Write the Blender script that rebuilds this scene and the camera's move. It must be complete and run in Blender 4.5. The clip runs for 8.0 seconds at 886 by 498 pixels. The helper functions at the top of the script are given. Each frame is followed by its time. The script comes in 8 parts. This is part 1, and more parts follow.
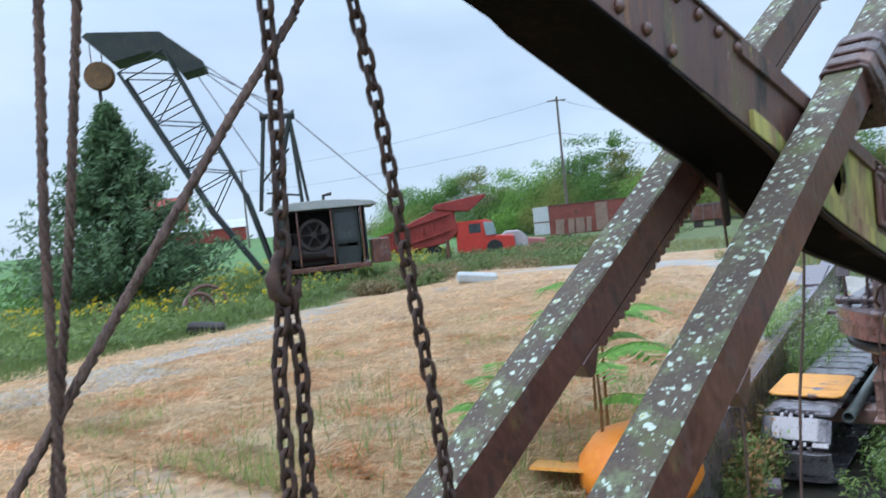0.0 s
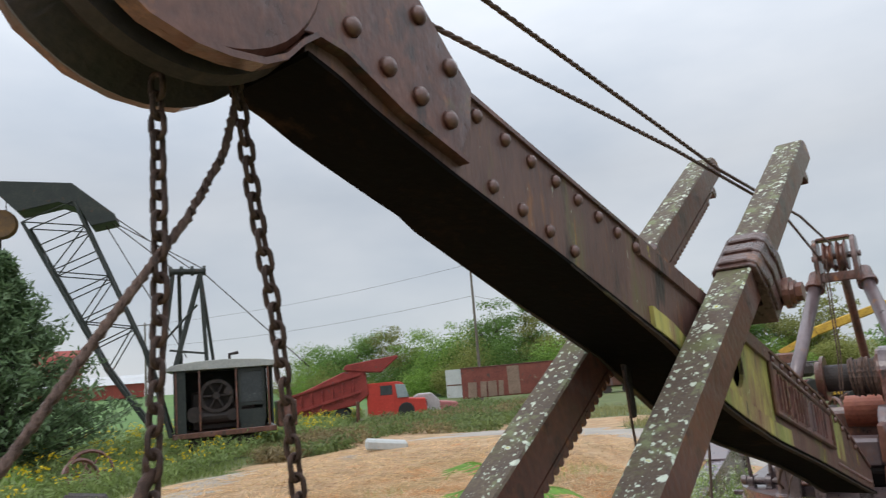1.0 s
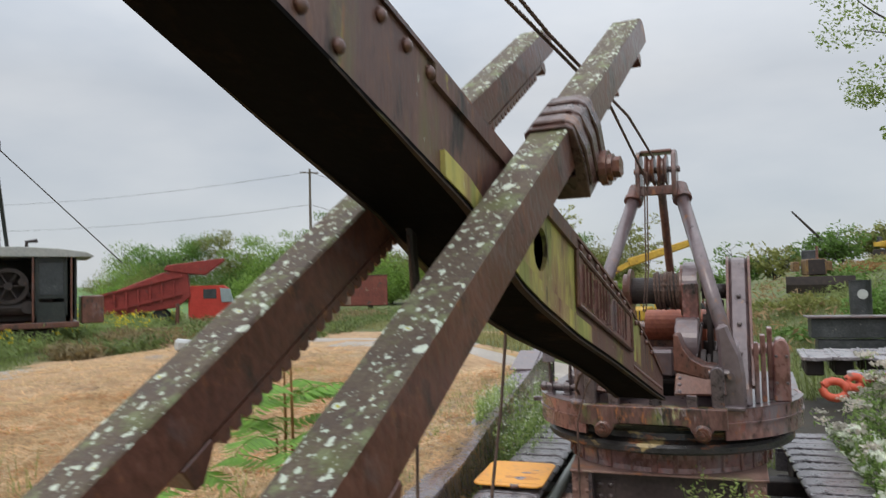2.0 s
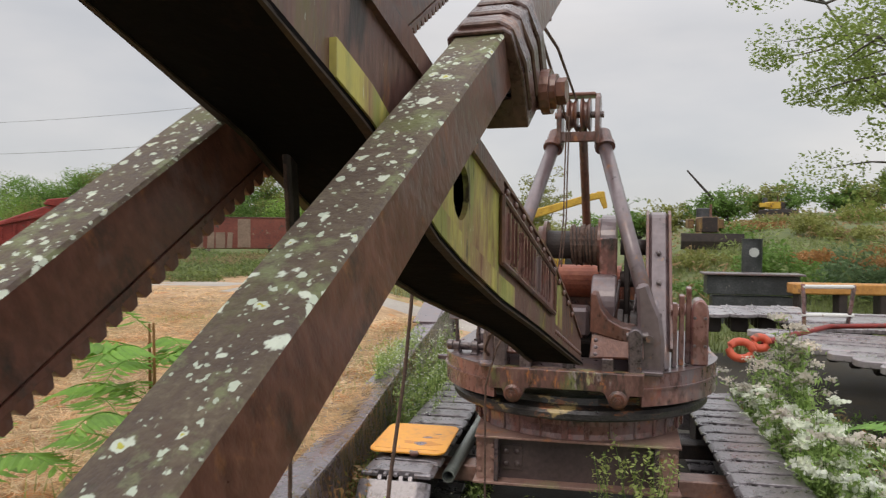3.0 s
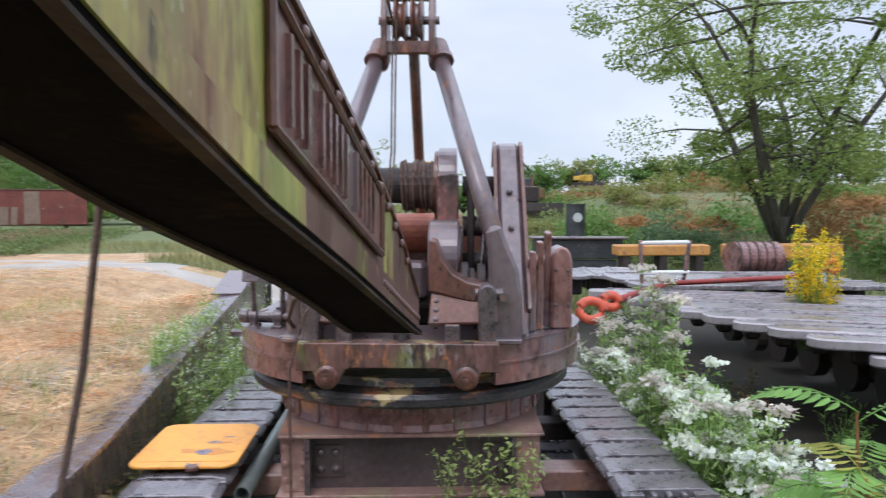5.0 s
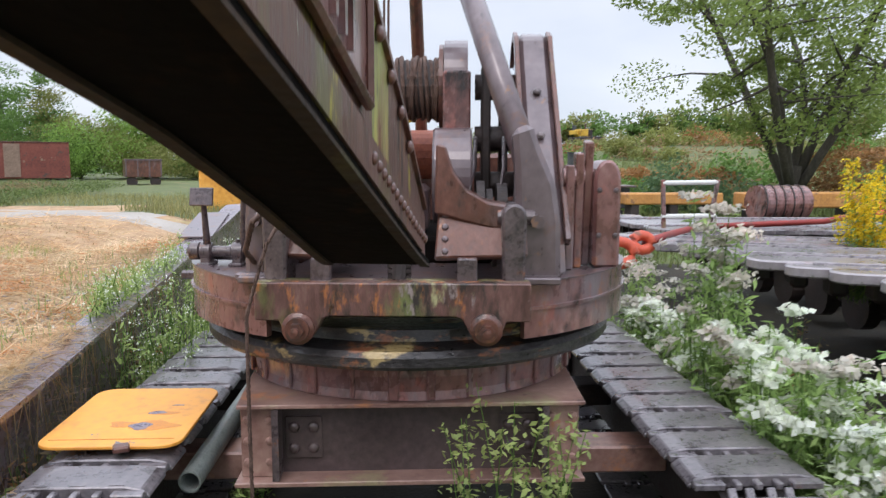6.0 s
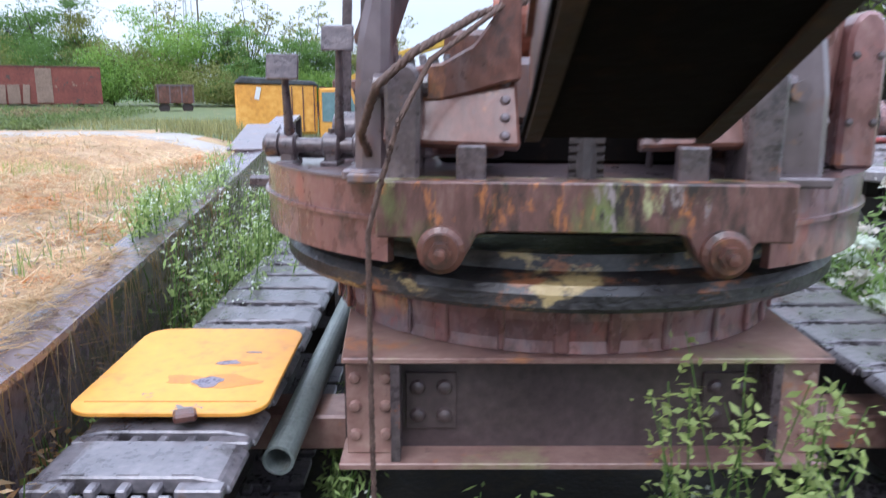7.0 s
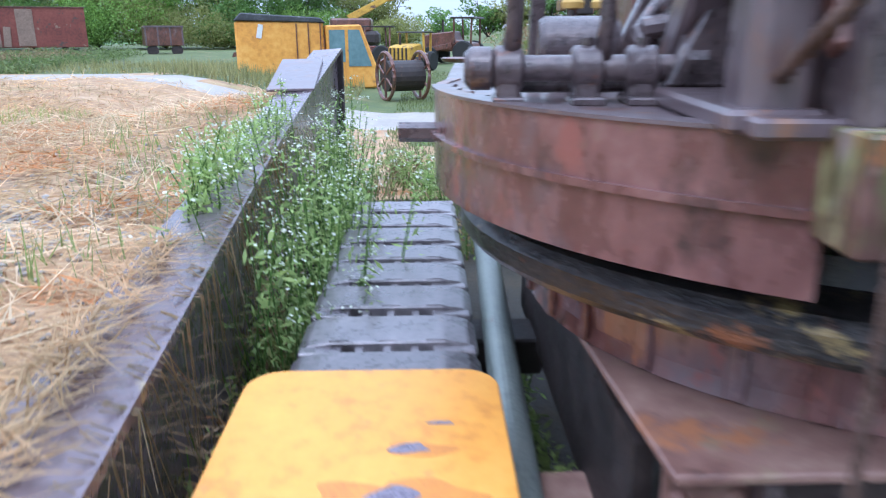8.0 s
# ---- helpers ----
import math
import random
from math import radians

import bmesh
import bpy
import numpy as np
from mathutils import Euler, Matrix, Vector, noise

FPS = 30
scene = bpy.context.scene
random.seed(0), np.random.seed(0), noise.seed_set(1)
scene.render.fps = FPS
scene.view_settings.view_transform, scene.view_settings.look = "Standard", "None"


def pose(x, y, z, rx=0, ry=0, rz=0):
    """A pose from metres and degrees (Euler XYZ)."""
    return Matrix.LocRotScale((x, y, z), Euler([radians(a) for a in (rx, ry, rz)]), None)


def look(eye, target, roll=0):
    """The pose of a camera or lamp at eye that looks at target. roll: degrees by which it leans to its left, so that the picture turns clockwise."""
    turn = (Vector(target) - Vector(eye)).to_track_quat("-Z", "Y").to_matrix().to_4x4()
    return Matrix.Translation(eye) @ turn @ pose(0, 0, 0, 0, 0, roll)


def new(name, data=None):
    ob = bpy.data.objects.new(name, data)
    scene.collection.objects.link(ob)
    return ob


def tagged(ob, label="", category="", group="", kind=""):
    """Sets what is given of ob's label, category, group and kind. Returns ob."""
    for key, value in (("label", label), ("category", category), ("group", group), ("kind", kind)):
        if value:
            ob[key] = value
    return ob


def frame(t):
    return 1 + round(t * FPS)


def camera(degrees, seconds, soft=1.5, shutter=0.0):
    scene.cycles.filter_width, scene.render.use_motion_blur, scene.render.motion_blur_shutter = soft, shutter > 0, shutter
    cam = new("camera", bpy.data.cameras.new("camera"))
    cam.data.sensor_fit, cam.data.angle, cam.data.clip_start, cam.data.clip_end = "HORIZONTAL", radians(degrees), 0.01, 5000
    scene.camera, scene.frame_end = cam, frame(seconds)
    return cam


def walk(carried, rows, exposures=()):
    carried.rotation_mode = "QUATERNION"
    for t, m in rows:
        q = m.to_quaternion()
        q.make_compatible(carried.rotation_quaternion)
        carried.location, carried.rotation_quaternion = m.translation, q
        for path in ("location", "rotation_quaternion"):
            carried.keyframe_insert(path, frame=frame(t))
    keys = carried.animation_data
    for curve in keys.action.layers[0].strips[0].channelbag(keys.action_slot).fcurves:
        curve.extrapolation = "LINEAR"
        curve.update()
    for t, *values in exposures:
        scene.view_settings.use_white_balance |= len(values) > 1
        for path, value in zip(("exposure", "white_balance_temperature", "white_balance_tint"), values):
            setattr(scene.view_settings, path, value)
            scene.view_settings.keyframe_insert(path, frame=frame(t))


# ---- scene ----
cam = camera(62.0, 8.0, soft=1.2, shutter=0.3)
PATH = [
    (0, (3.204, -0.219, 2.626), (1.968, 1.352, 2.56), -6.0),
    (0.5, (3.238, -0.2, 2.687), (2.143, 1.468, 2.824), -6.2),
    (1, (3.201, -0.142, 2.74), (2.204, 1.559, 3.079), -5.0),
    (1.5, (3.186, 0.087, 2.674), (2.397, 1.902, 2.966), -4.4),
    (2, (3.14, 0.585, 2.525), (2.507, 2.48, 2.615), -1.4),
    (2.2, (3.132, 0.783, 2.516), (2.536, 2.691, 2.553), -0.5),
    (3.5, (2.859, 1.502, 2.543), (2.598, 3.482, 2.441), -0.3),
    (4, (2.842, 1.89, 2.414), (2.646, 3.875, 2.262), -1.0),
    (4.5, (2.91, 2.324, 2.369), (2.792, 4.318, 2.277), -0.7),
    (5, (2.897, 2.717, 2.25), (2.976, 4.712, 2.13), 0.1),
    (5.2, (2.884, 2.928, 2.219), (3.053, 4.919, 2.119), 0.6),
    (6.3, (2.829, 4.087, 1.894), (2.863, 6.07, 1.63), 0.6),
    (6.5, (2.709, 4.28, 1.86), (2.658, 6.263, 1.603), 2.4),
    (7, (2.397, 4.802, 1.718), (2.415, 6.757, 1.3), 0.2),
    (7.5, (2.092, 5.166, 1.659), (2.123, 7.08, 1.079), 0.6),
    (8, (1.691, 5.962, 1.597), (1.729, 7.881, 1.033), -0.3),
]
EXPOSURES = [(0.0, 0.15, 5350, 6), (0.5, 0.0, 6350, 10), (1.0, -0.15, 6500, 10), (1.5, -0.2, 6500, 10), (2.0, -0.15, 6650, 10), (3.5, 0.02, 7250, 15), (4.0, 0.29, 7100, 14), (4.5, 0.22, 6400, 11), (5.0, 0.26, 6000, 14), (6.3, 0.34, 6350, 14), (7.0, 0.62, 5600, 15), (7.5, 0.86, 5400, 16), (8.0, 0.57, 5100, 13)]
walk(cam, [(t, look(eye, target, roll)) for t, eye, target, roll in PATH], EXPOSURES)

# ---- world and light ----
world = bpy.data.worlds.new("overcast_sky")
scene.world = world
world.use_nodes = True
wn, wl = world.node_tree.nodes, world.node_tree.links
SUN_EL, SUN_ROT = radians(50), radians(200)
sky = wn.new("ShaderNodeTexSky")
sky.sky_type, sky.sun_disc, sky.sun_elevation, sky.sun_rotation = "NISHITA", False, SUN_EL, SUN_ROT
sky_scale = wn.new("ShaderNodeVectorMath")
sky_scale.operation = "SCALE"
sky_scale.inputs[3].default_value = 0.11
wl.new(sky.outputs[0], sky_scale.inputs[0])
cloud_co = wn.new("ShaderNodeTexCoord")
cloud_map = wn.new("ShaderNodeMapping")
cloud_map.inputs["Scale"].default_value = (1.0, 1.0, 2.6)
cloud = wn.new("ShaderNodeTexNoise")
cloud.inputs["Scale"].default_value, cloud.inputs["Detail"].default_value = 2.2, 5.0
cloud_ramp = wn.new("ShaderNodeValToRGB")
cloud_ramp.color_ramp.elements[0].position, cloud_ramp.color_ramp.elements[0].color = 0.30, (0.56, 0.62, 0.70, 1)
cloud_ramp.color_ramp.elements[1].position, cloud_ramp.color_ramp.elements[1].color = 0.68, (0.80, 0.83, 0.87, 1)
cloud_mix = wn.new("ShaderNodeMixRGB")
cloud_mix.inputs[0].default_value = 0.86
wl.new(cloud_co.outputs["Generated"], cloud_map.inputs[0])
wl.new(cloud_map.outputs[0], cloud.inputs["Vector"])
wl.new(cloud.outputs[0], cloud_ramp.inputs[0])
wl.new(sky_scale.outputs[0], cloud_mix.inputs[1])
wl.new(cloud_ramp.outputs[0], cloud_mix.inputs[2])
# an overcast sky is brightest overhead
updown = wn.new("ShaderNodeSeparateXYZ")
wl.new(cloud_co.outputs["Generated"], updown.inputs[0])
zenith = wn.new("ShaderNodeMapRange")
zenith.inputs["From Min"].default_value, zenith.inputs["From Max"].default_value = 0.25, 1.0
zenith.inputs["To Min"].default_value, zenith.inputs["To Max"].default_value = 1.0, 3.0
wl.new(updown.outputs[2], zenith.inputs["Value"])
dome = wn.new("ShaderNodeVectorMath")
dome.operation = "SCALE"
wl.new(cloud_mix.outputs[0], dome.inputs[0]), wl.new(zenith.outputs[0], dome.inputs[3])
wl.new(dome.outputs[0], wn["Background"].inputs[0])
wn["Background"].inputs[1].default_value = 1.0
sun = new("sun", bpy.data.lights.new("sun", "SUN"))
sun.data.energy, sun.data.angle, sun.data.color = 0.8, radians(25), (1.0, 0.96, 0.9)
sun.matrix_world = look((0, 0, 30), (math.sin(SUN_ROT) * -20, math.cos(SUN_ROT) * -20, 6))


# ---- materials ----
def mat(name, cols, scale=6.0, rough=(0.5, 0.8), metal=0.0, bump=0.25, fine=8.0, spots=(), stretch=(1, 1, 1), vary=0.0, world_co=False, wet=0.0):
    """Noise-blended colours: cols are (position, rgb); spots are (rgb, scale, threshold, softness) laid over by cell noise."""
    m = bpy.data.materials.new(name)
    m.use_nodes = True
    nt = m.node_tree
    nd, lk = nt.nodes, nt.links
    bsdf = nd["Principled BSDF"]
    co = nd.new("ShaderNodeTexCoord")
    mp = nd.new("ShaderNodeMapping")
    mp.inputs["Scale"].default_value = stretch
    lk.new(co.outputs["Object"], mp.inputs[0])
    vec = mp.outputs[0]
    if world_co:
        geo = nd.new("ShaderNodeNewGeometry")
        lk.new(geo.outputs["Position"], mp.inputs[0])
    n1 = nd.new("ShaderNodeTexNoise")
    n1.inputs["Scale"].default_value, n1.inputs["Detail"].default_value, n1.inputs["Roughness"].default_value = scale, 8.0, 0.66
    n2 = nd.new("ShaderNodeTexNoise")
    n2.inputs["Scale"].default_value, n2.inputs["Detail"].default_value = scale * fine, 3.0
    lk.new(vec, n1.inputs["Vector"]), lk.new(vec, n2.inputs["Vector"])
    blend = nd.new("ShaderNodeMath")
    blend.operation = "MULTIPLY_ADD"
    blend.inputs[1].default_value = 0.35
    half = nd.new("ShaderNodeMath")
    half.operation = "MULTIPLY"
    half.inputs[1].default_value = 0.65
    lk.new(n1.outputs[0], half.inputs[0]), lk.new(n2.outputs[0], blend.inputs[0]), lk.new(half.outputs[0], blend.inputs[2])
    ramp = nd.new("ShaderNodeValToRGB")
    els = ramp.color_ramp.elements
    while len(els) < len(cols):
        els.new(0.5)
    for e, (p, c) in zip(els, cols):
        e.position, e.color = 0.5 + (p - 0.5) * 0.55, (*c, 1)
    lk.new(blend.outputs[0], ramp.inputs[0])
    out = ramp.outputs[0]
    for k, (rgb, sc, th, soft) in enumerate(spots):
        if sc < 0:
            # round blots of uneven size, in some of the cells only
            bend = nd.new("ShaderNodeTexNoise")
            bend.inputs["Scale"].default_value, bend.inputs["Detail"].default_value = -sc * 1.7, 3.0
            push = nd.new("ShaderNodeMixRGB")
            push.blend_type = "LINEAR_LIGHT"
            push.inputs[0].default_value = 0.45 / -sc
            cell = nd.new("ShaderNodeTexVoronoi")
            cell.inputs["Scale"].default_value = -sc
            lk.new(vec, bend.inputs["Vector"]), lk.new(vec, push.inputs[1]), lk.new(bend.outputs["Color"], push.inputs[2])
            lk.new(push.outputs[0], cell.inputs["Vector"])
            size = nd.new("ShaderNodeSeparateColor")
            lk.new(cell.outputs["Color"], size.inputs[0])
            room = nd.new("ShaderNodeMath")
            room.operation = "MULTIPLY_ADD"
            room.inputs[1].default_value, room.inputs[2].default_value = th * 1.6, -th * 0.6
            lk.new(size.outputs[0], room.inputs[0])
            gap = nd.new("ShaderNodeMath")
            gap.operation = "SUBTRACT"
            lk.new(room.outputs[0], gap.inputs[0]), lk.new(cell.outputs["Distance"], gap.inputs[1])
            edge = nd.new("ShaderNodeMapRange")
            edge.inputs["From Min"].default_value, edge.inputs["From Max"].default_value = 0.0, soft
            lk.new(gap.outputs[0], edge.inputs["Value"])
            mx = nd.new("ShaderNodeMixRGB")
            mx.inputs[2].default_value = (*rgb, 1)
            lk.new(edge.outputs[0], mx.inputs[0]), lk.new(out, mx.inputs[1])
            out = mx.outputs[0]
            continue
        warp = nd.new("ShaderNodeTexNoise")
        warp.inputs["Scale"].default_value, warp.inputs["Detail"].default_value, warp.inputs["Roughness"].default_value = sc, 7.0, 0.66
        sep = nd.new("ShaderNodeMapping")
        sep.inputs["Location"].default_value = (3.1 * k + 1, 7.7 * k, 1.3)
        lk.new(vec, sep.inputs[0]), lk.new(sep.outputs[0], warp.inputs["Vector"])
        edge = nd.new("ShaderNodeMapRange")
        edge.inputs["From Min"].default_value, edge.inputs["From Max"].default_value = th, th + soft
        lk.new(warp.outputs[0], edge.inputs["Value"])
        mx = nd.new("ShaderNodeMixRGB")
        mx.inputs[2].default_value = (*rgb, 1)
        lk.new(edge.outputs[0], mx.inputs[0]), lk.new(out, mx.inputs[1])
        out = mx.outputs[0]
    if vary:
        info = nd.new("ShaderNodeObjectInfo")
        geo2 = nd.new("ShaderNodeNewGeometry")
        add = nd.new("ShaderNodeMath")
        add.operation = "ADD"
        lk.new(info.outputs["Random"], add.inputs[0]), lk.new(geo2.outputs["Random Per Island"], add.inputs[1])
        rng = nd.new("ShaderNodeMapRange")
        rng.inputs["From Max"].default_value = 2.0
        rng.inputs["To Min"].default_value, rng.inputs["To Max"].default_value = 1 - vary, 1 + vary
        lk.new(add.outputs[0], rng.inputs["Value"])
        hsv = nd.new("ShaderNodeHueSaturation")
        lk.new(rng.outputs[0], hsv.inputs["Value"]), lk.new(out, hsv.inputs["Color"])
        out = hsv.outputs[0]
    lk.new(out, bsdf.inputs["Base Color"])
    rr = nd.new("ShaderNodeMapRange")
    rr.inputs["From Min"].default_value, rr.inputs["From Max"].default_value = 0.35, 0.65
    rr.inputs["To Min"].default_value, rr.inputs["To Max"].default_value = rough
    lk.new(blend.outputs[0], rr.inputs["Value"]), lk.new(rr.outputs[0], bsdf.inputs["Roughness"])
    bsdf.inputs["Metallic"].default_value = metal
    bsdf.inputs["Coat Weight"].default_value, bsdf.inputs["Coat Roughness"].default_value = wet, 0.16
    if bump:
        bp = nd.new("ShaderNodeBump")
        bp.inputs["Strength"].default_value, bp.inputs["Distance"].default_value = bump, 0.02
        lk.new(blend.outputs[0], bp.inputs["Height"]), lk.new(bp.outputs[0], bsdf.inputs["Normal"])
    return m


RUST = mat("rusted_steel", [(0.05, (0.045, 0.023, 0.018)), (0.4, (0.114, 0.044, 0.03)), (0.65, (0.18, 0.073, 0.05)), (0.95, (0.31, 0.175, 0.135))], 3.0, (0.24, 0.58), 0.1, 0.45, 11.0,
           spots=[((0.19, 0.145, 0.145), 2.2, 0.56, 0.16), ((0.3, 0.12, 0.05), 7.0, 0.6, 0.1), ((0.04, 0.028, 0.024), 5.0, 0.55, 0.12), ((0.17, 0.155, 0.06), 3.5, 0.63, 0.14)], stretch=(1.2, 1.2, 0.75), wet=0.4)
RUST_WET = mat("wet_rusted_steel", [(0.05, (0.06, 0.042, 0.043)), (0.5, (0.14, 0.102, 0.107)), (0.95, (0.22, 0.168, 0.174))], 3.0, (0.24, 0.46), 0.15, 0.12, 6.0,
               spots=[((0.2, 0.1, 0.07), 4.0, 0.55, 0.14), ((0.07, 0.055, 0.055), 7.0, 0.62, 0.08), ((0.27, 0.13, 0.06), 9.0, 0.62, 0.1)], stretch=(1.1, 1.1, 0.75), wet=0.6)
# near-black colour carries the shade below the boom and in the bed
UNDER = mat("shade_black_underside_and_bed", [(0.1, (0.002, 0.0017, 0.0016)), (0.6, (0.0055, 0.004, 0.0035)), (0.95, (0.02, 0.011, 0.007))], 3.0, (0.85, 1.0), 0.0, 0.3,
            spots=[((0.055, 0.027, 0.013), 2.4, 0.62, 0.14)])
# flange brown, darkened to go with the underside's painted shade
UNDER_EDGE = mat("shade_darkened_brown_flange", [(0.1, (0.01, 0.006, 0.004)), (0.5, (0.034, 0.019, 0.012)), (0.9, (0.085, 0.05, 0.03))], 4.0, (0.6, 0.9), 0.0, 0.4, spots=[((0.1, 0.09, 0.03), 3.0, 0.56, 0.16)])
# low specular keeps ground bounce off the painted shade
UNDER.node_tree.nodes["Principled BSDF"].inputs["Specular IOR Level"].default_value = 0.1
RUST_DARK = mat("dark_rusted_steel", [(0.05, (0.012, 0.009, 0.009)), (0.5, (0.036, 0.026, 0.024)), (0.95, (0.09, 0.062, 0.052))], 5.0, (0.4, 0.75), 0.1, 0.5, 10.0, spots=[((0.11, 0.06, 0.04), 5.0, 0.62, 0.1)])
RUST_RED = mat("red_brown_rusted_steel", [(0.05, (0.042, 0.018, 0.016)), (0.36, (0.148, 0.063, 0.055)), (0.6, (0.25, 0.117, 0.104)), (0.95, (0.43, 0.27, 0.24))], 2.6, (0.16, 0.44), 0.15, 0.5, 7.0,
               spots=[((0.2, 0.155, 0.165), 1.6, 0.52, 0.14), ((0.36, 0.13, 0.05), 4.0, 0.6, 0.08), ((0.2, 0.17, 0.08), 2.6, 0.62, 0.08), ((0.028, 0.019, 0.018), 3.4, 0.54, 0.1), ((0.3, 0.11, 0.09), 5.5, 0.6, 0.07)], stretch=(1.2, 1.2, 0.75), wet=0.6)
ALGAE = mat("algae_streaked_casting", [(0.05, (0.03, 0.016, 0.014)), (0.36, (0.088, 0.042, 0.035)), (0.6, (0.16, 0.078, 0.064)), (0.95, (0.3, 0.185, 0.145))], 4.0, (0.25, 0.6), 0.05, 0.8, 7.0,
            spots=[((0.16, 0.18, 0.06), 2.4, 0.5, 0.12), ((0.42, 0.4, 0.2), 4.0, 0.58, 0.06), ((0.44, 0.16, 0.05), 6.0, 0.58, 0.07), ((0.035, 0.026, 0.022), 5.0, 0.55, 0.08), ((0.3, 0.24, 0.23), 8.0, 0.6, 0.06)], stretch=(1.5, 1.5, 0.55), wet=0.2)
BOOM_SIDE = mat("rusted_boom_plate", [(0.05, (0.045, 0.023, 0.02)), (0.4, (0.12, 0.058, 0.046)), (0.65, (0.185, 0.098, 0.077)), (0.95, (0.3, 0.19, 0.15))], 3.0, (0.3, 0.65), 0.05, 0.5, 9.0,
                spots=[((0.15, 0.125, 0.05), 2.0, 0.57, 0.12), ((0.44, 0.37, 0.04), 3.6, 0.64, 0.05), ((0.035, 0.024, 0.02), 4.5, 0.57, 0.1), ((0.26, 0.11, 0.045), 5.0, 0.6, 0.08), ((0.5, 0.54, 0.44), 26.0, 0.68, 0.02)], stretch=(1, 2.2, 0.5), wet=0.15)
MOSSY = mat("mossy_rusted_boom_plate", [(0.05, (0.11, 0.062, 0.038)), (0.35, (0.27, 0.16, 0.08)), (0.6, (0.38, 0.25, 0.12)), (0.95, (0.5, 0.38, 0.2))], 2.6, (0.35, 0.7), 0.0, 0.4, 9.0,
            spots=[((0.31, 0.315, 0.09), 1.8, 0.42, 0.12), ((0.55, 0.48, 0.125), 2.6, 0.5, 0.12), ((0.2, 0.08, 0.045), 2.6, 0.55, 0.1), ((0.06, 0.04, 0.028), 5.0, 0.59, 0.1), ((0.6, 0.6, 0.4), 34.0, 0.66, 0.03)], stretch=(1, 2.4, 0.5), wet=0.15)
LICHEN = mat("lichen_covered_steel_top", [(0.05, (0.04, 0.026, 0.019)), (0.4, (0.09, 0.062, 0.044)), (0.65, (0.13, 0.1, 0.068)), (0.95, (0.22, 0.185, 0.135))], 9.0, (0.55, 0.9), 0.0, 0.5, 8.0,
             spots=[((0.18, 0.2, 0.1), 11.0, 0.54, 0.1), ((0.09, 0.055, 0.04), 6.0, 0.57, 0.1), ((0.12, 0.13, 0.045), 3.2, 0.55, 0.12), ((0.42, 0.47, 0.37), -70.0, 0.4, 0.1), ((0.5, 0.56, 0.45), -38.0, 0.42, 0.08), ((0.56, 0.61, 0.5), -24.0, 0.4, 0.07), ((0.62, 0.67, 0.56), -15.0, 0.33, 0.06), ((0.46, 0.44, 0.07), -24.0, 0.17, 0.05)])
ORANGE = mat("orange_painted_sheet", [(0.05, (0.55, 0.20, 0.03)), (0.45, (0.82, 0.36, 0.055)), (0.9, (0.9, 0.46, 0.09))], 2.5, (0.35, 0.55), 0.0, 0.06,
             spots=[((0.5, 0.16, 0.03), 3.0, 0.62, 0.08), ((0.42, 0.2, 0.09), 3.1, 0.6, 0.1), ((0.22, 0.2, 0.2), 4.2, 0.655, 0.012)])
ROLLER = mat("greasy_roller_path", [(0.05, (0.011, 0.01, 0.011)), (0.5, (0.038, 0.033, 0.033)), (0.95, (0.11, 0.092, 0.082))], 4.0, (0.25, 0.6), 0.15, 0.6, 8.0, spots=[((0.44, 0.32, 0.14), 3.4, 0.56, 0.06), ((0.26, 0.1, 0.045), 5.0, 0.58, 0.07), ((0.012, 0.011, 0.011), 5.0, 0.58, 0.06)], stretch=(1, 1, 2), wet=0.3)
GALV = mat("galvanised_pipe", [(0.1, (0.15, 0.17, 0.155)), (0.5, (0.27, 0.3, 0.275)), (0.9, (0.36, 0.38, 0.35))], 9.0, (0.35, 0.55), 0.4, 0.1, spots=[((0.2, 0.12, 0.07), 8.0, 0.66, 0.05)])
TRACK = mat("wet_track_shoe_steel", [(0.1, (0.08, 0.071, 0.078)), (0.5, (0.175, 0.157, 0.168)), (0.9, (0.3, 0.268, 0.275))], 5.0, (0.22, 0.42), 0.25, 0.2, vary=0.25,
            spots=[((0.18, 0.105, 0.07), 5.0, 0.62, 0.08), ((0.07, 0.06, 0.06), 8.0, 0.6, 0.08)], wet=0.45)
FLANGE = mat("pale_dusty_flange_plate", [(0.1, (0.105, 0.052, 0.042)), (0.4, (0.235, 0.125, 0.1)), (0.65, (0.34, 0.205, 0.165)), (0.95, (0.48, 0.35, 0.27))], 2.4, (0.3, 0.6), 0.05, 0.35, 9.0,
             spots=[((0.33, 0.31, 0.15), 1.3, 0.53, 0.12), ((0.4, 0.17, 0.08), 4.0, 0.58, 0.08), ((0.1, 0.055, 0.045), 5.0, 0.6, 0.08)], wet=0.3)
# purple-brown web steel, its colour darkened for the shade of the recess
WEB = mat("recess_shaded_wet_web_plate", [(0.1, (0.032, 0.021, 0.021)), (0.5, (0.075, 0.051, 0.05)), (0.9, (0.135, 0.095, 0.088))], 3.0, (0.3, 0.55), 0.1, 0.3, 9.0, spots=[((0.11, 0.06, 0.045), 4.0, 0.6, 0.1)], wet=0.3)
FITTING = mat("wet_brown_deck_fitting", [(0.1, (0.045, 0.032, 0.034)), (0.5, (0.1, 0.074, 0.076)), (0.9, (0.2, 0.15, 0.145))], 9.0, (0.2, 0.45), 0.2, 0.4, 6.0, spots=[((0.26, 0.1, 0.05), 9.0, 0.61, 0.07), ((0.03, 0.022, 0.022), 7.0, 0.58, 0.08)], wet=0.5)
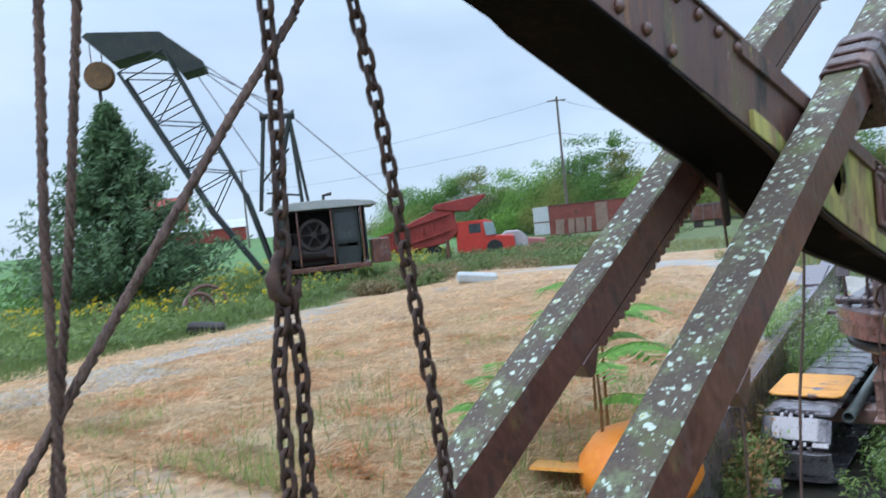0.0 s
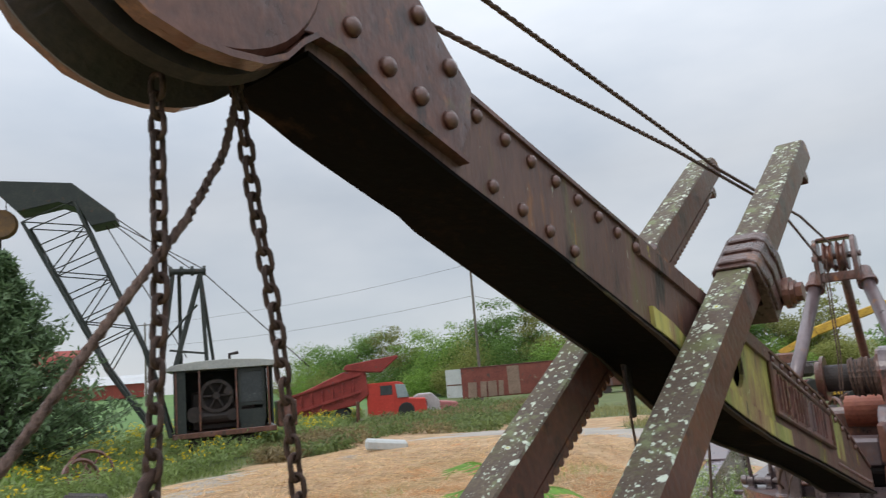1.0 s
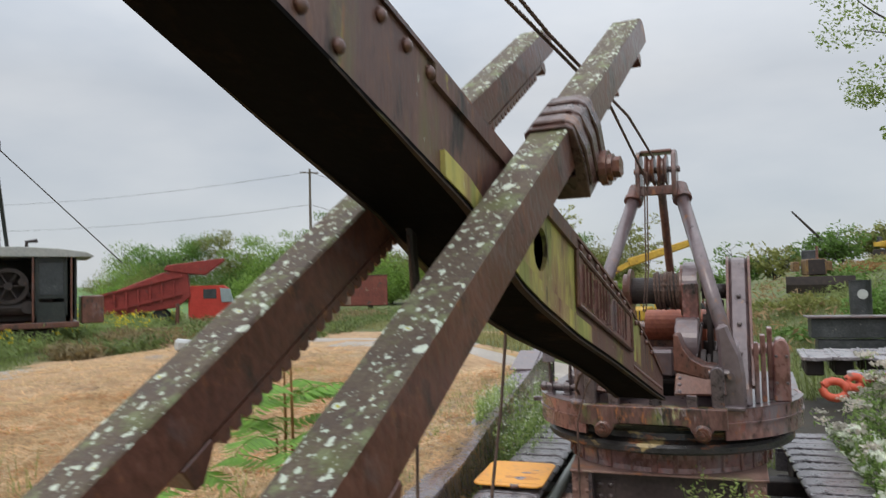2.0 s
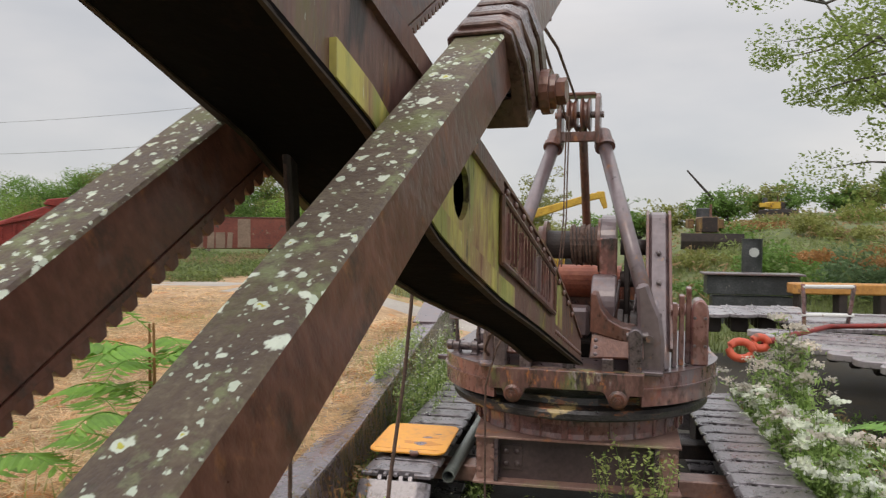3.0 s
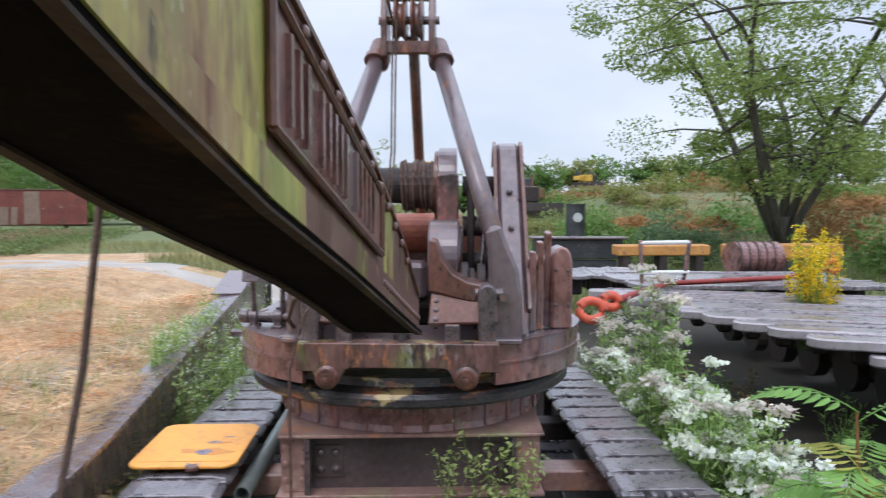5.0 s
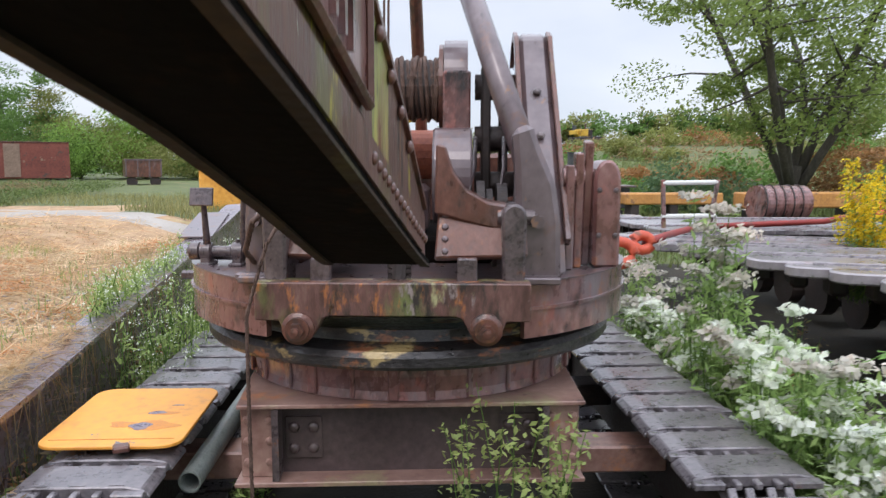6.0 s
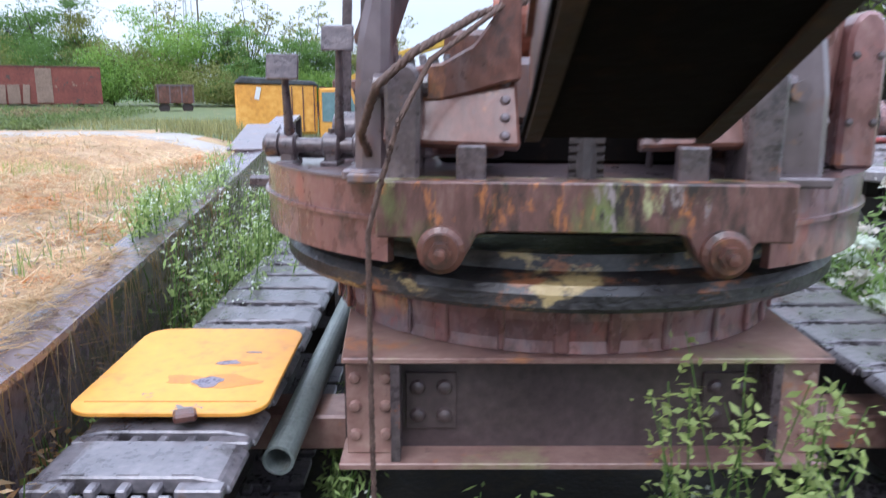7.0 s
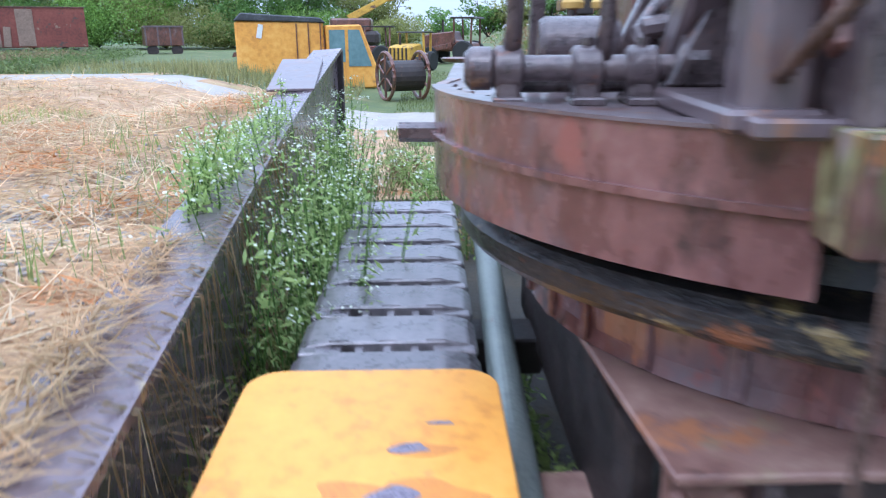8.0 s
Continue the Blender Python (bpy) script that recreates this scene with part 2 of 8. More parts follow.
TR_TANK = mat("faded_red_tank_paint", [(0.1, (0.16, 0.04, 0.025)), (0.5, (0.32, 0.09, 0.05)), (0.9, (0.42, 0.16, 0.09))], 4.0, (0.4, 0.7), spots=[((0.12, 0.07, 0.05), 5.0, 0.58, 0.08)])
ROPE = mat("rusty_wire_rope", [(0.1, (0.045, 0.026, 0.02)), (0.5, (0.13, 0.078, 0.06)), (0.9, (0.23, 0.145, 0.11))], 20.0, (0.5, 0.8), 0.2, 0.5)


# ---- mesh helpers ----
WORLD = {}


def thing(name, frame_m, label, category, group="", kind=""):
    ob = tagged(new(name), label, category, group, kind)
    ob.empty_display_size = 0.2
    ob.matrix_basis = frame_m
    WORLD[ob] = frame_m.copy()
    return ob


def mesh_of(name, bm, material, smooth=False):
    me = bpy.data.meshes.new(name)
    bm.to_mesh(me)
    bm.free()
    for mt in (material if isinstance(material, (list, tuple)) else [material]):
        me.materials.append(mt)
    if smooth:
        me.polygons.foreach_set("use_smooth", [True] * len(me.polygons))
    return me


def part(name, bm, material, parent, label="", at=None, smooth=False):
    """One mesh object under a thing or a part; at: the world frame in which bm was drawn."""
    me = bm if isinstance(bm, bpy.types.Mesh) else mesh_of(name, bm, material, smooth)
    ob = new(name, me)
    m = WORLD[parent] if at is None else at
    ob.parent = parent
    ob.matrix_basis = WORLD[parent].inverted() @ m
    WORLD[ob] = m.copy()
    return tagged(ob, label)


def lone(name, bm, material, label, category, at=None, group="", kind="", smooth=False):
    ob = tagged(new(name, mesh_of(name, bm, material, smooth)), label, category, group, kind)
    ob.matrix_basis = Matrix() if at is None else at
    WORLD[ob] = ob.matrix_basis.copy()
    return ob


def box(bm, c, s, m=None, bevel=0.0):
    r = bmesh.ops.create_cube(bm, size=1.0)
    vs = r["verts"]
    for v in vs:
        v.co = Vector((v.co.x * s[0], v.co.y * s[1], v.co.z * s[2]))
    if bevel:
        es = list({e for v in vs for e in v.link_edges})
        rr = bmesh.ops.bevel(bm, geom=es, offset=bevel, segments=1, affect="EDGES")
        vs = list({v for f in rr["faces"] for v in f.verts} | {v for v in vs if v.is_valid})
    t = Matrix.Translation(c) @ (m or Matrix())
    for v in vs:
        v.co = t @ v.co
    return vs


def rod(bm, p0, p1, r, seg=12, r1=None, caps=True):
    p0, p1 = Vector(p0), Vector(p1)
    d = p1 - p0
    q = d.to_track_quat("Z", "Y").to_matrix().to_4x4()
    bmesh.ops.create_cone(bm, cap_ends=caps, segments=seg, radius1=r, radius2=r if r1 is None else r1, depth=d.length, matrix=Matrix.Translation((p0 + p1) / 2) @ q)


def prism(bm, pts, lo, hi, axis="x", bevel=0.0):
    """A closed outline pushed from lo to hi along an axis. pts: (y, z) for x, (x, z) for y, (x, y) for z."""
    def co(p, h):
        return {"x": (h, p[0], p[1]), "y": (p[0], h, p[1]), "z": (p[0], p[1], h)}[axis]
    a = [bm.verts.new(co(p, lo)) for p in pts]
    b = [bm.verts.new(co(p, hi)) for p in pts]
    fs = [bm.faces.new(a), bm.faces.new(b[::-1])]
    for i in range(len(pts)):
        j = (i + 1) % len(pts)
        fs.append(bm.faces.new((a[j], a[i], b[i], b[j])))
    bmesh.ops.recalc_face_normals(bm, faces=fs)
    if bevel:
        bmesh.ops.bevel(bm, geom=list({e for f in fs for e in f.edges}), offset=bevel, segments=1, affect="EDGES")
    return fs


def tube(bm, pts, r, seg=8, closed=False):
    """A round bar along points."""
    pts = [Vector(p) for p in pts]
    n = len(pts)
    rings = []
    up = Vector((0.13, 0.31, 1)).normalized()
    for i, p in enumerate(pts):
        a = pts[(i - 1) % n] if closed or i else p
        b = pts[(i + 1) % n] if closed or i < n - 1 else p
        d = (b - a).normalized()
        s = d.cross(up)
        if s.length < 0.05:
            s = d.cross(Vector((1, 0, 0)))
        s.normalize()
        u = s.cross(d)
        rad = r[i] if isinstance(r, (list, tuple)) else r
        rings.append([bm.verts.new(p + (s * math.cos(2 * math.pi * k / seg) + u * math.sin(2 * math.pi * k / seg)) * rad) for k in range(seg)])
    for i in range(n if closed else n - 1):
        x, y = rings[i], rings[(i + 1) % n]
        for k in range(seg):
            bm.faces.new((x[k], x[(k + 1) % seg], y[(k + 1) % seg], y[k]))
    if not closed:
        bm.faces.new(rings[0][::-1]), bm.faces.new(rings[-1])


def lathe(bm, prof, seg=32, m=None):
    """Turns (radius, height) points round the z axis."""
    rings = []
    for r, h in prof:
        rings.append([bm.verts.new((m or Matrix()) @ Vector((r * math.cos(2 * math.pi * k / seg), r * math.sin(2 * math.pi * k / seg), h))) for k in range(seg)])
    for x, y in zip(rings, rings[1:]):
        for k in range(seg):
            bm.faces.new((x[k], x[(k + 1) % seg], y[(k + 1) % seg], y[k]))
    bm.faces.new(rings[0][::-1]), bm.faces.new(rings[-1])


def smooth01(x, a, b):
    t = min(1.0, max(0.0, (x - a) / (b - a)))
    return t * t * (3 - 2 * t)


# ---- ground ----
def wall_x(y):
    y = min(y, 13.0)
    return 1.14 - 0.085 * (y - 7.0) + 0.018 * max(0.0, y - 9.0) ** 2


def wall_z(y):
    return 0.90 + 0.045 * max(0.0, y - 7) + 0.019 * max(0.0, min(y, 13.0) - 9) ** 2


def low_z(y):
    return 0.75 - 0.72 * smooth01(y, -1.0, 5.5) + 0.12 * smooth01(y, 24, 40)


def ground_z(x, y):
    side = 1 - smooth01(x - wall_x(y), -0.16, -0.02)
    field = 0.86 - 0.5 * smooth01(-x, 7, 18) * (1 - smooth01(y, 12, 30)) - 0.6 * smooth01(y, 20, 30) + 0.02 * math.sin(x * 0.7) * math.cos(y * 0.6)
    near = smooth01(y, 3.0, 5.5) * (1 - smooth01(y, 12.9, 15.0))
    field += 0.26 * smooth01(y, 9.5, 12.5) * (1 - smooth01(y, 12.8, 14.5)) * (1 - smooth01(wall_x(y) - x, 0.25, 2.2))
    side_far = 1 - smooth01(x, -3.5, 1.0) if y > 10 else 1 - smooth01(x, -1.5, 3.5)
    field_w = near * side + (1 - near) * side_far
    low = low_z(y) + 0.1 * smooth01(x, 5, 9)
    z = field * field_w + low * (1 - field_w)
    slope = smooth01((x - 1) / max(12.0, y), 0.02, 0.3)
    z += (smooth01(y, 20, 60) * 2.6 + smooth01(y, 40, 130) * 2.6) * slope + smooth01(y, 130, 300) * 2.0
    z += smooth01(-x, 34, 140) * 4.2 * (1 - smooth01(y, 90, 200))
    z += (noise.noise(Vector((x * 0.35, y * 0.35, 0))) * 0.05 + noise.noise(Vector((x * 1.7, y * 1.7, 3))) * 0.02) * min(1.0, 0.3 + abs(x - wall_x(y)))
    return z


HAY = mat("mown_hay_stubble", [(0.1, (0.15, 0.088, 0.046)), (0.4, (0.37, 0.23, 0.12)), (0.62, (0.49, 0.335, 0.195)), (0.92, (0.62, 0.48, 0.33))], 2.2, (0.8, 1.0), 0.0, 1.0, 14.0, world_co=True,
          spots=[((0.24, 0.25, 0.075), 0.5, 0.57, 0.22), ((0.2, 0.14, 0.085), 1.6, 0.56, 0.12), ((0.46, 0.2, 0.065), 2.0, 0.57, 0.1), ((0.3, 0.27, 0.235), 0.8, 0.62, 0.1)])
bm = bmesh.new()
xs = [-900, -500, -300, -200, -150, -110, -80, -60, -48, -40] + [-40 + 1.0 * k for k in range(1, 34)] + [-7 + 0.5 * k for k in range(13)] + [-0.55 + 0.09 * k for k in range(10)] + [0.5 + 0.5 * k for k in range(16)] + [9 + k for k in range(20)] + [30, 34, 40, 50, 65, 85, 120, 170, 250, 400, 900]
ys = [-900, -400, -150, -60, -30, -18, -12, -8] + [-6 + 0.5 * k for k in range(52)] + [20 + k for k in range(30)] + [52, 56, 60, 66, 74, 84, 96, 110, 130, 160, 200, 260, 350, 500, 900]
grid = []
for y in ys:
    row = []
    k = 1 - smooth01(abs(y - 8), 12, 30)
    for x in xs:
        px = x + (wall_x(y) if -8 < x < 9 else wall_x(y) * 0) * k * (1 - smooth01(abs(x), 3, 8))
        row.append(bm.verts.new((px, y, ground_z(px, y))))
    grid.append(row)
for r0, r1 in zip(grid, grid[1:]):
    for i in range(len(xs) - 1):
        bm.faces.new((r0[i], r0[i + 1], r1[i + 1], r1[i]))
GRASS = mat("rough_grass", [(0.1, (0.05, 0.06, 0.02)), (0.5, (0.1, 0.13, 0.04)), (0.9, (0.2, 0.2, 0.08))], 1.2, (0.8, 1.0), 0.0, 0.8, 14.0, world_co=True,
            spots=[((0.22, 0.17, 0.08), 0.7, 0.56, 0.1)])
LAWN = mat("green_pasture", [(0.1, (0.07, 0.13, 0.035)), (0.5, (0.1, 0.19, 0.05)), (0.9, (0.16, 0.25, 0.07))], 0.2, (0.8, 1.0), 0.0, 0.5, 14.0, world_co=True)
GRAVEL = mat("wet_gravel_track", [(0.1, (0.2, 0.17, 0.14)), (0.5, (0.36, 0.32, 0.275)), (0.9, (0.5, 0.47, 0.43))], 0.9, (0.5, 0.9), 0.0, 0.6, 20.0, world_co=True)
# earth colour deepened to stand for the shade under the crawler belt
EARTH = mat("shade_darkened_damp_leafy_earth", [(0.1, (0.015, 0.013, 0.01)), (0.5, (0.036, 0.03, 0.021)), (0.9, (0.085, 0.066, 0.042))], 3.0, (0.7, 1.0), 0.0, 0.9, 12.0, world_co=True)


def ground_kind(x, y):
    if y < 4.4 or y > 14:
        x, y = x + 1.3 * noise.noise(Vector((x * 0.5, y * 0.5, 4))), y + 1.1 * noise.noise(Vector((x * 0.5, y * 0.5, 14)))
    if y < 15 and abs(x + 9.3 + 0.32 * (y - 6) + 0.012 * (y - 6) ** 2 - 1.2 * math.sin(y * 0.2)) < 0.75 and y > -20 and x < -6:
        return 3
    if 18.6 < y < 20.4 + 0.5 * math.sin(x) and -6 < x < 3.5:
        return 3
    if 20.6 <= y < 26 and -10 < x + 0.3 * (y - 20) < -5 + math.sin(y):
        return 3
    # dark earth also spread below the belt, painting in its shade
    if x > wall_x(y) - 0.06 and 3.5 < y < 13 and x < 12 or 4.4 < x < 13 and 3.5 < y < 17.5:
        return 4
    if x < -40 and y < 160:
        return 2
    if x < -10.6 - 0.32 * (y - 6) or y > 33 or x > 2 or (y > 20.5 and x > -4):
        return 1
    return 0


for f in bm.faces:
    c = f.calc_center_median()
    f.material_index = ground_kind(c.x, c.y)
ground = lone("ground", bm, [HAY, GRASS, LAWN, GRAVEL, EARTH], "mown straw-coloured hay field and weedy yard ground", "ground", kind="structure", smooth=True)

# retaining wall of a long steel beam along the field's edge
WALL = mat("wet_steel_retaining_beam", [(0.1, (0.075, 0.056, 0.06)), (0.5, (0.165, 0.125, 0.142)), (0.9, (0.27, 0.215, 0.24))], 3.0, (0.14, 0.42), 0.3, 0.3,
           spots=[((0.4, 0.31, 0.16), 6.0, 0.63, 0.05), ((0.15, 0.075, 0.045), 4.0, 0.58, 0.1), ((0.03, 0.035, 0.02), 2.0, 0.6, 0.1)], wet=0.5)
bm = bmesh.new()
segs = 24
for k in range(segs + 1):
    y = 4.6 + (12.95 - 4.6) * k / segs
    x, z = wall_x(y), wall_z(y)
    a = [bm.verts.new((x - 0.26, y, z - 0.02)), bm.verts.new((x, y, z)), bm.verts.new((x + 0.0, y, z - 0.03)), bm.verts.new((x - 0.05, y, z - 0.03)), bm.verts.new((x - 0.05, y, -0.1)), bm.verts.new((x - 0.26, y, -0.1))]
    if k:
        for i in range(6):
            bm.faces.new((prev[i], prev[(i + 1) % 6], a[(i + 1) % 6], a[i]))
    else:
        bm.faces.new(a[::-1])
    prev = a
bm.faces.new(prev)
bmesh.ops.recalc_face_normals(bm, faces=bm.faces)
retaining_wall = lone("wall_retaining", bm, WALL, "wet rusty steel beam wall holding back the hay field", "retaining wall", kind="structure")

bm = bmesh.new()
box(bm, (wall_x(12.98) - 0.05, 12.99, 0.62), (0.1, 0.07, 1.66), None, 0.01)
lone("wall_end_post", bm, RUST_DARK, "dark upright steel post closing the beam wall's end", "post", kind="structure")
bm = bmesh.new()
box(bm, (wall_x(11.9) - 0.2, 11.9, wall_z(11.9) + 0.012), (0.34, 1.1, 0.02), Matrix.Rotation(radians(9), 4, "X") @ Matrix.Rotation(radians(4), 4, "Z"), 0.004)
lone("loose_plate", bm, RUST_WET, "flat wet steel plate lying on the wall's top", "steel plate")

# ---- power shovel: frames of its turning upper part and of its boom ----
PIVOT = (2.88, 7.95, 0.0)
BASE = pose(*PIVOT)
UP = pose(*PIVOT, 0, 0, -4.0)
BOOM = pose(2.54, 3.66, 0.0, 0, 0, -8.42)
shovel = thing("power_shovel", BASE, "derelict rusted crawler power shovel with boom raised over dipper sticks", "power shovel")

# crawler tracks
GROUND0 = 0.04
SHOE_W, SHOE_L, TOP = 0.56, 0.285, 0.69


def shoe_mesh():
    """A crowned plate with hinge lugs before it; the next shoe's knuckles sit in the slots."""
    b = bmesh.new()
    h = SHOE_W / 2
    prof = [(-h, -0.03), (-h, -0.012), (-h + 0.03, 0.012), (-h + 0.1, 0.024), (h - 0.1, 0.024), (h - 0.03, 0.012), (h, -0.012), (h, -0.03)]
    prism(b, prof, -0.098, 0.112, "y", 0.006)
    for x in (-0.205, -0.085, 0.0, 0.085, 0.205):
        box(b, (x, -0.118, -0.006), (0.13 if abs(x) > 0.2 else 0.03, 0.05, 0.03), None, 0.005)
    for x in (-0.118, -0.045, 0.045, 0.118):
        box(b, (x, 0.132, -0.016), (0.036, 0.05, 0.024), None, 0.005)
    for x in (-0.15, 0.0, 0.15):
        box(b, (x, -0.085, 0.0235), (0.06, 0.008, 0.006))
    return mesh_of("track_shoe", b, TRACK)


def crawler(cx, y0, y1):
    """A closed belt of shoes round two wheels, with its side frame."""
    r = (TOP - GROUND0) / 2 - 0.02
    zc = GROUND0 + r + 0.02
    a, c = y0 + r, y1 - r
    total = 2 * (c - a) + 2 * math.pi * r
    count = round(total / SHOE_L)
    me = shoe_mesh()
    for i in range(count):
        s = i * total / count
        if s < c - a:
            y, z, ang = a + s, zc + r, 0
        elif s < c - a + math.pi * r:
            t = (s - (c - a)) / r
            y, z, ang = c + r * math.sin(t), zc + r * math.cos(t), -t
        elif s < 2 * (c - a) + math.pi * r:
            y, z, ang = c - (s - (c - a) - math.pi * r), zc - r, math.pi
        else:
            t = (s - 2 * (c - a) - math.pi * r) / r
            y, z, ang = a - r * math.sin(t), zc - r * math.cos(t), math.pi - t
        sag = random.uniform(-0.006, 0.006)
        part("track_shoe", me, None, shovel, at=pose(cx, y, z + sag, math.degrees(ang) + random.uniform(-1.5, 1.5), 0, random.uniform(-0.6, 0.6)))
    b = bmesh.new()
    box(b, (cx, (a + c) / 2, zc), (0.16, c - a, 0.34), None, 0.02)
    part("track_frame", b, RUST_DARK, shovel, at=Matrix())
    for y in (a, c):
        b = bmesh.new()
        lathe(b, [(0.02, -0.15), (r - 0.03, -0.15), (r - 0.03, -0.09), (r - 0.1, -0.08), (r - 0.1, 0.08), (r - 0.03, 0.09), (r - 0.03, 0.15), (0.02, 0.15)], 28)
        part("track_wheel", b, RUST_DARK, shovel, at=pose(cx, y, zc, 0, 90, 0))


crawler(1.56, 6.42, 10.2)
crawler(4.29, 6.42, 10.2)

# car body: web beam with flanges, riveted end plates, ring casting
b = bmesh.new()
prism(b, [(-0.785, -0.93), (0.795, -0.93), (0.9, 0.9), (-0.9, 0.9)], 0.868, 0.888, "z", 0.004)
part("top_flange", b, FLANGE, shovel, "pale salmon and algae-green flange plate")
b = bmesh.new()
prism(b, [(-0.8, -0.94), (0.8, -0.94), (0.8, -0.66), (-0.8, -0.66)], 0.505, 0.528, "z", 0.004)
part("bottom_flange", b, FLANGE, shovel)
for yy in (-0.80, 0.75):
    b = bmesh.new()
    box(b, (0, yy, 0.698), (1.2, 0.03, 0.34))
    part("carbody_web", b, WEB, shovel, "wet purple-brown web plate, darkened for its recess shade")
for sx in (-1, 1):
    b = bmesh.new()
    prism(b, [(sx * 0.60, -0.93), (sx * 0.63, -0.93), (sx * 0.63, -0.66), (sx * 0.60, -0.66)], 0.53, 0.866, "z")
    part("web_stiffener", b, FITTING, shovel)
    b = bmesh.new()
    box(b, (sx * 0.78, 0.1, 0.66), (0.04, 1.7, 0.36))
    part("carbody_side", b, RUST_DARK, shovel)
    for yy in (-0.45, 0.6):
        b = bmesh.new()
        box(b, (sx * 1.05, yy, 0.45), (0.55, 0.22, 0.14), None, 0.01)
        part("axle_beam", b, FLANGE if yy < 0 else RUST_DARK, shovel)
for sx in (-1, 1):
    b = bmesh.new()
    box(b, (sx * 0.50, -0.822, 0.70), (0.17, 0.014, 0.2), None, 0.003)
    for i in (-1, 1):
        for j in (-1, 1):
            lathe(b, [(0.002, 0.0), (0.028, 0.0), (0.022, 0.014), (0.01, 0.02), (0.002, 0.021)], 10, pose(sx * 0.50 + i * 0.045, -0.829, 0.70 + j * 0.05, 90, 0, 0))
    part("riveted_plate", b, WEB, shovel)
    b = bmesh.new()
    box(b, (sx * 0.7, -0.86, 0.697), (0.16, 0.02, 0.335), None, 0.004)
    for i in range(3):
        for j in (-1, 1):
            lathe(b, [(0.002, 0.0), (0.022, 0.0), (0.016, 0.012), (0.002, 0.015)], 8, pose(sx * 0.7 + j * 0.05, -0.87, 0.6 + i * 0.1, 90, 0, 0))
    part("side_bracket", b, FLANGE, shovel, "pale lichen-dusted steel bracket")
b = bmesh.new()
lathe(b, [(0.7, 0.89), (0.9, 0.89), (0.892, 0.93), (0.90, 1.0), (0.895, 1.085), (0.7, 1.085)], 64)
ring = part("ring_casting", b, RUST_RED, shovel, "heavily scaled red rusted ring")
for k in range(30):
    a = k * math.pi / 15 + random.uniform(-0.03, 0.03)
    b = bmesh.new()
    box(b, (0.90 * math.cos(a), 0.90 * math.sin(a), 0.985), (0.022, random.uniform(0.02, 0.05), 0.185), Matrix.Rotation(a, 4, "Z"), 0.006)
    part("rib", b, RUST_RED, ring)
b = bmesh.new()
lathe(b, [(0.8, 1.085), (1.09, 1.085), (1.10, 1.10), (1.10, 1.14), (1.08, 1.165), (0.98, 1.185), (0.97, 1.235), (0.8, 1.235)], 72)
part("roller_path", b, ROLLER, shovel, "black greasy roller path with chipped yellow edge", smooth=False)

# ---- upper part of the shovel ----
R_DECK = 1.17


def arc_pts(r, a0, a1, n):
    return [(r * math.sin(radians(a0 + (a1 - a0) * k / n)), -r * math.cos(radians(a0 + (a1 - a0) * k / n))) for k in range(n + 1)]


b = bmesh.new()
outline = arc_pts(R_DECK - 0.02, 26, 90, 14) + [(R_DECK, 1.6), (-R_DECK, 1.6)] + arc_pts(R_DECK - 0.02, -90, -26, 14)
prism(b, outline, 1.40, 1.455, "z")
part("deck", b, RUST_WET, shovel, "wet rusty deck plate", at=UP)
for lo, hi in ((28.5, 104), (-104, -28.5)):
    b = bmesh.new()
    o, i = arc_pts(R_DECK, lo, hi, 18), arc_pts(R_DECK - 0.03, lo, hi, 18)
    prism(b, o + i[::-1], 1.215, 1.46, "z")
    o, i = arc_pts(R_DECK + 0.012, lo, hi, 18), arc_pts(R_DECK - 0.001, lo, hi, 18)
    prism(b, o + i[::-1], 1.338, 1.352, "z")
    part("apron_plate", b, RUST_RED, shovel, "curved rust-red apron plate", at=UP)
b = bmesh.new()
prof = [(-0.575, 1.475), (-0.575, 1.315), (-0.475, 1.315), (-0.445, 1.25), (-0.415, 1.222), (-0.365, 1.222), (-0.33, 1.25), (-0.29, 1.325), (-0.26, 1.335),
        (0.26, 1.335), (0.29, 1.325), (0.33, 1.25), (0.365, 1.222), (0.415, 1.222), (0.445, 1.25), (0.475, 1.315), (0.575, 1.315), (0.575, 1.475)]
prism(b, prof, -1.155, -1.02, "y", 0.005)
part("front_beam", b, ALGAE, shovel, "cast front beam streaked with green algae and rust", at=UP)
for sx in (-1, 1):
    b = bmesh.new()
    m = pose(sx * 0.39, -1.155, 1.285, 90, 0, 0)
    lathe(b, [(0.005, 0.0), (0.068, 0.0), (0.068, 0.02), (0.052, 0.03), (0.05, 0.045), (0.005, 0.045)], 20, m)
    lathe(b, [(0.003, 0.044), (0.033, 0.044), (0.033, 0.075), (0.003, 0.075)], 6, m)
    lathe(b, [(0.003, 0.074), (0.018, 0.074), (0.017, 0.095), (0.003, 0.097)], 10, m)
    part("roller_pin", b, RUST, shovel, "rusty pin with hexagon nut", at=UP)
# inner bed: dark scrap between the frames, its shade put into the colour
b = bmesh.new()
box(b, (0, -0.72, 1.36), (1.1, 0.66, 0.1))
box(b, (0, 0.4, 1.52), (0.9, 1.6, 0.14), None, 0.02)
part("bed", b, UNDER, shovel, "black dirt and bark on the bed, shade painted in", at=UP)
for sx in (-1, 1):
    b = bmesh.new()
    box(b, (sx * 0.31, -1.06, 1.505), (0.085, 0.06, 0.13), None, 0.006)
    part("stub_post", b, FITTING, shovel, at=UP)
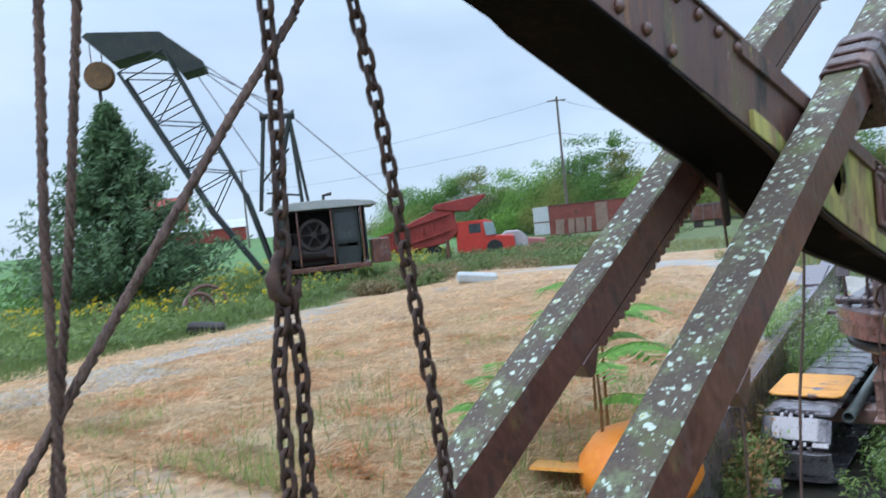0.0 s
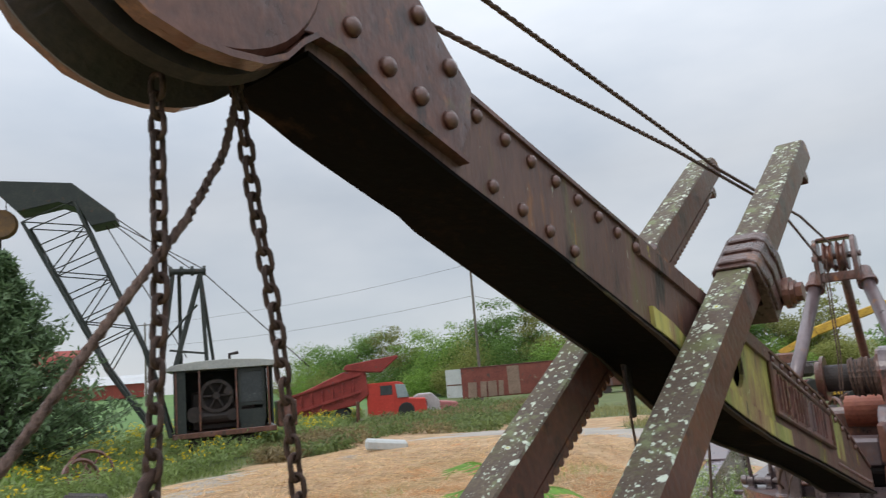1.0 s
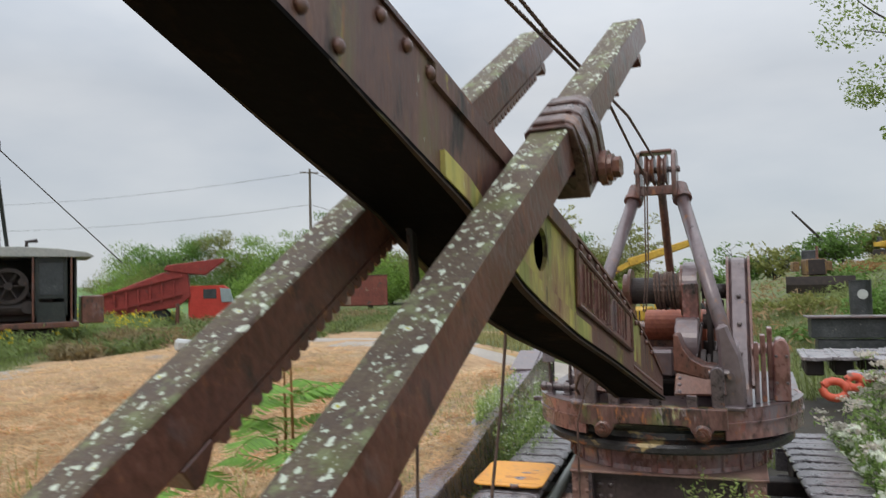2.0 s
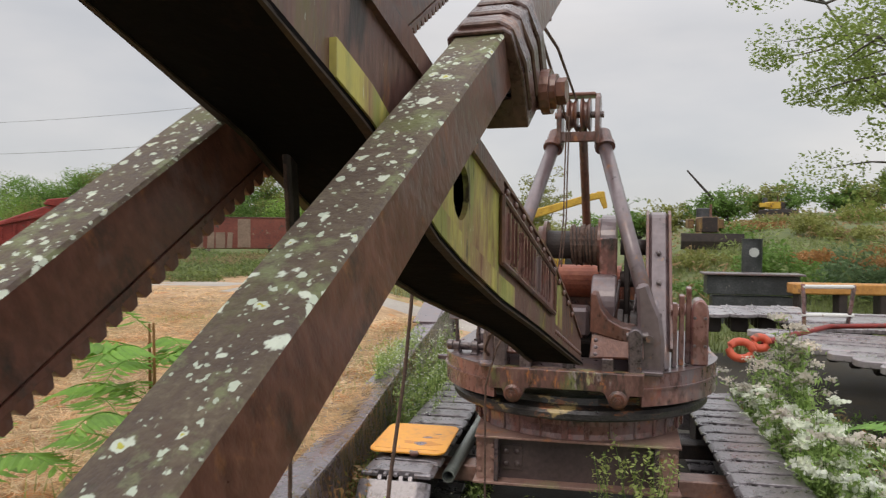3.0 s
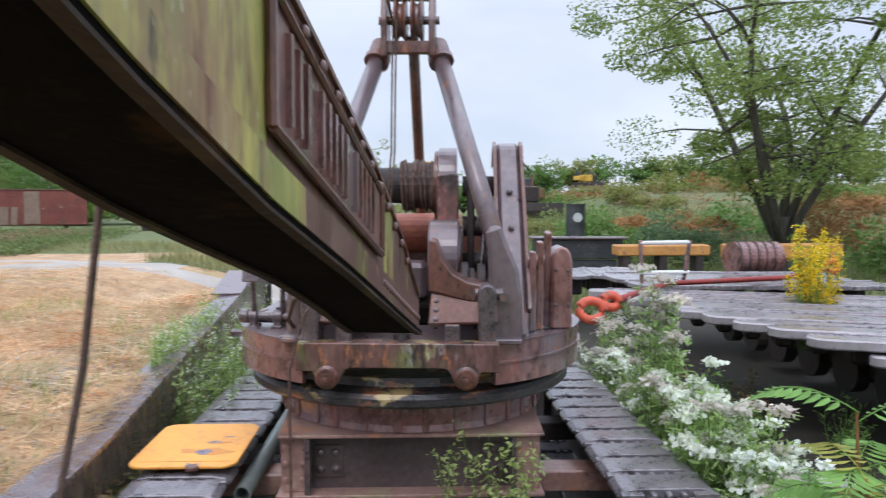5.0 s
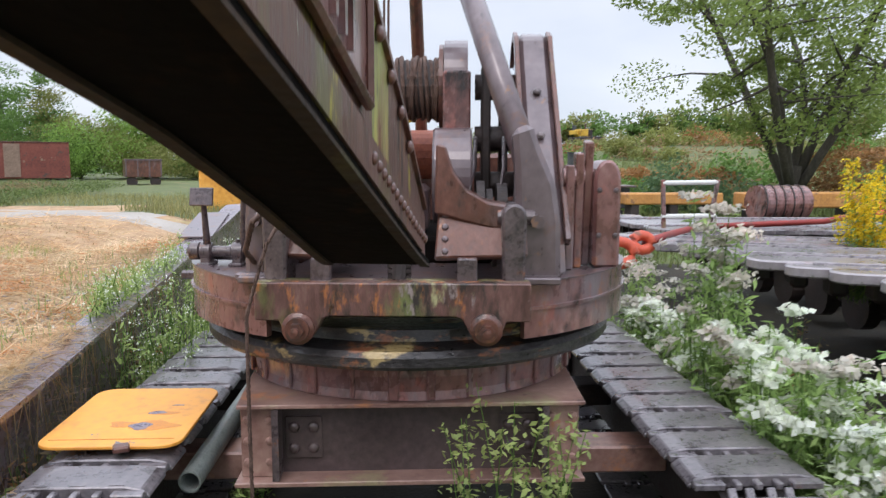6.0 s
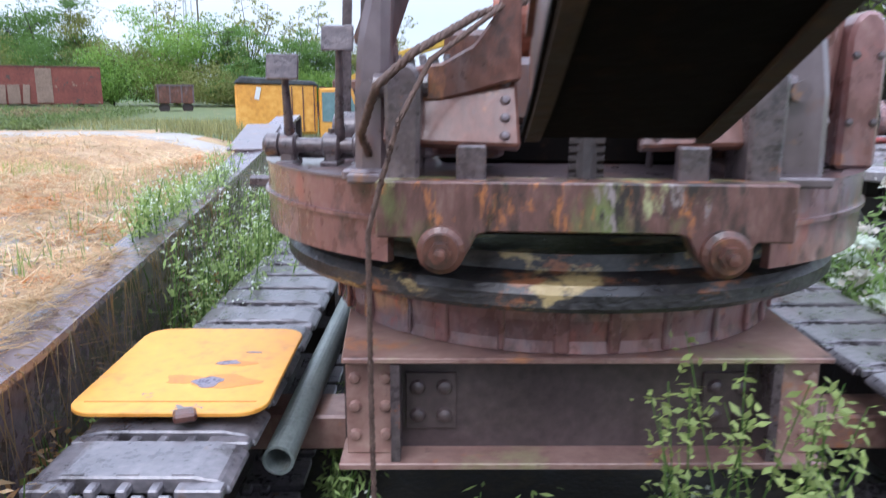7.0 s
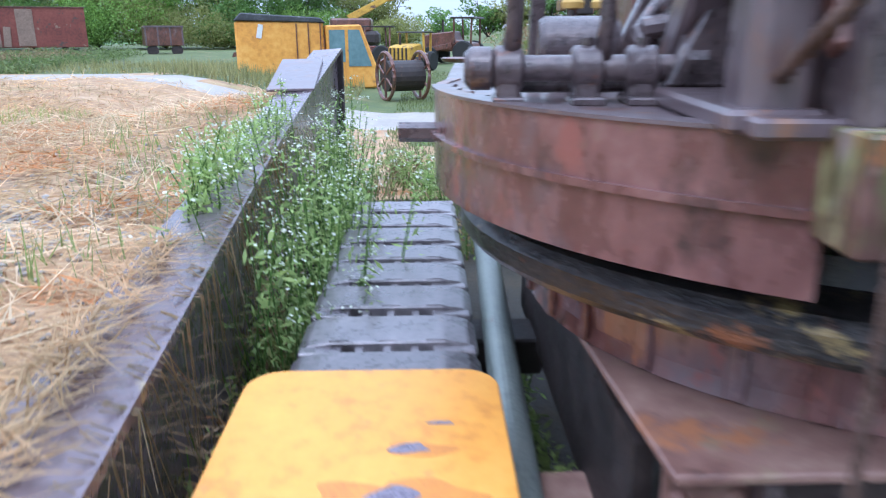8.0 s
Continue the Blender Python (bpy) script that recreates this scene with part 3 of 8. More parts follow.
for lo, hi in ((30, 88), (-88, -30)):
    b = bmesh.new()
    o, i = arc_pts(R_DECK + 0.006, lo, hi, 40), arc_pts(R_DECK - 0.035, lo, hi, 40)
    i = [(x * (1 - random.uniform(0, 0.035)), y * (1 - random.uniform(0, 0.035))) for x, y in i]
    prism(b, o + i[::-1], 1.457, 1.464, "z")
    part("deck_lip", b, RUST_WET, shovel, "worn flaking rim of the deck plate", at=UP)
# castings that carry the boom foot and the A-frame feet
def rounded(w0, w1, z0, z1):
    """Front outline of an upright casting with a round top."""
    c, r = (w0 + w1) / 2, (w1 - w0) / 2
    return [(w1 - r * 0.12, z0)] + [(c + r * math.cos(t), z1 - r + r * math.sin(t)) for t in [math.pi * k / 8 for k in range(9)]] + [(w0 + r * 0.12, z0)]


for sx in (-1, 1):
    b = bmesh.new()
    x0, x1 = sorted((sx * 0.535, sx * 0.675))
    outline = [(0.72, 1.455), (0.715, 1.72), (0.69, 1.88), (0.625, 2.03), (0.585, 2.14), (0.50, 2.11), (0.515, 1.95), (0.52, 1.8), (0.525, 1.455)]
    if sx < 0:
        outline = [(0.6 + (p - 0.6) * 0.55, q) for p, q in outline]
        x0, x1 = -0.65, -0.57
    prism(b, [(sx * p, q) for p, q in outline], -0.97, -0.84, "y", 0.025)
    prism(b, [(-0.36, 1.455), (-0.24, 1.455), (-0.74, 2.0), (-0.84, 1.92)], x0, x1, "x", 0.014)
    rod(b, (sx * 0.61, -0.985, 1.72), (sx * 0.61, -1.01, 1.72), 0.03, 8)
    box(b, (sx * 0.61, -0.62, 1.468), (0.2 if sx > 0 else 0.13, 0.86, 0.03), None, 0.006)
    part("leg_foot", b, RUST_WET, shovel, "rounded cast foot of the A-frame leg", at=UP)
    b = bmesh.new()
    prism(b, [(sx * x, z) for x, z in rounded(0.455, 0.56, 1.44, 1.80)], -1.07, -0.86, "y", 0.012)
    rod(b, (sx * 0.44, -0.97, 1.735), (sx * 0.6, -0.97, 1.735), 0.035, 14)
    part("keeper_bracket", b, FITTING, shovel, at=UP)
    b = bmesh.new()
    prism(b, [(sx * p, q) for p, q in ((0.17, 0.0), (0.19, 0.31), (0.34, 0.27), (0.56, 0.24), (0.57, 0.012))], 0.0, 0.05, "y", 0.008)
    seat = part("boom_seat_plate", b, RUST, shovel, "sloping rusted seat plate", at=UP @ pose(0, -1.03, 1.565, -24, 0, 0))
    for k in range(5):
        b = bmesh.new()
        lathe(b, [(0.001, 0.014), (0.011, 0.011), (0.016, 0.0)], 10, pose(sx * 0.215, 0.0, 0.03 + 0.055 * k, 90, 0, 0))
        part("rivet", b, RUST_WET, seat)
    b = bmesh.new()
    leaf = [(0.175, 2.05), (0.215, 2.04), (0.25, 1.93), (0.31, 1.85), (0.40, 1.80), (0.5, 1.785), (0.53, 1.74), (0.5, 1.685), (0.41, 1.69), (0.31, 1.715), (0.225, 1.74), (0.17, 1.75)]
    prism(b, [(sx * p[0], p[1]) for p in leaf], -0.98, -0.66, "y", 0.008)
    part("leaf_bracket", b, RUST, shovel, "curved cast bracket beside the boom foot", at=UP)
    b = bmesh.new()
    prism(b, [(-0.42, 1.455), (-0.40, 1.56), (-0.2, 1.62), (0.2, 1.64), (0.25, 1.455)], *sorted((sx * 0.52, sx * 0.60)), "x", 0.012)
    part("side_casting", b, RUST, shovel, at=UP)

# A-frame: two tubes, back stay and a head with sheaves
HEAD = Vector((-0.03, 0.2, 3.33))
for sx in (-1, 1):
    b = bmesh.new()
    top = HEAD + Vector((sx * 0.22, 0, 0))
    foot = Vector((sx * 0.615, -0.88, 1.86))
    tube(b, [foot, foot.lerp(top, 0.5), top], 0.062, 18)
    part("a_frame_leg", b, RUST_WET, shovel, "wet mauve-grey tubular leg", at=UP, smooth=True)
    b = bmesh.new()
    d = (top - foot).normalized()
    rod(b, top - d * 0.06, top + d * 0.1, 0.082, 18)
    rod(b, top - d * 0.075, top - d * 0.03, 0.092, 18)
    part("leg_socket", b, RUST, shovel, "lichen-flecked cast socket", at=UP)
for sx in (-1, 1):
    b = bmesh.new()
    x0 = HEAD.x + sx * 0.15
    cheek = [(0.06, 3.30), (0.05, 3.55), (0.09, 3.72), (0.16, 3.77), (0.3, 3.77), (0.36, 3.70), (0.34, 3.3)]
    prism(b, cheek, x0 - 0.022 + sx * 0.02, x0 + 0.022 + sx * 0.02, "x", 0.008)
    part("head_cheek", b, RUST, shovel, "lichen-flecked cast cheek", at=UP)
    b = bmesh.new()
    lathe(b, [(0.02, -0.045), (0.15, -0.045), (0.155, -0.03), (0.115, -0.008), (0.115, 0.008), (0.155, 0.03), (0.15, 0.045), (0.02, 0.045)], 28, pose(HEAD.x + sx * 0.06, 0.2, 3.58, 0, 90, 0))
    part("head_sheave", b, RUST, shovel, at=UP)
b = bmesh.new()
rod(b, (HEAD.x - 0.22, 0.2, 3.58), (HEAD.x + 0.22, 0.2, 3.58), 0.03)
box(b, (HEAD.x, 0.12, 3.37), (0.34, 0.06, 0.09), None, 0.008)
box(b, (HEAD.x, 0.22, 3.76), (0.3, 0.2, 0.03), None, 0.008)
part("head_crosspiece", b, RUST, shovel, at=UP)
b = bmesh.new()
tube(b, [(HEAD.x + 0.02, 0.32, 3.5), (HEAD.x + 0.06, 1.3, 1.5)], 0.042, 12)
part("back_stay", b, RUST, shovel, at=UP)

# winding gear
DRUM_M = pose(-0.05, 0.2, 2.39, 0, 90, 0)
b = bmesh.new()
lathe(b, [(0.03, -0.27), (0.13, -0.27), (0.13, -0.03), (0.03, -0.03)], 28, DRUM_M)
part("drum_barrel", b, RUST_DARK, shovel, at=UP)
b = bmesh.new()
for k in range(11):
    pts = [DRUM_M @ Vector(((0.17 + 0.012 * math.sin(k * 2.1)) * math.cos(t * math.pi / 10), (0.17 + 0.012 * math.sin(k * 2.1)) * math.sin(t * math.pi / 10), -0.02 + k * 0.0225 + 0.012 * math.sin(t * 0.4 + k))) for t in range(20)]
    tube(b, pts, 0.012, 6, True)
part("wound_rope", b, ROPE, shovel, "slack coils of grey wire rope", at=UP)
b = bmesh.new()
lathe(b, [(0.03, -0.03), (0.165, -0.03), (0.165, 0.21), (0.03, 0.21)], 24, DRUM_M)
part("drum_core", b, RUST_DARK, shovel, at=UP)
for z0, z1, r in ((0.21, 0.235, 0.25), (-0.33, -0.28, 0.17), (-0.28, -0.25, 0.22)):
    b = bmesh.new()
    lathe(b, [(0.03, z0), (r, z0), (r, z1), (0.03, z1)], 32, DRUM_M)
    part("drum_flange", b, RUST, shovel, at=UP)
b = bmesh.new()
lathe(b, [(0.06, 0.24), (0.275, 0.24), (0.275, 0.37), (0.06, 0.37)], 36, DRUM_M)
part("brake_band", b, RUST_WET, shovel, "lichen-flecked brake band", at=UP)
b = bmesh.new()
box(b, (0.26, -0.1, 2.28), (0.15, 0.04, 0.36), None, 0.01)
part("red_guard", b, RUST_RED, shovel, "faded red guard plate", at=UP)
# tall gear case
b = bmesh.new()
case = [(-0.86, 1.455), (-0.80, 1.62), (-0.02, 2.56), (0.05, 2.66), (0.16, 2.70), (0.28, 2.66), (0.34, 2.56), (0.3, 2.3), (-0.2, 1.455)]
prism(b, case, 0.60, 0.76, "x", 0.025)
part("gear_case", b, RUST_WET, shovel, "tall wet grey-brown sloping gear case", at=UP)
for x0, x1 in ((0.575, 0.60), (0.76, 0.785)):
    b = bmesh.new()
    prism(b, [(p[0] - 0.012, p[1] + 0.006) for p in case[1:7]] + [(p[0] + 0.04, p[1] - 0.03) for p in case[1:7]][::-1], x0, x1, "x", 0.004)
    part("case_rim", b, RUST, shovel, at=UP)
for x0, y0, y1, z1 in ((0.42, -0.1, 0.12, 2.5), (0.52, 0.0, 0.1, 2.3)):
    b = bmesh.new()
    box(b, (x0, (y0 + y1) / 2, (1.46 + z1) / 2), (0.05, y1 - y0, z1 - 1.46), None, 0.01)
    part("bearing_frame", b, RUST_DARK, shovel, "dark upright bearing frame", at=UP)
for z in (1.85, 2.1, 2.38):
    b = bmesh.new()
    rod(b, (0.36, -0.02, z), (0.6, -0.02, z), 0.07, 16)
    part("bearing_cap", b, RUST_DARK, shovel, at=UP, smooth=True)
# side housing and levers beside the gear case
b = bmesh.new()
prism(b, [(0.93, 1.46), (0.93, 1.9), (0.945, 1.955), (0.975, 1.985), (1.015, 1.985), (1.045, 1.955), (1.06, 1.9), (1.06, 1.46)], -0.56, -0.26, "y", 0.015)
part("clutch_housing", b, RUST_RED, shovel, "rounded rust-red clutch housing", at=UP)
for k in range(3):
    b = bmesh.new()
    box(b, (0.80 + 0.055 * k, -0.6 + 0.08 * k, 1.71 + 0.03 * k), (0.04, 0.1, 0.5 + 0.06 * k), pose(0, 0, 0, 4 * k, 0, 0), 0.006)
    rod(b, (0.77 + 0.055 * k, -0.6 + 0.08 * k, 1.9), (0.83 + 0.055 * k, -0.6 + 0.08 * k, 1.9), 0.045, 14)
    part("link_bar", b, RUST_RED, shovel, at=UP)
b = bmesh.new()
lathe(b, [(0.03, -0.1), (0.24, -0.1), (0.25, -0.09), (0.25, 0.09), (0.24, 0.1), (0.03, 0.1)], 36, pose(0.24, -0.25, 1.9, 0, 90, 0))
part("friction_wheel", b, RUST_WET, shovel, "wet grey friction drum", at=UP)
b = bmesh.new()
for z0, z1, r in ((0.12, 0.16, 0.16), (0.17, 0.2, 0.12), (0.22, 0.27, 0.15), (0.28, 0.4, 0.06)):
    lathe(b, [(0.02, z0), (r, z0), (r, z1), (0.02, z1)], 24, pose(0.24, -0.45, 1.72, 0, 90, 0))
part("pinion_shaft", b, RUST_DARK, shovel, at=UP)

for k in range(4):
    b = bmesh.new()
    lathe(b, [(0.004, 0.0), (0.022, 0.0), (0.022, 0.012), (0.012, 0.02), (0.004, 0.021)], 6, pose(0.68, -0.815 + 0.2 * k, 1.63 + 0.235 * k, 50, 0, 0))
    part("case_bolt", b, FITTING, shovel, at=UP)
for xx, zz in ((0.955, 1.62), (1.035, 1.62), (0.955, 1.84), (1.035, 1.84)):
    b = bmesh.new()
    lathe(b, [(0.003, 0.0), (0.014, 0.0), (0.012, 0.01), (0.003, 0.012)], 8, pose(xx, -0.56, zz, 90, 0, 0))
    part("housing_bolt", b, FITTING, shovel, at=UP)
for xx in (0.3, 0.45):
    b = bmesh.new()
    tube(b, [(xx, -0.55, 1.46), (xx, -0.56, 1.7), (xx + 0.05, -0.45, 1.95), (xx + 0.06, -0.2, 2.1)], 0.012, 8)
    part("grease_pipe", b, FITTING, shovel, at=UP, smooth=True)
b = bmesh.new()
rod(b, (0.3, -0.56, 1.7), (0.56, -0.56, 1.7), 0.05, 20)
rod(b, (0.36, -0.56, 1.7), (0.39, -0.56, 1.7), 0.1, 24)
rod(b, (0.46, -0.56, 1.7), (0.5, -0.56, 1.7), 0.085, 24)
part("collared_shaft", b, FITTING, shovel, "short dark shaft with collars", at=UP)
b = bmesh.new()
rod(b, (-0.25, 0.75, 2.02), (0.35, 0.75, 2.02), 0.16, 22)
part("red_tank", b, TR_TANK, shovel, "faded red cylinder behind the winch", at=UP)

# ---- boom ----
TOP_LINE = [(-2.95, 3.75), (-2.4, 3.67), (-1.98, 3.545), (-1.5, 3.39), (-0.77, 3.155), (0.25, 2.82), (0.87, 2.615), (1.53, 2.38), (2.09, 2.10), (2.62, 1.78)]
LOW_LINE = [(-2.75, 3.47), (-2.58, 3.5), (-2.38, 3.40), (-2.08, 3.285), (-1.6, 3.115), (-0.72, 2.79), (-0.4, 2.61), (-0.24, 2.52), (0.0, 2.425), (0.49, 2.26), (1.2, 2.06), (1.8, 1.88), (2.3, 1.73), (2.62, 1.64)]


def at_u(line, u):
    for (a, p), (c, q) in zip(line, line[1:]):
        if a <= u <= c:
            return p + (q - p) * (u - a) / (c - a)
    return line[0][1] if u < line[0][0] else line[-1][1]


LEFT_LINE = [(-2.75, -0.295), (-1.95, -0.3), (-1.9, -0.325), (-1.65, -0.345), (-1.3, -0.365), (-0.7, -0.378), (-0.25, -0.362), (0.0, -0.36), (0.8, -0.315), (1.3, -0.28), (1.5, -0.284), (1.8, -0.295), (2.36, -0.337), (2.62, -0.36)]
boom = part("boom", bmesh.new(), BOOM_SIDE, shovel, "mossy rusted box boom", at=BOOM)
for side, x0, x1 in ((1, -0.02, 0.0), (-1, 0.0, 0.02)):
    b = bmesh.new()
    us = sorted({round(-2.6 + 0.1 * k, 4) for k in range(53) if abs(-2.6 + 0.1 * k - 0.02) > 0.09} | {0.02 + 0.085 * math.cos(math.pi * k / 10) for k in range(11)})
    us = [u for u in us if u <= 2.62]
    # the web, with an oval lightening hole
    hole_c, ha, hb = (0.02, 2.655), 0.085, 0.095
    rows = []
    for u in us:
        d = (u - hole_c[0]) / ha
        if abs(d) < 1:
            h = hb * math.sqrt(1 - d * d)
            zs = [at_u(LOW_LINE, u), hole_c[1] - h, hole_c[1] + h, at_u(TOP_LINE, u)]
        else:
            zs = [at_u(LOW_LINE, u), hole_c[1] - 0.35 * (u - hole_c[0]) - 0.0, hole_c[1] - 0.35 * (u - hole_c[0]) + 0.0, at_u(TOP_LINE, u)]
            zs[1] = zs[2] = min(max(zs[1], zs[0] + 0.02), zs[3] - 0.02)
        shift = 0.0 if side > 0 else at_u(LEFT_LINE, u) + 0.012
        rows.append([[b.verts.new((x + shift, u, z)) for z in zs] for x in (x0, x1)])
    for r0, r1 in zip(rows, rows[1:]):
        for s in (0, 1):
            for i in (0, 2):
                b.faces.new((r0[s][i], r1[s][i], r1[s][i + 1], r0[s][i + 1]))
        for i in (0, 1, 2, 3):
            b.faces.new((r0[0][i], r1[0][i], r1[1][i], r0[1][i]))
    bmesh.ops.remove_doubles(b, verts=b.verts, dist=0.0005)
    bmesh.ops.recalc_face_normals(b, faces=b.faces)
    for f in b.faces:
        cu = f.calc_center_median().y
        f.material_index = 1 if -0.32 < cu < 0.5 or 1.66 < cu < 1.86 else 0
    part("boom_web", b, [BOOM_SIDE, MOSSY], boom)


def strip(line, lo, hi, x0, x1, up, thick):
    """A plate that follows a line of the boom; x0 None: out to the boom's left face."""
    b = bmesh.new()
    prev = None
    for k in range(53):
        u = lo + (hi - lo) * k / 52
        z = at_u(line, u) + up
        xa = at_u(LEFT_LINE, u) if x0 is None else x0
        ring = [b.verts.new(p) for p in ((xa, u, z), (x1, u, z), (x1, u, z + thick), (xa, u, z + thick))]
        if prev:
            for i in range(4):
                b.faces.new((prev[i], prev[(i + 1) % 4], ring[(i + 1) % 4], ring[i]))
        else:
            b.faces.new(ring[::-1])
        prev = ring
    b.faces.new(prev)
    bmesh.ops.recalc_face_normals(b, faces=b.faces)
    return b


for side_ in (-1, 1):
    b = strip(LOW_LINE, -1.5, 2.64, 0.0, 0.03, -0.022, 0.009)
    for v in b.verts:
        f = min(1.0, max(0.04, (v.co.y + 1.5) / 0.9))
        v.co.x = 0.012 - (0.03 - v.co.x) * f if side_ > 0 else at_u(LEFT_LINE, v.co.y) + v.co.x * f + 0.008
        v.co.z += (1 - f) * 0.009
    part("underside_flange", b, UNDER_EDGE, boom, "brown flange along the underside, darkened for its shade")
# bottom plate: shade of the boom's underside is in its colour
part("bottom_plate", strip(LOW_LINE, -2.6, 2.62, None, 0.012, -0.012, 0.014), UNDER, boom, "underside plate with its shade painted near black")
part("top_plate", strip(TOP_LINE, -2.6, 2.55, None, 0.012, -0.004, 0.016), RUST, boom)
for x0, x1 in ((0.0, 0.018),):
    part("edge_angle", strip(LOW_LINE, -0.9, 0.7, x0, x1, 0.0, 0.085), MOSSY, boom)
    part("edge_angle", strip(LOW_LINE, 0.7, 2.4, x0, x1, 0.0, 0.085), BOOM_SIDE, boom)
    part("edge_angle", strip(TOP_LINE, -0.95, 0.5, x0, x1, -0.07, 0.066), BOOM_SIDE, boom)


def rivet_mesh():
    b = bmesh.new()
    lathe(b, [(0.002, 0.0), (0.024, 0.0), (0.021, 0.011), (0.012, 0.018), (0.002, 0.02)], 10)
    return mesh_of("rivet", b, RUST, True)


RIVET = rivet_mesh()


def rivet(u, z, x=0.0, parent=None, s=1.0):
    part("rivet", RIVET, None, parent or boom, at=BOOM @ pose(x, u, z, 0, 90, 0) @ Matrix.Scale(s, 4))


for k in range(8):
    u = -1.95 + 0.141 * k
    rivet(u, at_u(TOP_LINE, u) - 0.045)
for k in range(4):
    u = -1.9 + 0.15 * k
    rivet(u, at_u(LOW_LINE, u) + 0.06)
for k in range(14):
    u = 0.3 + 0.145 * k
    rivet(u, at_u(TOP_LINE, u) - 0.03, 0.004, s=0.8)
for k in range(16):
    u = 1.62 + 0.055 * k
    rivet(u, at_u(LOW_LINE, u) + 0.045, 0.016, s=0.6)
# sign panel of raised bars on a framed plate
b = bmesh.new()
PN = [(0.5, 2.665), (1.6, 2.29), (1.6, 2.08), (0.5, 2.40)]
prism(b, PN, 0.0, 0.012, "x")
panel = part("sign_panel", b, RUST_RED, boom, "rust-red panel with raised lettering strokes")
b = bmesh.new()
for p, q in zip(PN, PN[1:] + PN[:1]):
    tube(b, [(0.014, *p), (0.014, *q)], 0.012, 6)
part("panel_frame", b, RUST, panel)


def stroke(bm, pts):
    """A raised bar along points of the panel: (along 0-1, up 0-1)."""
    def pt(s, h):
        u = 0.5 + 1.1 * s
        lo, hi = 2.40 - 0.32 * s, 2.665 - 0.375 * s
        return Vector((0.016, u, lo + (hi - lo) * h))
    for p, q in zip(pts, pts[1:]):
        a, c = pt(*p), pt(*q)
        d = (c - a).normalized()
        n = Vector((1, 0, 0)).cross(d) * 0.009
        vs = [bm.verts.new(w + Vector((e, 0, 0))) for e in (-0.006, 0.008) for w in (a - d * 0.006 - n, c + d * 0.006 - n, c + d * 0.006 + n, a - d * 0.006 + n)]
        for f in ((0, 1, 2, 3), (7, 6, 5, 4), (0, 4, 5, 1), (1, 5, 6, 2), (2, 6, 7, 3), (3, 7, 4, 0)):
            bm.faces.new([vs[i] for i in f])


for k in range(8):
    b = bmesh.new()
    s = 0.09 + 0.108 * k
    stroke(b, [(s, 0.16), (s, 0.84)])
    if k % 3 != 1:
        stroke(b, [(s + 0.055, 0.16), (s + 0.055, 0.84)])
    bmesh.ops.recalc_face_normals(b, faces=b.faces)
    part("raised_bar", b, RUST_RED, panel)

# boom head: riveted gusset, cheeks and chain sheave
for x0, x1 in ((0.0, 0.016), (-0.301, -0.285)):
    b = bmesh.new()
    prism(b, [(-1.98, 3.56), (-2.0, 3.44), (-2.06, 3.35), (-2.3, 3.44), (-2.55, 3.545), (-2.75, 3.53), (-2.8, 4.2), (-2.35, 4.2), (-2.21, 3.80)], x0, x1, "x", 0.003)
    part("gusset", b, RUST, boom, "riveted rust-red gusset plate")
    b = bmesh.new()
    lathe(b, [(0.07, -0.018), (0.31, -0.018), (0.325, 0.0), (0.31, 0.018), (0.07, 0.018)], 40, pose((x0 + x1) / 2, -2.86, 3.74, 0, 90, 0))
    part("sheave_cheek", b, RUST, boom)
    b = bmesh.new()
    pts = [(-2.05, 3.335), (-2.3, 3.425), (-2.5, 3.53), (-2.58, 3.545), (-2.63, 3.51), (-2.68, 3.46), (-2.74, 3.432), (-2.82, 3.425), (-2.9, 3.43), (-3.0, 3.46), (-3.1, 3.53), (-3.16, 3.62)]
    lip = pts + [(u, z - 0.016) for u, z in pts[::-1]]
    prism(b, lip, x1 - 0.03 if x0 >= 0 else x0 - 0.02, x1 + 0.02 if x0 >= 0 else x1 + 0.03, "x")
    part("head_lip", b, RUST, boom, "curled rusty flange of the boom head")
b = bmesh.new()
lathe(b, [(0.05, -0.11), (0.335, -0.11), (0.35, -0.08), (0.28, -0.03), (0.28, 0.03), (0.35, 0.08), (0.335, 0.11), (0.05, 0.11)], 48, pose(-0.16, -2.86, 3.735, 0, 90, 0))
part("chain_sheave", b, RUST_DARK, boom, "dark heavy grooved chain sheave")
for u, z in ((-2.1, 3.44), (-2.22, 3.48), (-2.34, 3.53), (-2.46, 3.6), (-2.08, 3.60), (-2.2, 3.72), (-2.5, 3.8)):
    rivet(u, z, 0.016, s=1.2)

# ---- dipper sticks ----
SADDLE = mat("dark_red_cast_saddle", [(0.05, (0.025, 0.013, 0.011)), (0.5, (0.075, 0.034, 0.027)), (0.95, (0.17, 0.09, 0.07))], 5.0, (0.22, 0.5), 0.1, 0.6, 8.0, spots=[((0.2, 0.08, 0.035), 6.0, 0.6, 0.08)], wet=0.4)
SLOPE, Z0 = 0.615, 3.075


def stick_frame(xc, z0):
    return BOOM @ pose(xc, -0.25, z0, math.degrees(math.atan(SLOPE)), 0, 0)


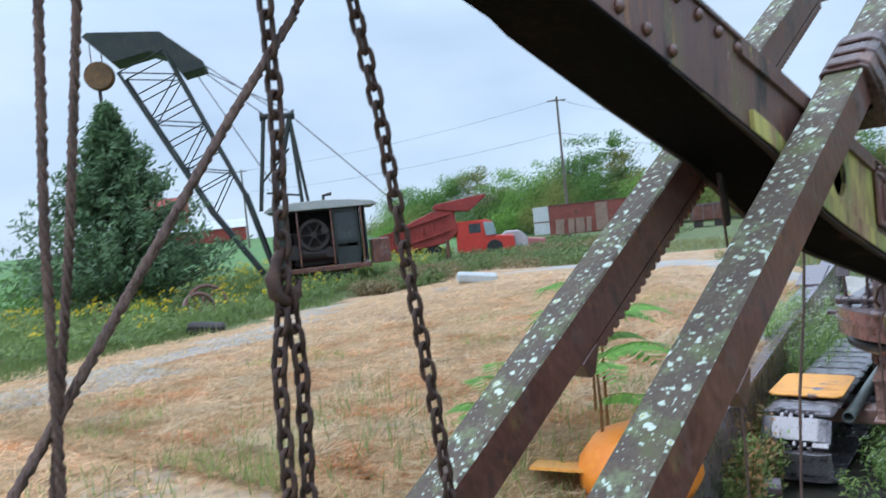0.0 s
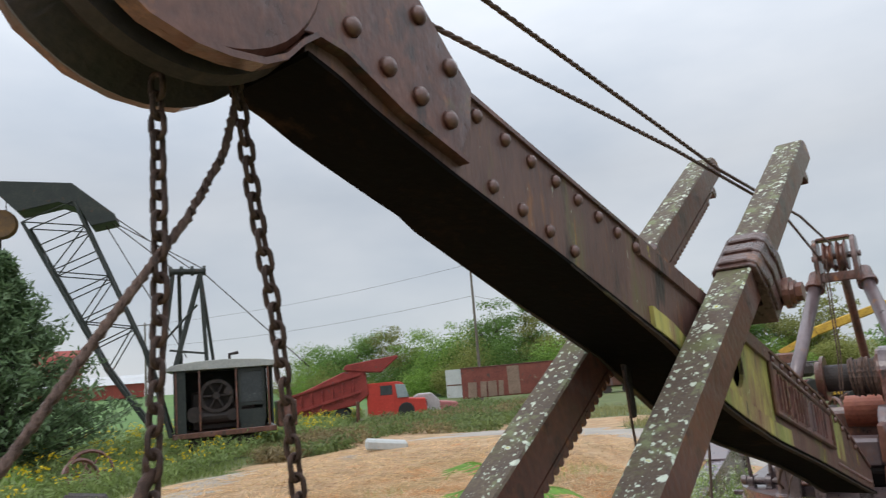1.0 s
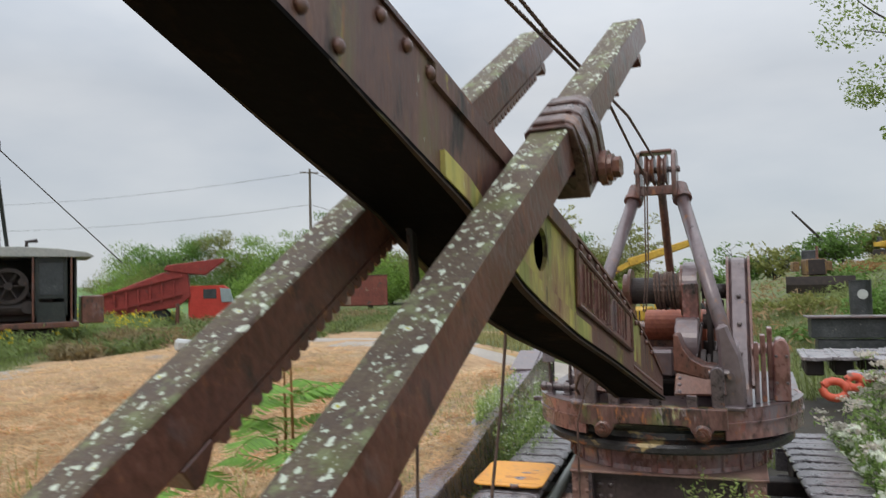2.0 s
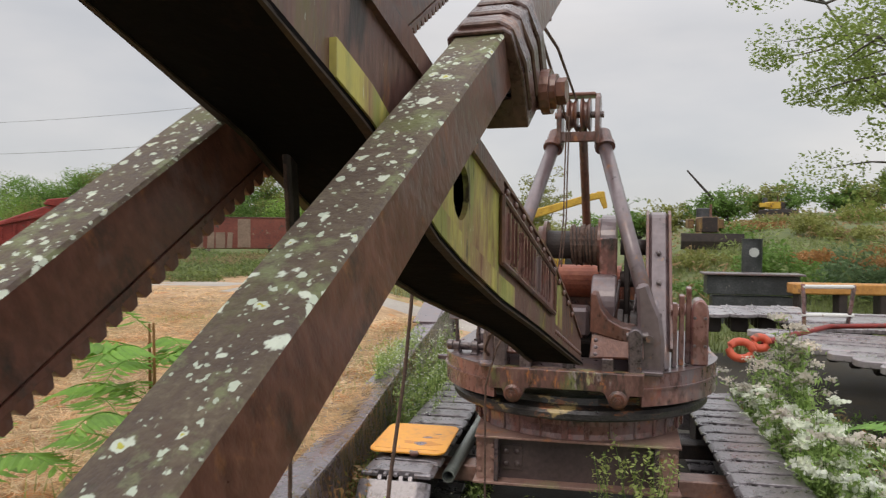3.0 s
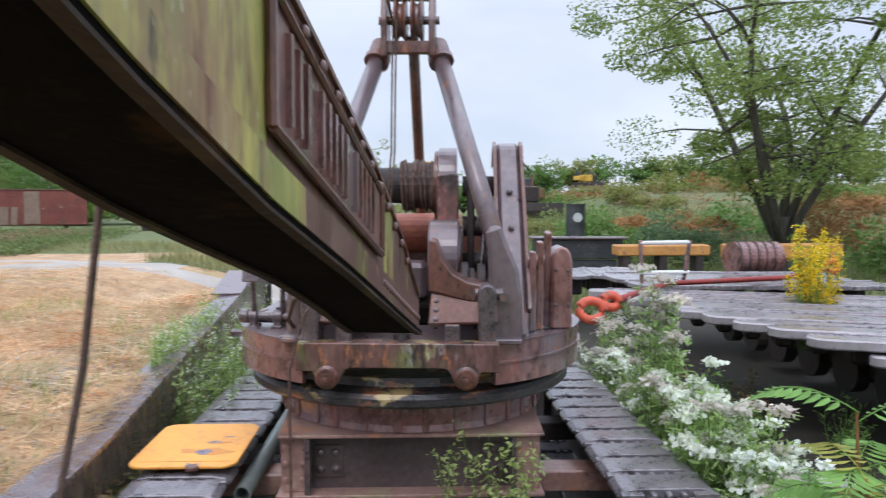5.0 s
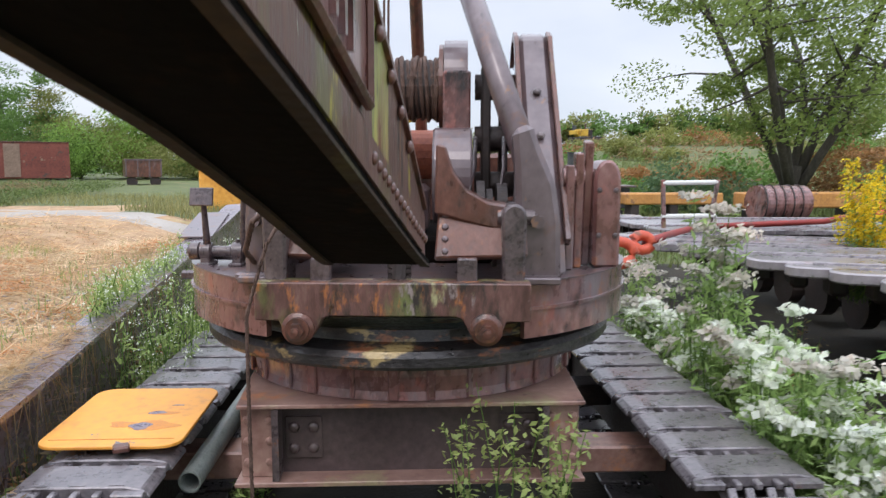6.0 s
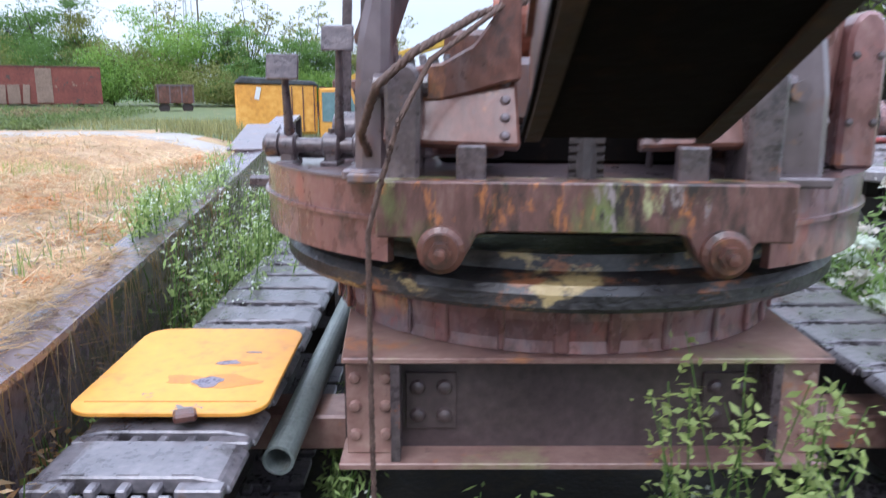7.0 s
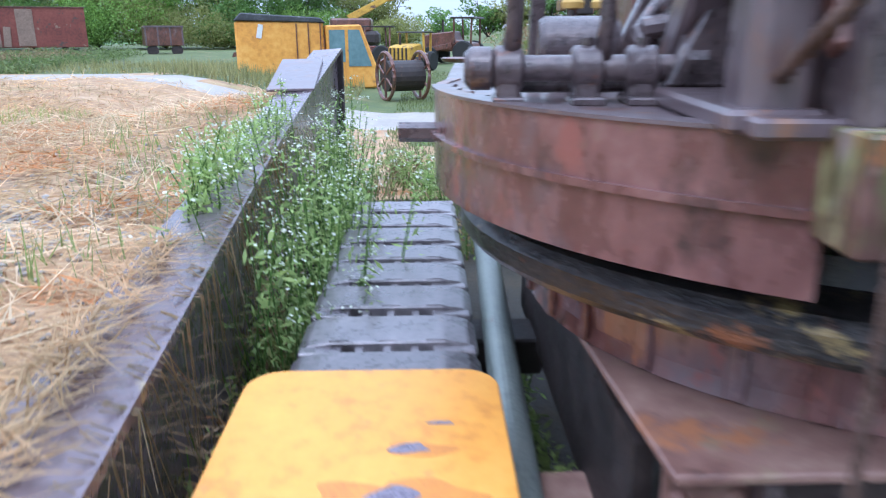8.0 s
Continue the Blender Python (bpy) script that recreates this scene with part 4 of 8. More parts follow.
def stick(xc, l0, l1, z0, d, inner):
    """Square bar with lichen on its top, round upper end, and a toothed rack below."""
    m = stick_frame(xc, z0)
    b = bmesh.new()
    w = 0.08
    prof = [(l0, -d), (l0, 0.0)] + [(l1 - 0.1 + 0.1 * math.sin(t), -0.1 + 0.1 * math.cos(t)) for t in (0.0, 0.4, 0.8, 1.2, 1.57)] + [(l1, -d)]
    fs = prism(b, prof, -w, w, "x", 0.008)
    b.faces.ensure_lookup_table()
    for f in b.faces:
        f.material_index = 1 if f.normal.z > 0.6 else 0
    ob = part("dipper_stick", b, [RUST, LICHEN], shovel, "square rusty stick with pale lichen on its top", at=m)
    b = bmesh.new()
    prism(b, [(-1.6, -d), (l1 - 0.3, -d), (l1 - 0.3, -d - 0.02), (-1.6, -d - 0.02)], inner - 0.035, inner + 0.0345, "x", 0.0)
    rack = part("rack", b, RUST, ob, at=m)
    for k in range(int((l1 - 0.36 + 1.56) / 0.05)):
        part("rack_tooth", TOOTH, None, rack, at=m @ pose(inner, -1.56 + 0.05 * k, -d - 0.02))
    b = bmesh.new()
    prism(b, [(l1 - 0.3, -d), (l1 - 0.22, -d), (l1 - 0.22, -d - 0.05), (l1 - 0.25, -d - 0.07), (l1 - 0.27, -d - 0.04)], -w, w, "x", 0.004)
    part("rack_stop", b, RUST, ob, at=m)
    b = bmesh.new()
    prism(b, [(-1.72, -d), (-1.6, -d), (-1.6, -d - 0.02), (-1.68, -d - 0.08), (-1.71, -d - 0.075)], -w, w, "x", 0.004)
    part("rack_stop", b, RUST, ob, at=m)
    return ob


b = bmesh.new()
prism(b, [(-0.022, 0.004), (-0.019, -0.01), (-0.011, -0.026), (0.011, -0.026), (0.019, -0.01), (0.022, 0.004)], -0.035, 0.035, "x")
TOOTH = mesh_of("rack_tooth", b, RUST)
stick_r = stick(0.12, -3.6, 1.86, Z0, 0.17, -0.04)
stick_l = stick(-0.435, -3.6, 1.82, Z0 + 0.045, 0.165, 0.045)

# saddle clamps: ribbed straps round each stick, with the shipper shaft end
for sx, xc, zs in ((1, 0.12, Z0), (-1, -0.435, Z0 + 0.045)):
    m = stick_frame(xc, zs) @ pose(0, 0.23, 0)
    clamp = bmesh.new()
    for k in (-0.11, 0.0, 0.11):
        prism(clamp, [(-0.085, -0.2), (-0.085, 0.01), (-0.06, 0.035), (0.06, 0.035), (0.1, 0.01), (0.13, -0.1), (0.13, -0.25), (0.05, -0.3), (0.05, -0.2), (0.078, -0.19), (0.078, 0.005), (-0.078, 0.005), (-0.078, -0.2)] if sx > 0 else
              [(0.085, -0.2), (0.085, 0.01), (0.06, 0.035), (-0.06, 0.035), (-0.1, 0.01), (-0.13, -0.1), (-0.13, -0.25), (-0.05, -0.3), (-0.05, -0.2), (-0.078, -0.19), (-0.078, 0.005), (0.078, 0.005), (0.078, -0.2)], k - 0.035, k + 0.035, "y", 0.006)
    prism(clamp, [(sx * p, q) for p, q in ((-0.1, -0.2), (-0.1, 0.0), (-0.075, 0.018), (0.075, 0.018), (0.1, 0.0), (0.12, -0.12), (0.12, -0.3), (-0.02, -0.3), (-0.02, -0.21), (0.076, -0.2), (0.076, 0.003), (-0.076, 0.003), (-0.076, -0.2))], -0.17, 0.17, "y", 0.004)
    part("saddle_clamp", clamp, SADDLE, shovel, "ribbed cast saddle block rusted dark red", at=m)
    b = bmesh.new()
    xs_, xe = (0.10, 0.30) if sx > 0 else (-0.478, -0.66)
    rod(b, (xs_, 0.12, 2.99), (xe, 0.12, 2.99), 0.058, 18)
    rod(b, (xe - sx * 0.05, 0.12, 2.99), (xe - sx * 0.02, 0.12, 2.99), 0.075, 18)
    rod(b, (xe, 0.12, 2.99), (xe + sx * 0.03, 0.12, 2.99), 0.045, 6)
    part("shipper_pin", b, RUST, shovel, at=BOOM)
b = bmesh.new()
rod(b, (-0.6, 0.12, 2.98), (0.2, 0.12, 2.98), 0.05, 14)
part("shipper_shaft", b, RUST, shovel, at=BOOM)

# ---- fittings on the deck ----
b = bmesh.new()
lathe(b, [(0.004, -0.005), (0.03, -0.005), (0.044, 0.008), (0.044, 0.05), (0.03, 0.056), (0.027, 0.06), (0.027, 0.42), (0.004, 0.42)], 56, pose(-1.075, -0.5, 1.525, 0, 90, 0))
part("lever_shaft", b, FITTING, shovel, at=UP, smooth=False)
b = bmesh.new()
lathe(b, [(0.004, 0.0), (0.02, 0.0), (0.02, 0.34), (0.004, 0.34)], 18, pose(-1.0, -0.42, 1.49, 0, 90, 0))
part("lower_shaft", b, FITTING, shovel, at=UP, smooth=False)
for x in (-0.99, -0.83, -0.72):
    b = bmesh.new()
    lathe(b, [(0.004, -0.032), (0.036, -0.032), (0.046, -0.024), (0.046, 0.024), (0.036, 0.032), (0.004, 0.032)], 56, pose(x, -0.5, 1.525, 0, 90, 0))
    rod(b, (x, -0.5, 1.56), (x, -0.5, 1.585), 0.014, 6)
    box(b, (x, -0.5, 1.475), (0.05, 0.07, 0.06), None, 0.008)
    box(b, (x, -0.5, 1.462), (0.065, 0.14, 0.018), None, 0.004)
    part("shaft_bearing", b, FITTING, shovel, at=UP)
for x, top, py in ((-0.985, 1.80, -0.56), (-0.80, 1.90, -0.5)):
    b = bmesh.new()
    tube(b, [(x, -0.5, 1.53), (x + 0.005, -0.53, 1.62), (x, py + 0.02, top - 0.03), (x, py, top)], [0.022, 0.017, 0.013, 0.012], 8)
    lever = part("pedal_lever", b, FITTING, shovel, at=UP, smooth=True)
    b = bmesh.new()
    box(b, (x, py - 0.005, top), (0.115, 0.014, 0.09), pose(0, 0, 0, -12, 0, 0), 0.004)
    part("pedal", b, FITTING, lever, at=UP)
b = bmesh.new()
rod(b, (-0.64, -0.5, 1.53), (-0.6, -0.5, 1.53), 0.06, 14)
rod(b, (-0.63, -0.52, 1.47), (-0.61, -0.4, 1.68), 0.016, 8)
part("shaft_crank", b, FITTING, shovel, at=UP)
b = bmesh.new()
rod(b, (-1.26, -0.12, 1.345), (-1.14, -0.12, 1.345), 0.026, 6)
part("side_stud", b, FITTING, shovel, at=UP)
b = bmesh.new()
lathe(b, [(0.01, -0.1), (0.065, -0.1), (0.075, -0.085), (0.075, 0.085), (0.065, 0.1), (0.01, 0.1)], 56, pose(-0.80, -0.1, 1.56, 0, 90, 0))
box(b, (-0.80, -0.1, 1.47), (0.14, 0.1, 0.04), None, 0.006)
part("oil_pot", b, FITTING, shovel, "small rusty horizontal cylinder", at=UP)
YELLOW_KNOB = mat("yellow_knob", [(0.1, (0.5, 0.3, 0.06)), (0.9, (0.65, 0.45, 0.15))], 8, (0.4, 0.7))
for x, y in ((-0.79, 0.12), (-0.71, 0.1)):
    b = bmesh.new()
    rod(b, (x, y, 1.455), (x, y, 1.66), 0.012, 8)
    rodp = part("push_rod", b, FITTING, shovel, at=UP)
    b = bmesh.new()
    lathe(b, [(0.003, 1.655), (0.03, 1.66), (0.033, 1.675), (0.022, 1.69), (0.003, 1.693)], 14, pose(x, y, 0))
    part("knob", b, YELLOW_KNOB, rodp, "yellow mushroom knob", at=UP)
for x, y, h in ((-0.93, 0.35, 2.3), (-0.86, 0.42, 2.2)):
    b = bmesh.new()
    box(b, (x, y, 1.455 + (h - 1.455) / 2), (0.045, 0.03, h - 1.455), pose(0, 0, 0, 0, 2, 10), 0.004)
    part("control_lever", b, FITTING, shovel, at=UP)
for k in range(5):
    b = bmesh.new()
    x = -0.64 + 0.05 * k
    tube(b, [(x, -0.3 + 0.05 * k, 1.46), (x - 0.03, -0.2, 1.6), (x + 0.04, -0.12, 1.68), (x, -0.05, 1.86)], 0.016, 8)
    rod(b, (x - 0.02, -0.2, 1.6), (x + 0.05, -0.2, 1.61), 0.03, 10)
    part("linkage", b, RUST_DARK if k % 2 else FITTING, shovel, at=UP, smooth=False)
# ribbed casting along the deck, with sloping ribs
b = bmesh.new()
prism(b, [(-1.0, 1.455), (0.3, 1.455), (0.3, 1.49), (-1.0, 1.49)], -0.70, -0.56, "x", 0.008)
part("deck_rail", b, RUST_WET, shovel, at=UP)
for yy, h in ((-0.52, 1.78), (-0.12, 1.82), (0.2, 1.8)):
    b = bmesh.new()
    prism(b, [(-0.68, 1.49), (-0.54, h), (-0.46, h), (-0.42, 1.49)], yy - 0.03, yy + 0.03, "y", 0.006)
    part("casting_rib", b, FITTING, shovel, at=UP)
b = bmesh.new()
lathe(b, [(0.02, -0.12), (0.115, -0.12), (0.125, -0.1), (0.125, 0.1), (0.115, 0.12), (0.02, 0.12)], 26, pose(-0.33, -0.62, 1.62, 0, 90, 0))
part("trunnion", b, RUST, shovel, "round rusted trunnion end", at=UP)
b = bmesh.new()
tube(b, [(0.02, -1.02, 1.46), (0.02, -1.0, 1.6)], 0.035, 10)
for k in range(6):
    rod(b, (-0.03, -1.02, 1.48 + 0.025 * k), (0.07, -1.02, 1.48 + 0.025 * k), 0.012, 6)
part("ratchet_bolt", b, RUST_DARK, shovel, "threaded rusty bolt under the boom foot", at=UP)
# fuel can and pipework behind the winch
b = bmesh.new()
box(b, (0.1, 1.0, 1.78), (1.2, 0.5, 0.5), None, 0.03)
part("engine_block", b, RUST, shovel, "dark red engine block", at=UP)
b = bmesh.new()
box(b, (-0.1, -0.05, 1.72), (0.42, 0.35, 0.26), None, 0.03)
part("gearbox", b, RUST_WET, shovel, at=UP)

# ---- wire ropes and chains ----


def rope_mesh(bm, pts, r, turns=22.0):
    """Three twisted strands along points."""
    pts = [Vector(p) for p in pts]
    dense = []
    for p, q in zip(pts, pts[1:]):
        n = max(2, int((q - p).length / 0.02))
        dense += [p.lerp(q, k / n) for k in range(n)]
    dense.append(pts[-1])
    run = 0.0
    lines = [[] for _ in range(3)]
    for i, p in enumerate(dense):
        d = (dense[min(i + 1, len(dense) - 1)] - dense[max(i - 1, 0)]).normalized()
        s = d.cross(Vector((0.2, 0.1, 1)))
        s = s.normalized() if s.length > 0.05 else Vector((1, 0, 0))
        u = s.cross(d)
        for k in range(3):
            a = run * turns + k * 2.0944
            lines[k].append(p + (s * math.cos(a) + u * math.sin(a)) * r * 0.5)
        run += (dense[min(i + 1, len(dense) - 1)] - p).length
    for ln in lines:
        tube(bm, ln, r * 0.56, 5)


def curve3(p0, p1, sag, n=14):
    p0, p1 = Vector(p0), Vector(p1)
    return [p0.lerp(p1, k / n) - Vector((0, 0, sag * 4 * (k / n) * (1 - k / n))) for k in range(n + 1)]


def rope(pts, r, label, at=None, turns=60.0):
    b = bmesh.new()
    rope_mesh(b, pts, r, turns)
    return lone("wire_rope", b, ROPE, label, "wire rope", at or Matrix(), group="wire ropes on the shovel", smooth=True)


rope([(-0.17, -2.67, 3.42), (-0.17, -2.71, 3.28), (-0.17, -2.805, 3.12), (-0.17, -2.985, 2.89), (-0.17, -3.2, 2.6), (-0.17, -3.5, 2.19), (-0.17, -3.7, 1.9)], 0.0115, "thick rusty wire rope slung from the boom head", BOOM, 75)
rope([(-0.15, -3.31, 3.9), (-0.15, -3.33, 3.08), (-0.15, -3.365, 2.68), (-0.15, -3.39, 2.2), (-0.15, -3.4, 1.8)], 0.010, "rusty wire rope hanging from the boom head", BOOM, 75)
rope([(-0.165, -3.24, 3.9), (-0.165, -3.263, 3.08), (-0.165, -3.32, 2.68), (-0.17, -3.4, 2.2), (-0.17, -3.44, 1.8)], 0.010, "rusty wire rope hanging from the boom head", BOOM, 75)
a_head = BOOM.inverted() @ UP @ Vector((-0.05, 0.1, 3.70))
rope([(-0.15, -2.7, 4.18), (-0.15, -1.6, 4.05), (-0.16, 0.72, 3.81), (-0.18, 2.6, 3.74), a_head], 0.011, "taut dark wire rope from boom head to A-frame", BOOM, 40)
rope([(-0.19, -2.7, 3.90), (-0.19, -1.78, 3.875), (-0.19, 0.15, 3.83), (-0.2, 2.1, 3.74), a_head - Vector((0.08, 0, 0.2))], 0.011, "taut dark wire rope from boom head to A-frame", BOOM, 40)
# rope clamp on the standing rope
clampt = thing("rope_clamp", BOOM @ pose(-0.2, 1.9, 3.73), "rusty double wire-rope clamp on the taut rope", "rope clamp")
for dy in (-0.07, 0.07):
    b = bmesh.new()
    box(b, (0, dy, 0), (0.07, 0.05, 0.13), pose(0, 0, 0, 12, 0, 0), 0.012)
    rod(b, (-0.08, dy, 0.03), (0.1, dy, 0.03), 0.016, 8)
    part("clamp_block", b, RUST, clampt)
rope([(-0.575, -1.25, 0.45), (-0.58, -1.25, 0.9), (-0.58, -1.25, 1.35), (-0.54, -1.24, 1.5), (-0.5, -1.22, 1.64), (-0.42, -1.15, 1.8), (-0.2, -0.95, 1.98)], 0.009, "loose rusty wire rope hanging over the front beam", UP, 75)
rope([(-0.62, -0.9, 1.5), (-0.62, -1.1, 1.6), (-0.56, -1.2, 1.73), (-0.46, -1.18, 1.82), (-0.3, -1.0, 1.93), (-0.12, -0.8, 2.0)], 0.014, "loose dark wire rope looped over the boom foot", UP, 75)
for dx in (-0.012, 0.012):
    rope([(-0.12 + dx, 0.05, 3.55), (-0.13 + dx, 0.04, 3.0), (-0.13 + dx, 0.0, 2.62), (-0.14 + dx, -0.05, 2.45), (-0.16 + dx, -0.08, 2.2)], 0.008, "slack grey wire rope below the A-frame sheaves", UP, 75)
b = bmesh.new()
tube(b, [(-0.42, 0.66, 2.45), (-0.42, 0.62, 2.2), (-0.425, 0.56, 1.9), (-0.42, 0.40, 1.5), (-0.425, 0.3, 0.9), (-0.42, 0.28, 0.06)], 0.0085, 8)
lone("hanging_cable", b, ROPE, "thin rusty cable hanging from the boom underside to the ground", "cable", BOOM, smooth=True)
b = bmesh.new()
tube(b, [(-0.28, -0.62, 2.7), (-0.282, -0.6, 2.5), (-0.28, -0.58, 2.3), (-0.285, -0.6, 1.2), (-0.28, -0.62, 0.5)], 0.006, 8)
lone("hanging_cable", b, ROPE, "thin rusty cable hanging from the boom underside to the ground", "cable", BOOM, smooth=True)
b = bmesh.new()
prism(b, [(-0.63, 2.76), (-0.585, 2.76), (-0.56, 2.52), (-0.575, 2.485), (-0.6, 2.5)], -0.29, -0.265, "x", 0.006)
part("hanging_bracket", b, RUST_DARK, boom, at=BOOM)


def link_mesh():
    b = bmesh.new()
    L, Wd = 0.0285, 0.0155
    pts = [(Wd * math.cos(t), 0, L - Wd + Wd * math.sin(t)) for t in [math.pi * k / 6 for k in range(7)]]
    pts += [(Wd * math.cos(t), 0, -(L - Wd) + Wd * math.sin(t)) for t in [math.pi + math.pi * k / 6 for k in range(7)]]
    tube(b, pts, 0.0068, 6, True)
    return mesh_of("chain_link", b, CHAIN, True)


CHAIN = mat("rusted_chain_steel", [(0.1, (0.025, 0.016, 0.014)), (0.5, (0.07, 0.038, 0.028)), (0.9, (0.15, 0.08, 0.05))], 30.0, (0.4, 0.7), 0.3, 0.4, vary=0.3)
LINK = link_mesh()


def chain(pts, label):
    """Links strung along points of the boom's plane, turned by turns."""
    pts = [Vector(p) for p in pts]
    ob = thing("chain", BOOM @ Matrix.Translation(pts[0]), label, "chain", "chains on the boom head")
    pitch = 0.0435
    run = [0.0]
    for p, q in zip(pts, pts[1:]):
        run.append(run[-1] + (q - p).length)
    k = 0
    while k * pitch < run[-1]:
        s = k * pitch
        i = max(j for j in range(len(pts) - 1) if run[j] <= s)
        f = (s - run[i]) / (run[i + 1] - run[i])
        p, d = pts[i].lerp(pts[i + 1], f), (pts[i + 1] - pts[i]).normalized()
        q = d.to_track_quat("-Z", "Y").to_matrix().to_4x4()
        part("chain_link", LINK, None, ob, at=BOOM @ Matrix.Translation(p) @ q @ pose(0, 0, 0, 0, 0, 20 + 90 * (k % 2) + random.uniform(-8, 8)))
        k += 1
    return ob


chain([(-0.17, -2.87, 3.40), (-0.17, -2.872, 2.95), (-0.17, -2.90, 2.56)], "rusty chain hanging plumb from the chain sheave")
chain([(-0.17, -2.90, 2.54), (-0.175, -2.935, 2.35), (-0.175, -2.95, 1.8), (-0.175, -2.96, 1.5)], "rusty doubled chain below a chain hook")
chain([(-0.165, -2.895, 2.50), (-0.165, -2.885, 2.34), (-0.165, -2.92, 1.8), (-0.165, -2.93, 1.5)], "rusty doubled chain below a chain hook")
chain([(-0.17, -2.67, 3.47), (-0.17, -2.63, 3.17), (-0.17, -2.585, 2.9), (-0.17, -2.55, 2.55), (-0.17, -2.51, 2.2), (-0.17, -2.49, 1.95), (-0.17, -2.47, 1.7)], "rusty chain hanging aslant from the boom head to the dipper")
hook = thing("chain_hook", BOOM @ pose(-0.17, -2.895, 2.54), "heavy rusted grab hook joining the chains", "hook")
b = bmesh.new()
tube(b, [(0.0, 0.0, 0.07), (0.0, -0.018, 0.045), (0.0, -0.034, 0.01), (0.0, -0.03, -0.025), (0.0, -0.005, -0.045), (0.0, 0.022, -0.03), (0.0, 0.03, 0.0)], [0.012, 0.014, 0.017, 0.018, 0.017, 0.014, 0.008], 10)
part("hook_body", b, CHAIN, hook, smooth=True)
b = bmesh.new()
tube(b, [(0, 0.015 * math.cos(t), 0.085 + 0.02 * math.sin(t)) for t in [k * math.pi / 5 for k in range(10)]], 0.007, 6, True)
part("hook_eye", b, CHAIN, hook, smooth=True)
# dipper below the boom head
dip = thing("dipper", BOOM @ pose(-0.17, -2.9, 0.7), "rusted dipper bucket at the foot of the sticks", "bucket")
b = bmesh.new()
prism(b, [(-0.42, 0.0), (-0.40, 0.75), (-0.32, 0.8), (0.34, 0.62), (0.42, 0.0), (0.3, -0.06), (-0.3, -0.06)], -0.42, 0.42, "x", 0.03)
part("bucket_body", b, RUST_DARK, dip)
b = bmesh.new()
tube(b, [(-0.34, 0.3, 0.62), (-0.3, 0.38, 0.98), (-0.12, 0.42, 1.15), (0.12, 0.42, 1.15), (0.3, 0.38, 0.98), (0.34, 0.3, 0.62)], 0.05, 10)
part("bail", b, RUST_DARK, dip, smooth=True)

# ---- orange sheet and pipe on the track ----
SHEET_HALO = mat("rust_stained_orange_paint", [(0.1, (0.5, 0.17, 0.04)), (0.5, (0.66, 0.26, 0.05)), (0.9, (0.78, 0.34, 0.06))], 14.0, (0.4, 0.6), 0.0, 0.1)
SHEET_BARE = mat("bare_wet_grey_steel", [(0.1, (0.13, 0.1, 0.13)), (0.5, (0.22, 0.19, 0.24)), (0.9, (0.36, 0.24, 0.18))], 12.0, (0.2, 0.4), 0.2, 0.2)
b = bmesh.new()
W, H_, rr = 0.315, 0.385, 0.09
pts = []
for cx, cy, a0 in ((W - rr, H_ - rr, 0), (-W + rr, H_ - rr, 90), (-W + rr, -H_ + rr, 180), (W - rr, -H_ + rr, 270)):
    pts += [(cx + rr * math.cos(radians(a0 + 90 * k / 5)), cy + rr * math.sin(radians(a0 + 90 * k / 5))) for k in range(6)]
prism(b, pts, -0.008, 0.008, "z", 0.003)
sheet = lone("orange_sheet", b, ORANGE, "orange painted steel cover sheet with chipped paint, lying on the track", "steel sheet", pose(1.545, 7.325, 0.742, 1.5, 0, 0))
random.seed(41)
for cx, cy, w, h, m_, lift, nm in ((0.13, -0.145, 0.11, 0.05, "halo", 0.0088, "rust_bloom"), (0.12, 0.015, 0.07, 0.028, "halo", 0.0088, "rust_bloom"), (-0.02, -0.13, 0.06, 0.045, "halo", 0.0088, "rust_bloom"), (0.075, -0.155, 0.05, 0.038, "bare", 0.0098, "bare_patch"), (0.1, 0.02, 0.04, 0.022, "bare", 0.0098, "bare_patch"), (0.17, 0.12, 0.028, 0.009, "bare", 0.0095, "bare_patch")):
    b = bmesh.new()
    ph = random.uniform(0, 6)
    prism(b, [(cx + w * math.cos(t) * (1 + 0.28 * math.sin(3 * t + ph)), cy + h * math.sin(t) * (1 + 0.25 * math.sin(2 * t + ph * 2))) for t in [2 * math.pi * k / 18 for k in range(18)]], lift - 0.002, lift, "z")
    part(nm, b, SHEET_HALO if m_ == "halo" else SHEET_BARE, sheet)
b = bmesh.new()
box(b, (0, -0.305, 0.0085), (0.55, 0.006, 0.003))
part("crease", b, SHEET_HALO, sheet)
b = bmesh.new()
rod(b, (1.885, 7.0, 0.545), (1.965, 9.6, 0.66), 0.052, 24, caps=False)
rod(b, (1.885, 7.0, 0.545), (1.965, 9.6, 0.66), 0.043, 24, caps=False)
for p in ((1.885, 7.0, 0.545),):
    n = 24
    q = (Vector((1.965, 9.6, 0.66)) - Vector(p)).to_track_quat("Z", "Y").to_matrix()
    ro = [b.verts.new(Vector(p) + q @ Vector((0.052 * math.cos(2 * math.pi * k / n), 0.052 * math.sin(2 * math.pi * k / n), 0))) for k in range(n)]
    ri = [b.verts.new(Vector(p) + q @ Vector((0.043 * math.cos(2 * math.pi * k / n), 0.043 * math.sin(2 * math.pi * k / n), 0))) for k in range(n)]
    for k in range(n):
        b.faces.new((ro[k], ro[(k + 1) % n], ri[(k + 1) % n], ri[k]))
lone("steel_pipe", b, GALV, "grey galvanised pipe lying along the inside of the track", "pipe", smooth=False)
b = bmesh.new()
box(b, (1.62, 6.93, 0.735), (0.07, 0.06, 0.03), pose(0, 0, 0, 0, 0, 20), 0.008)
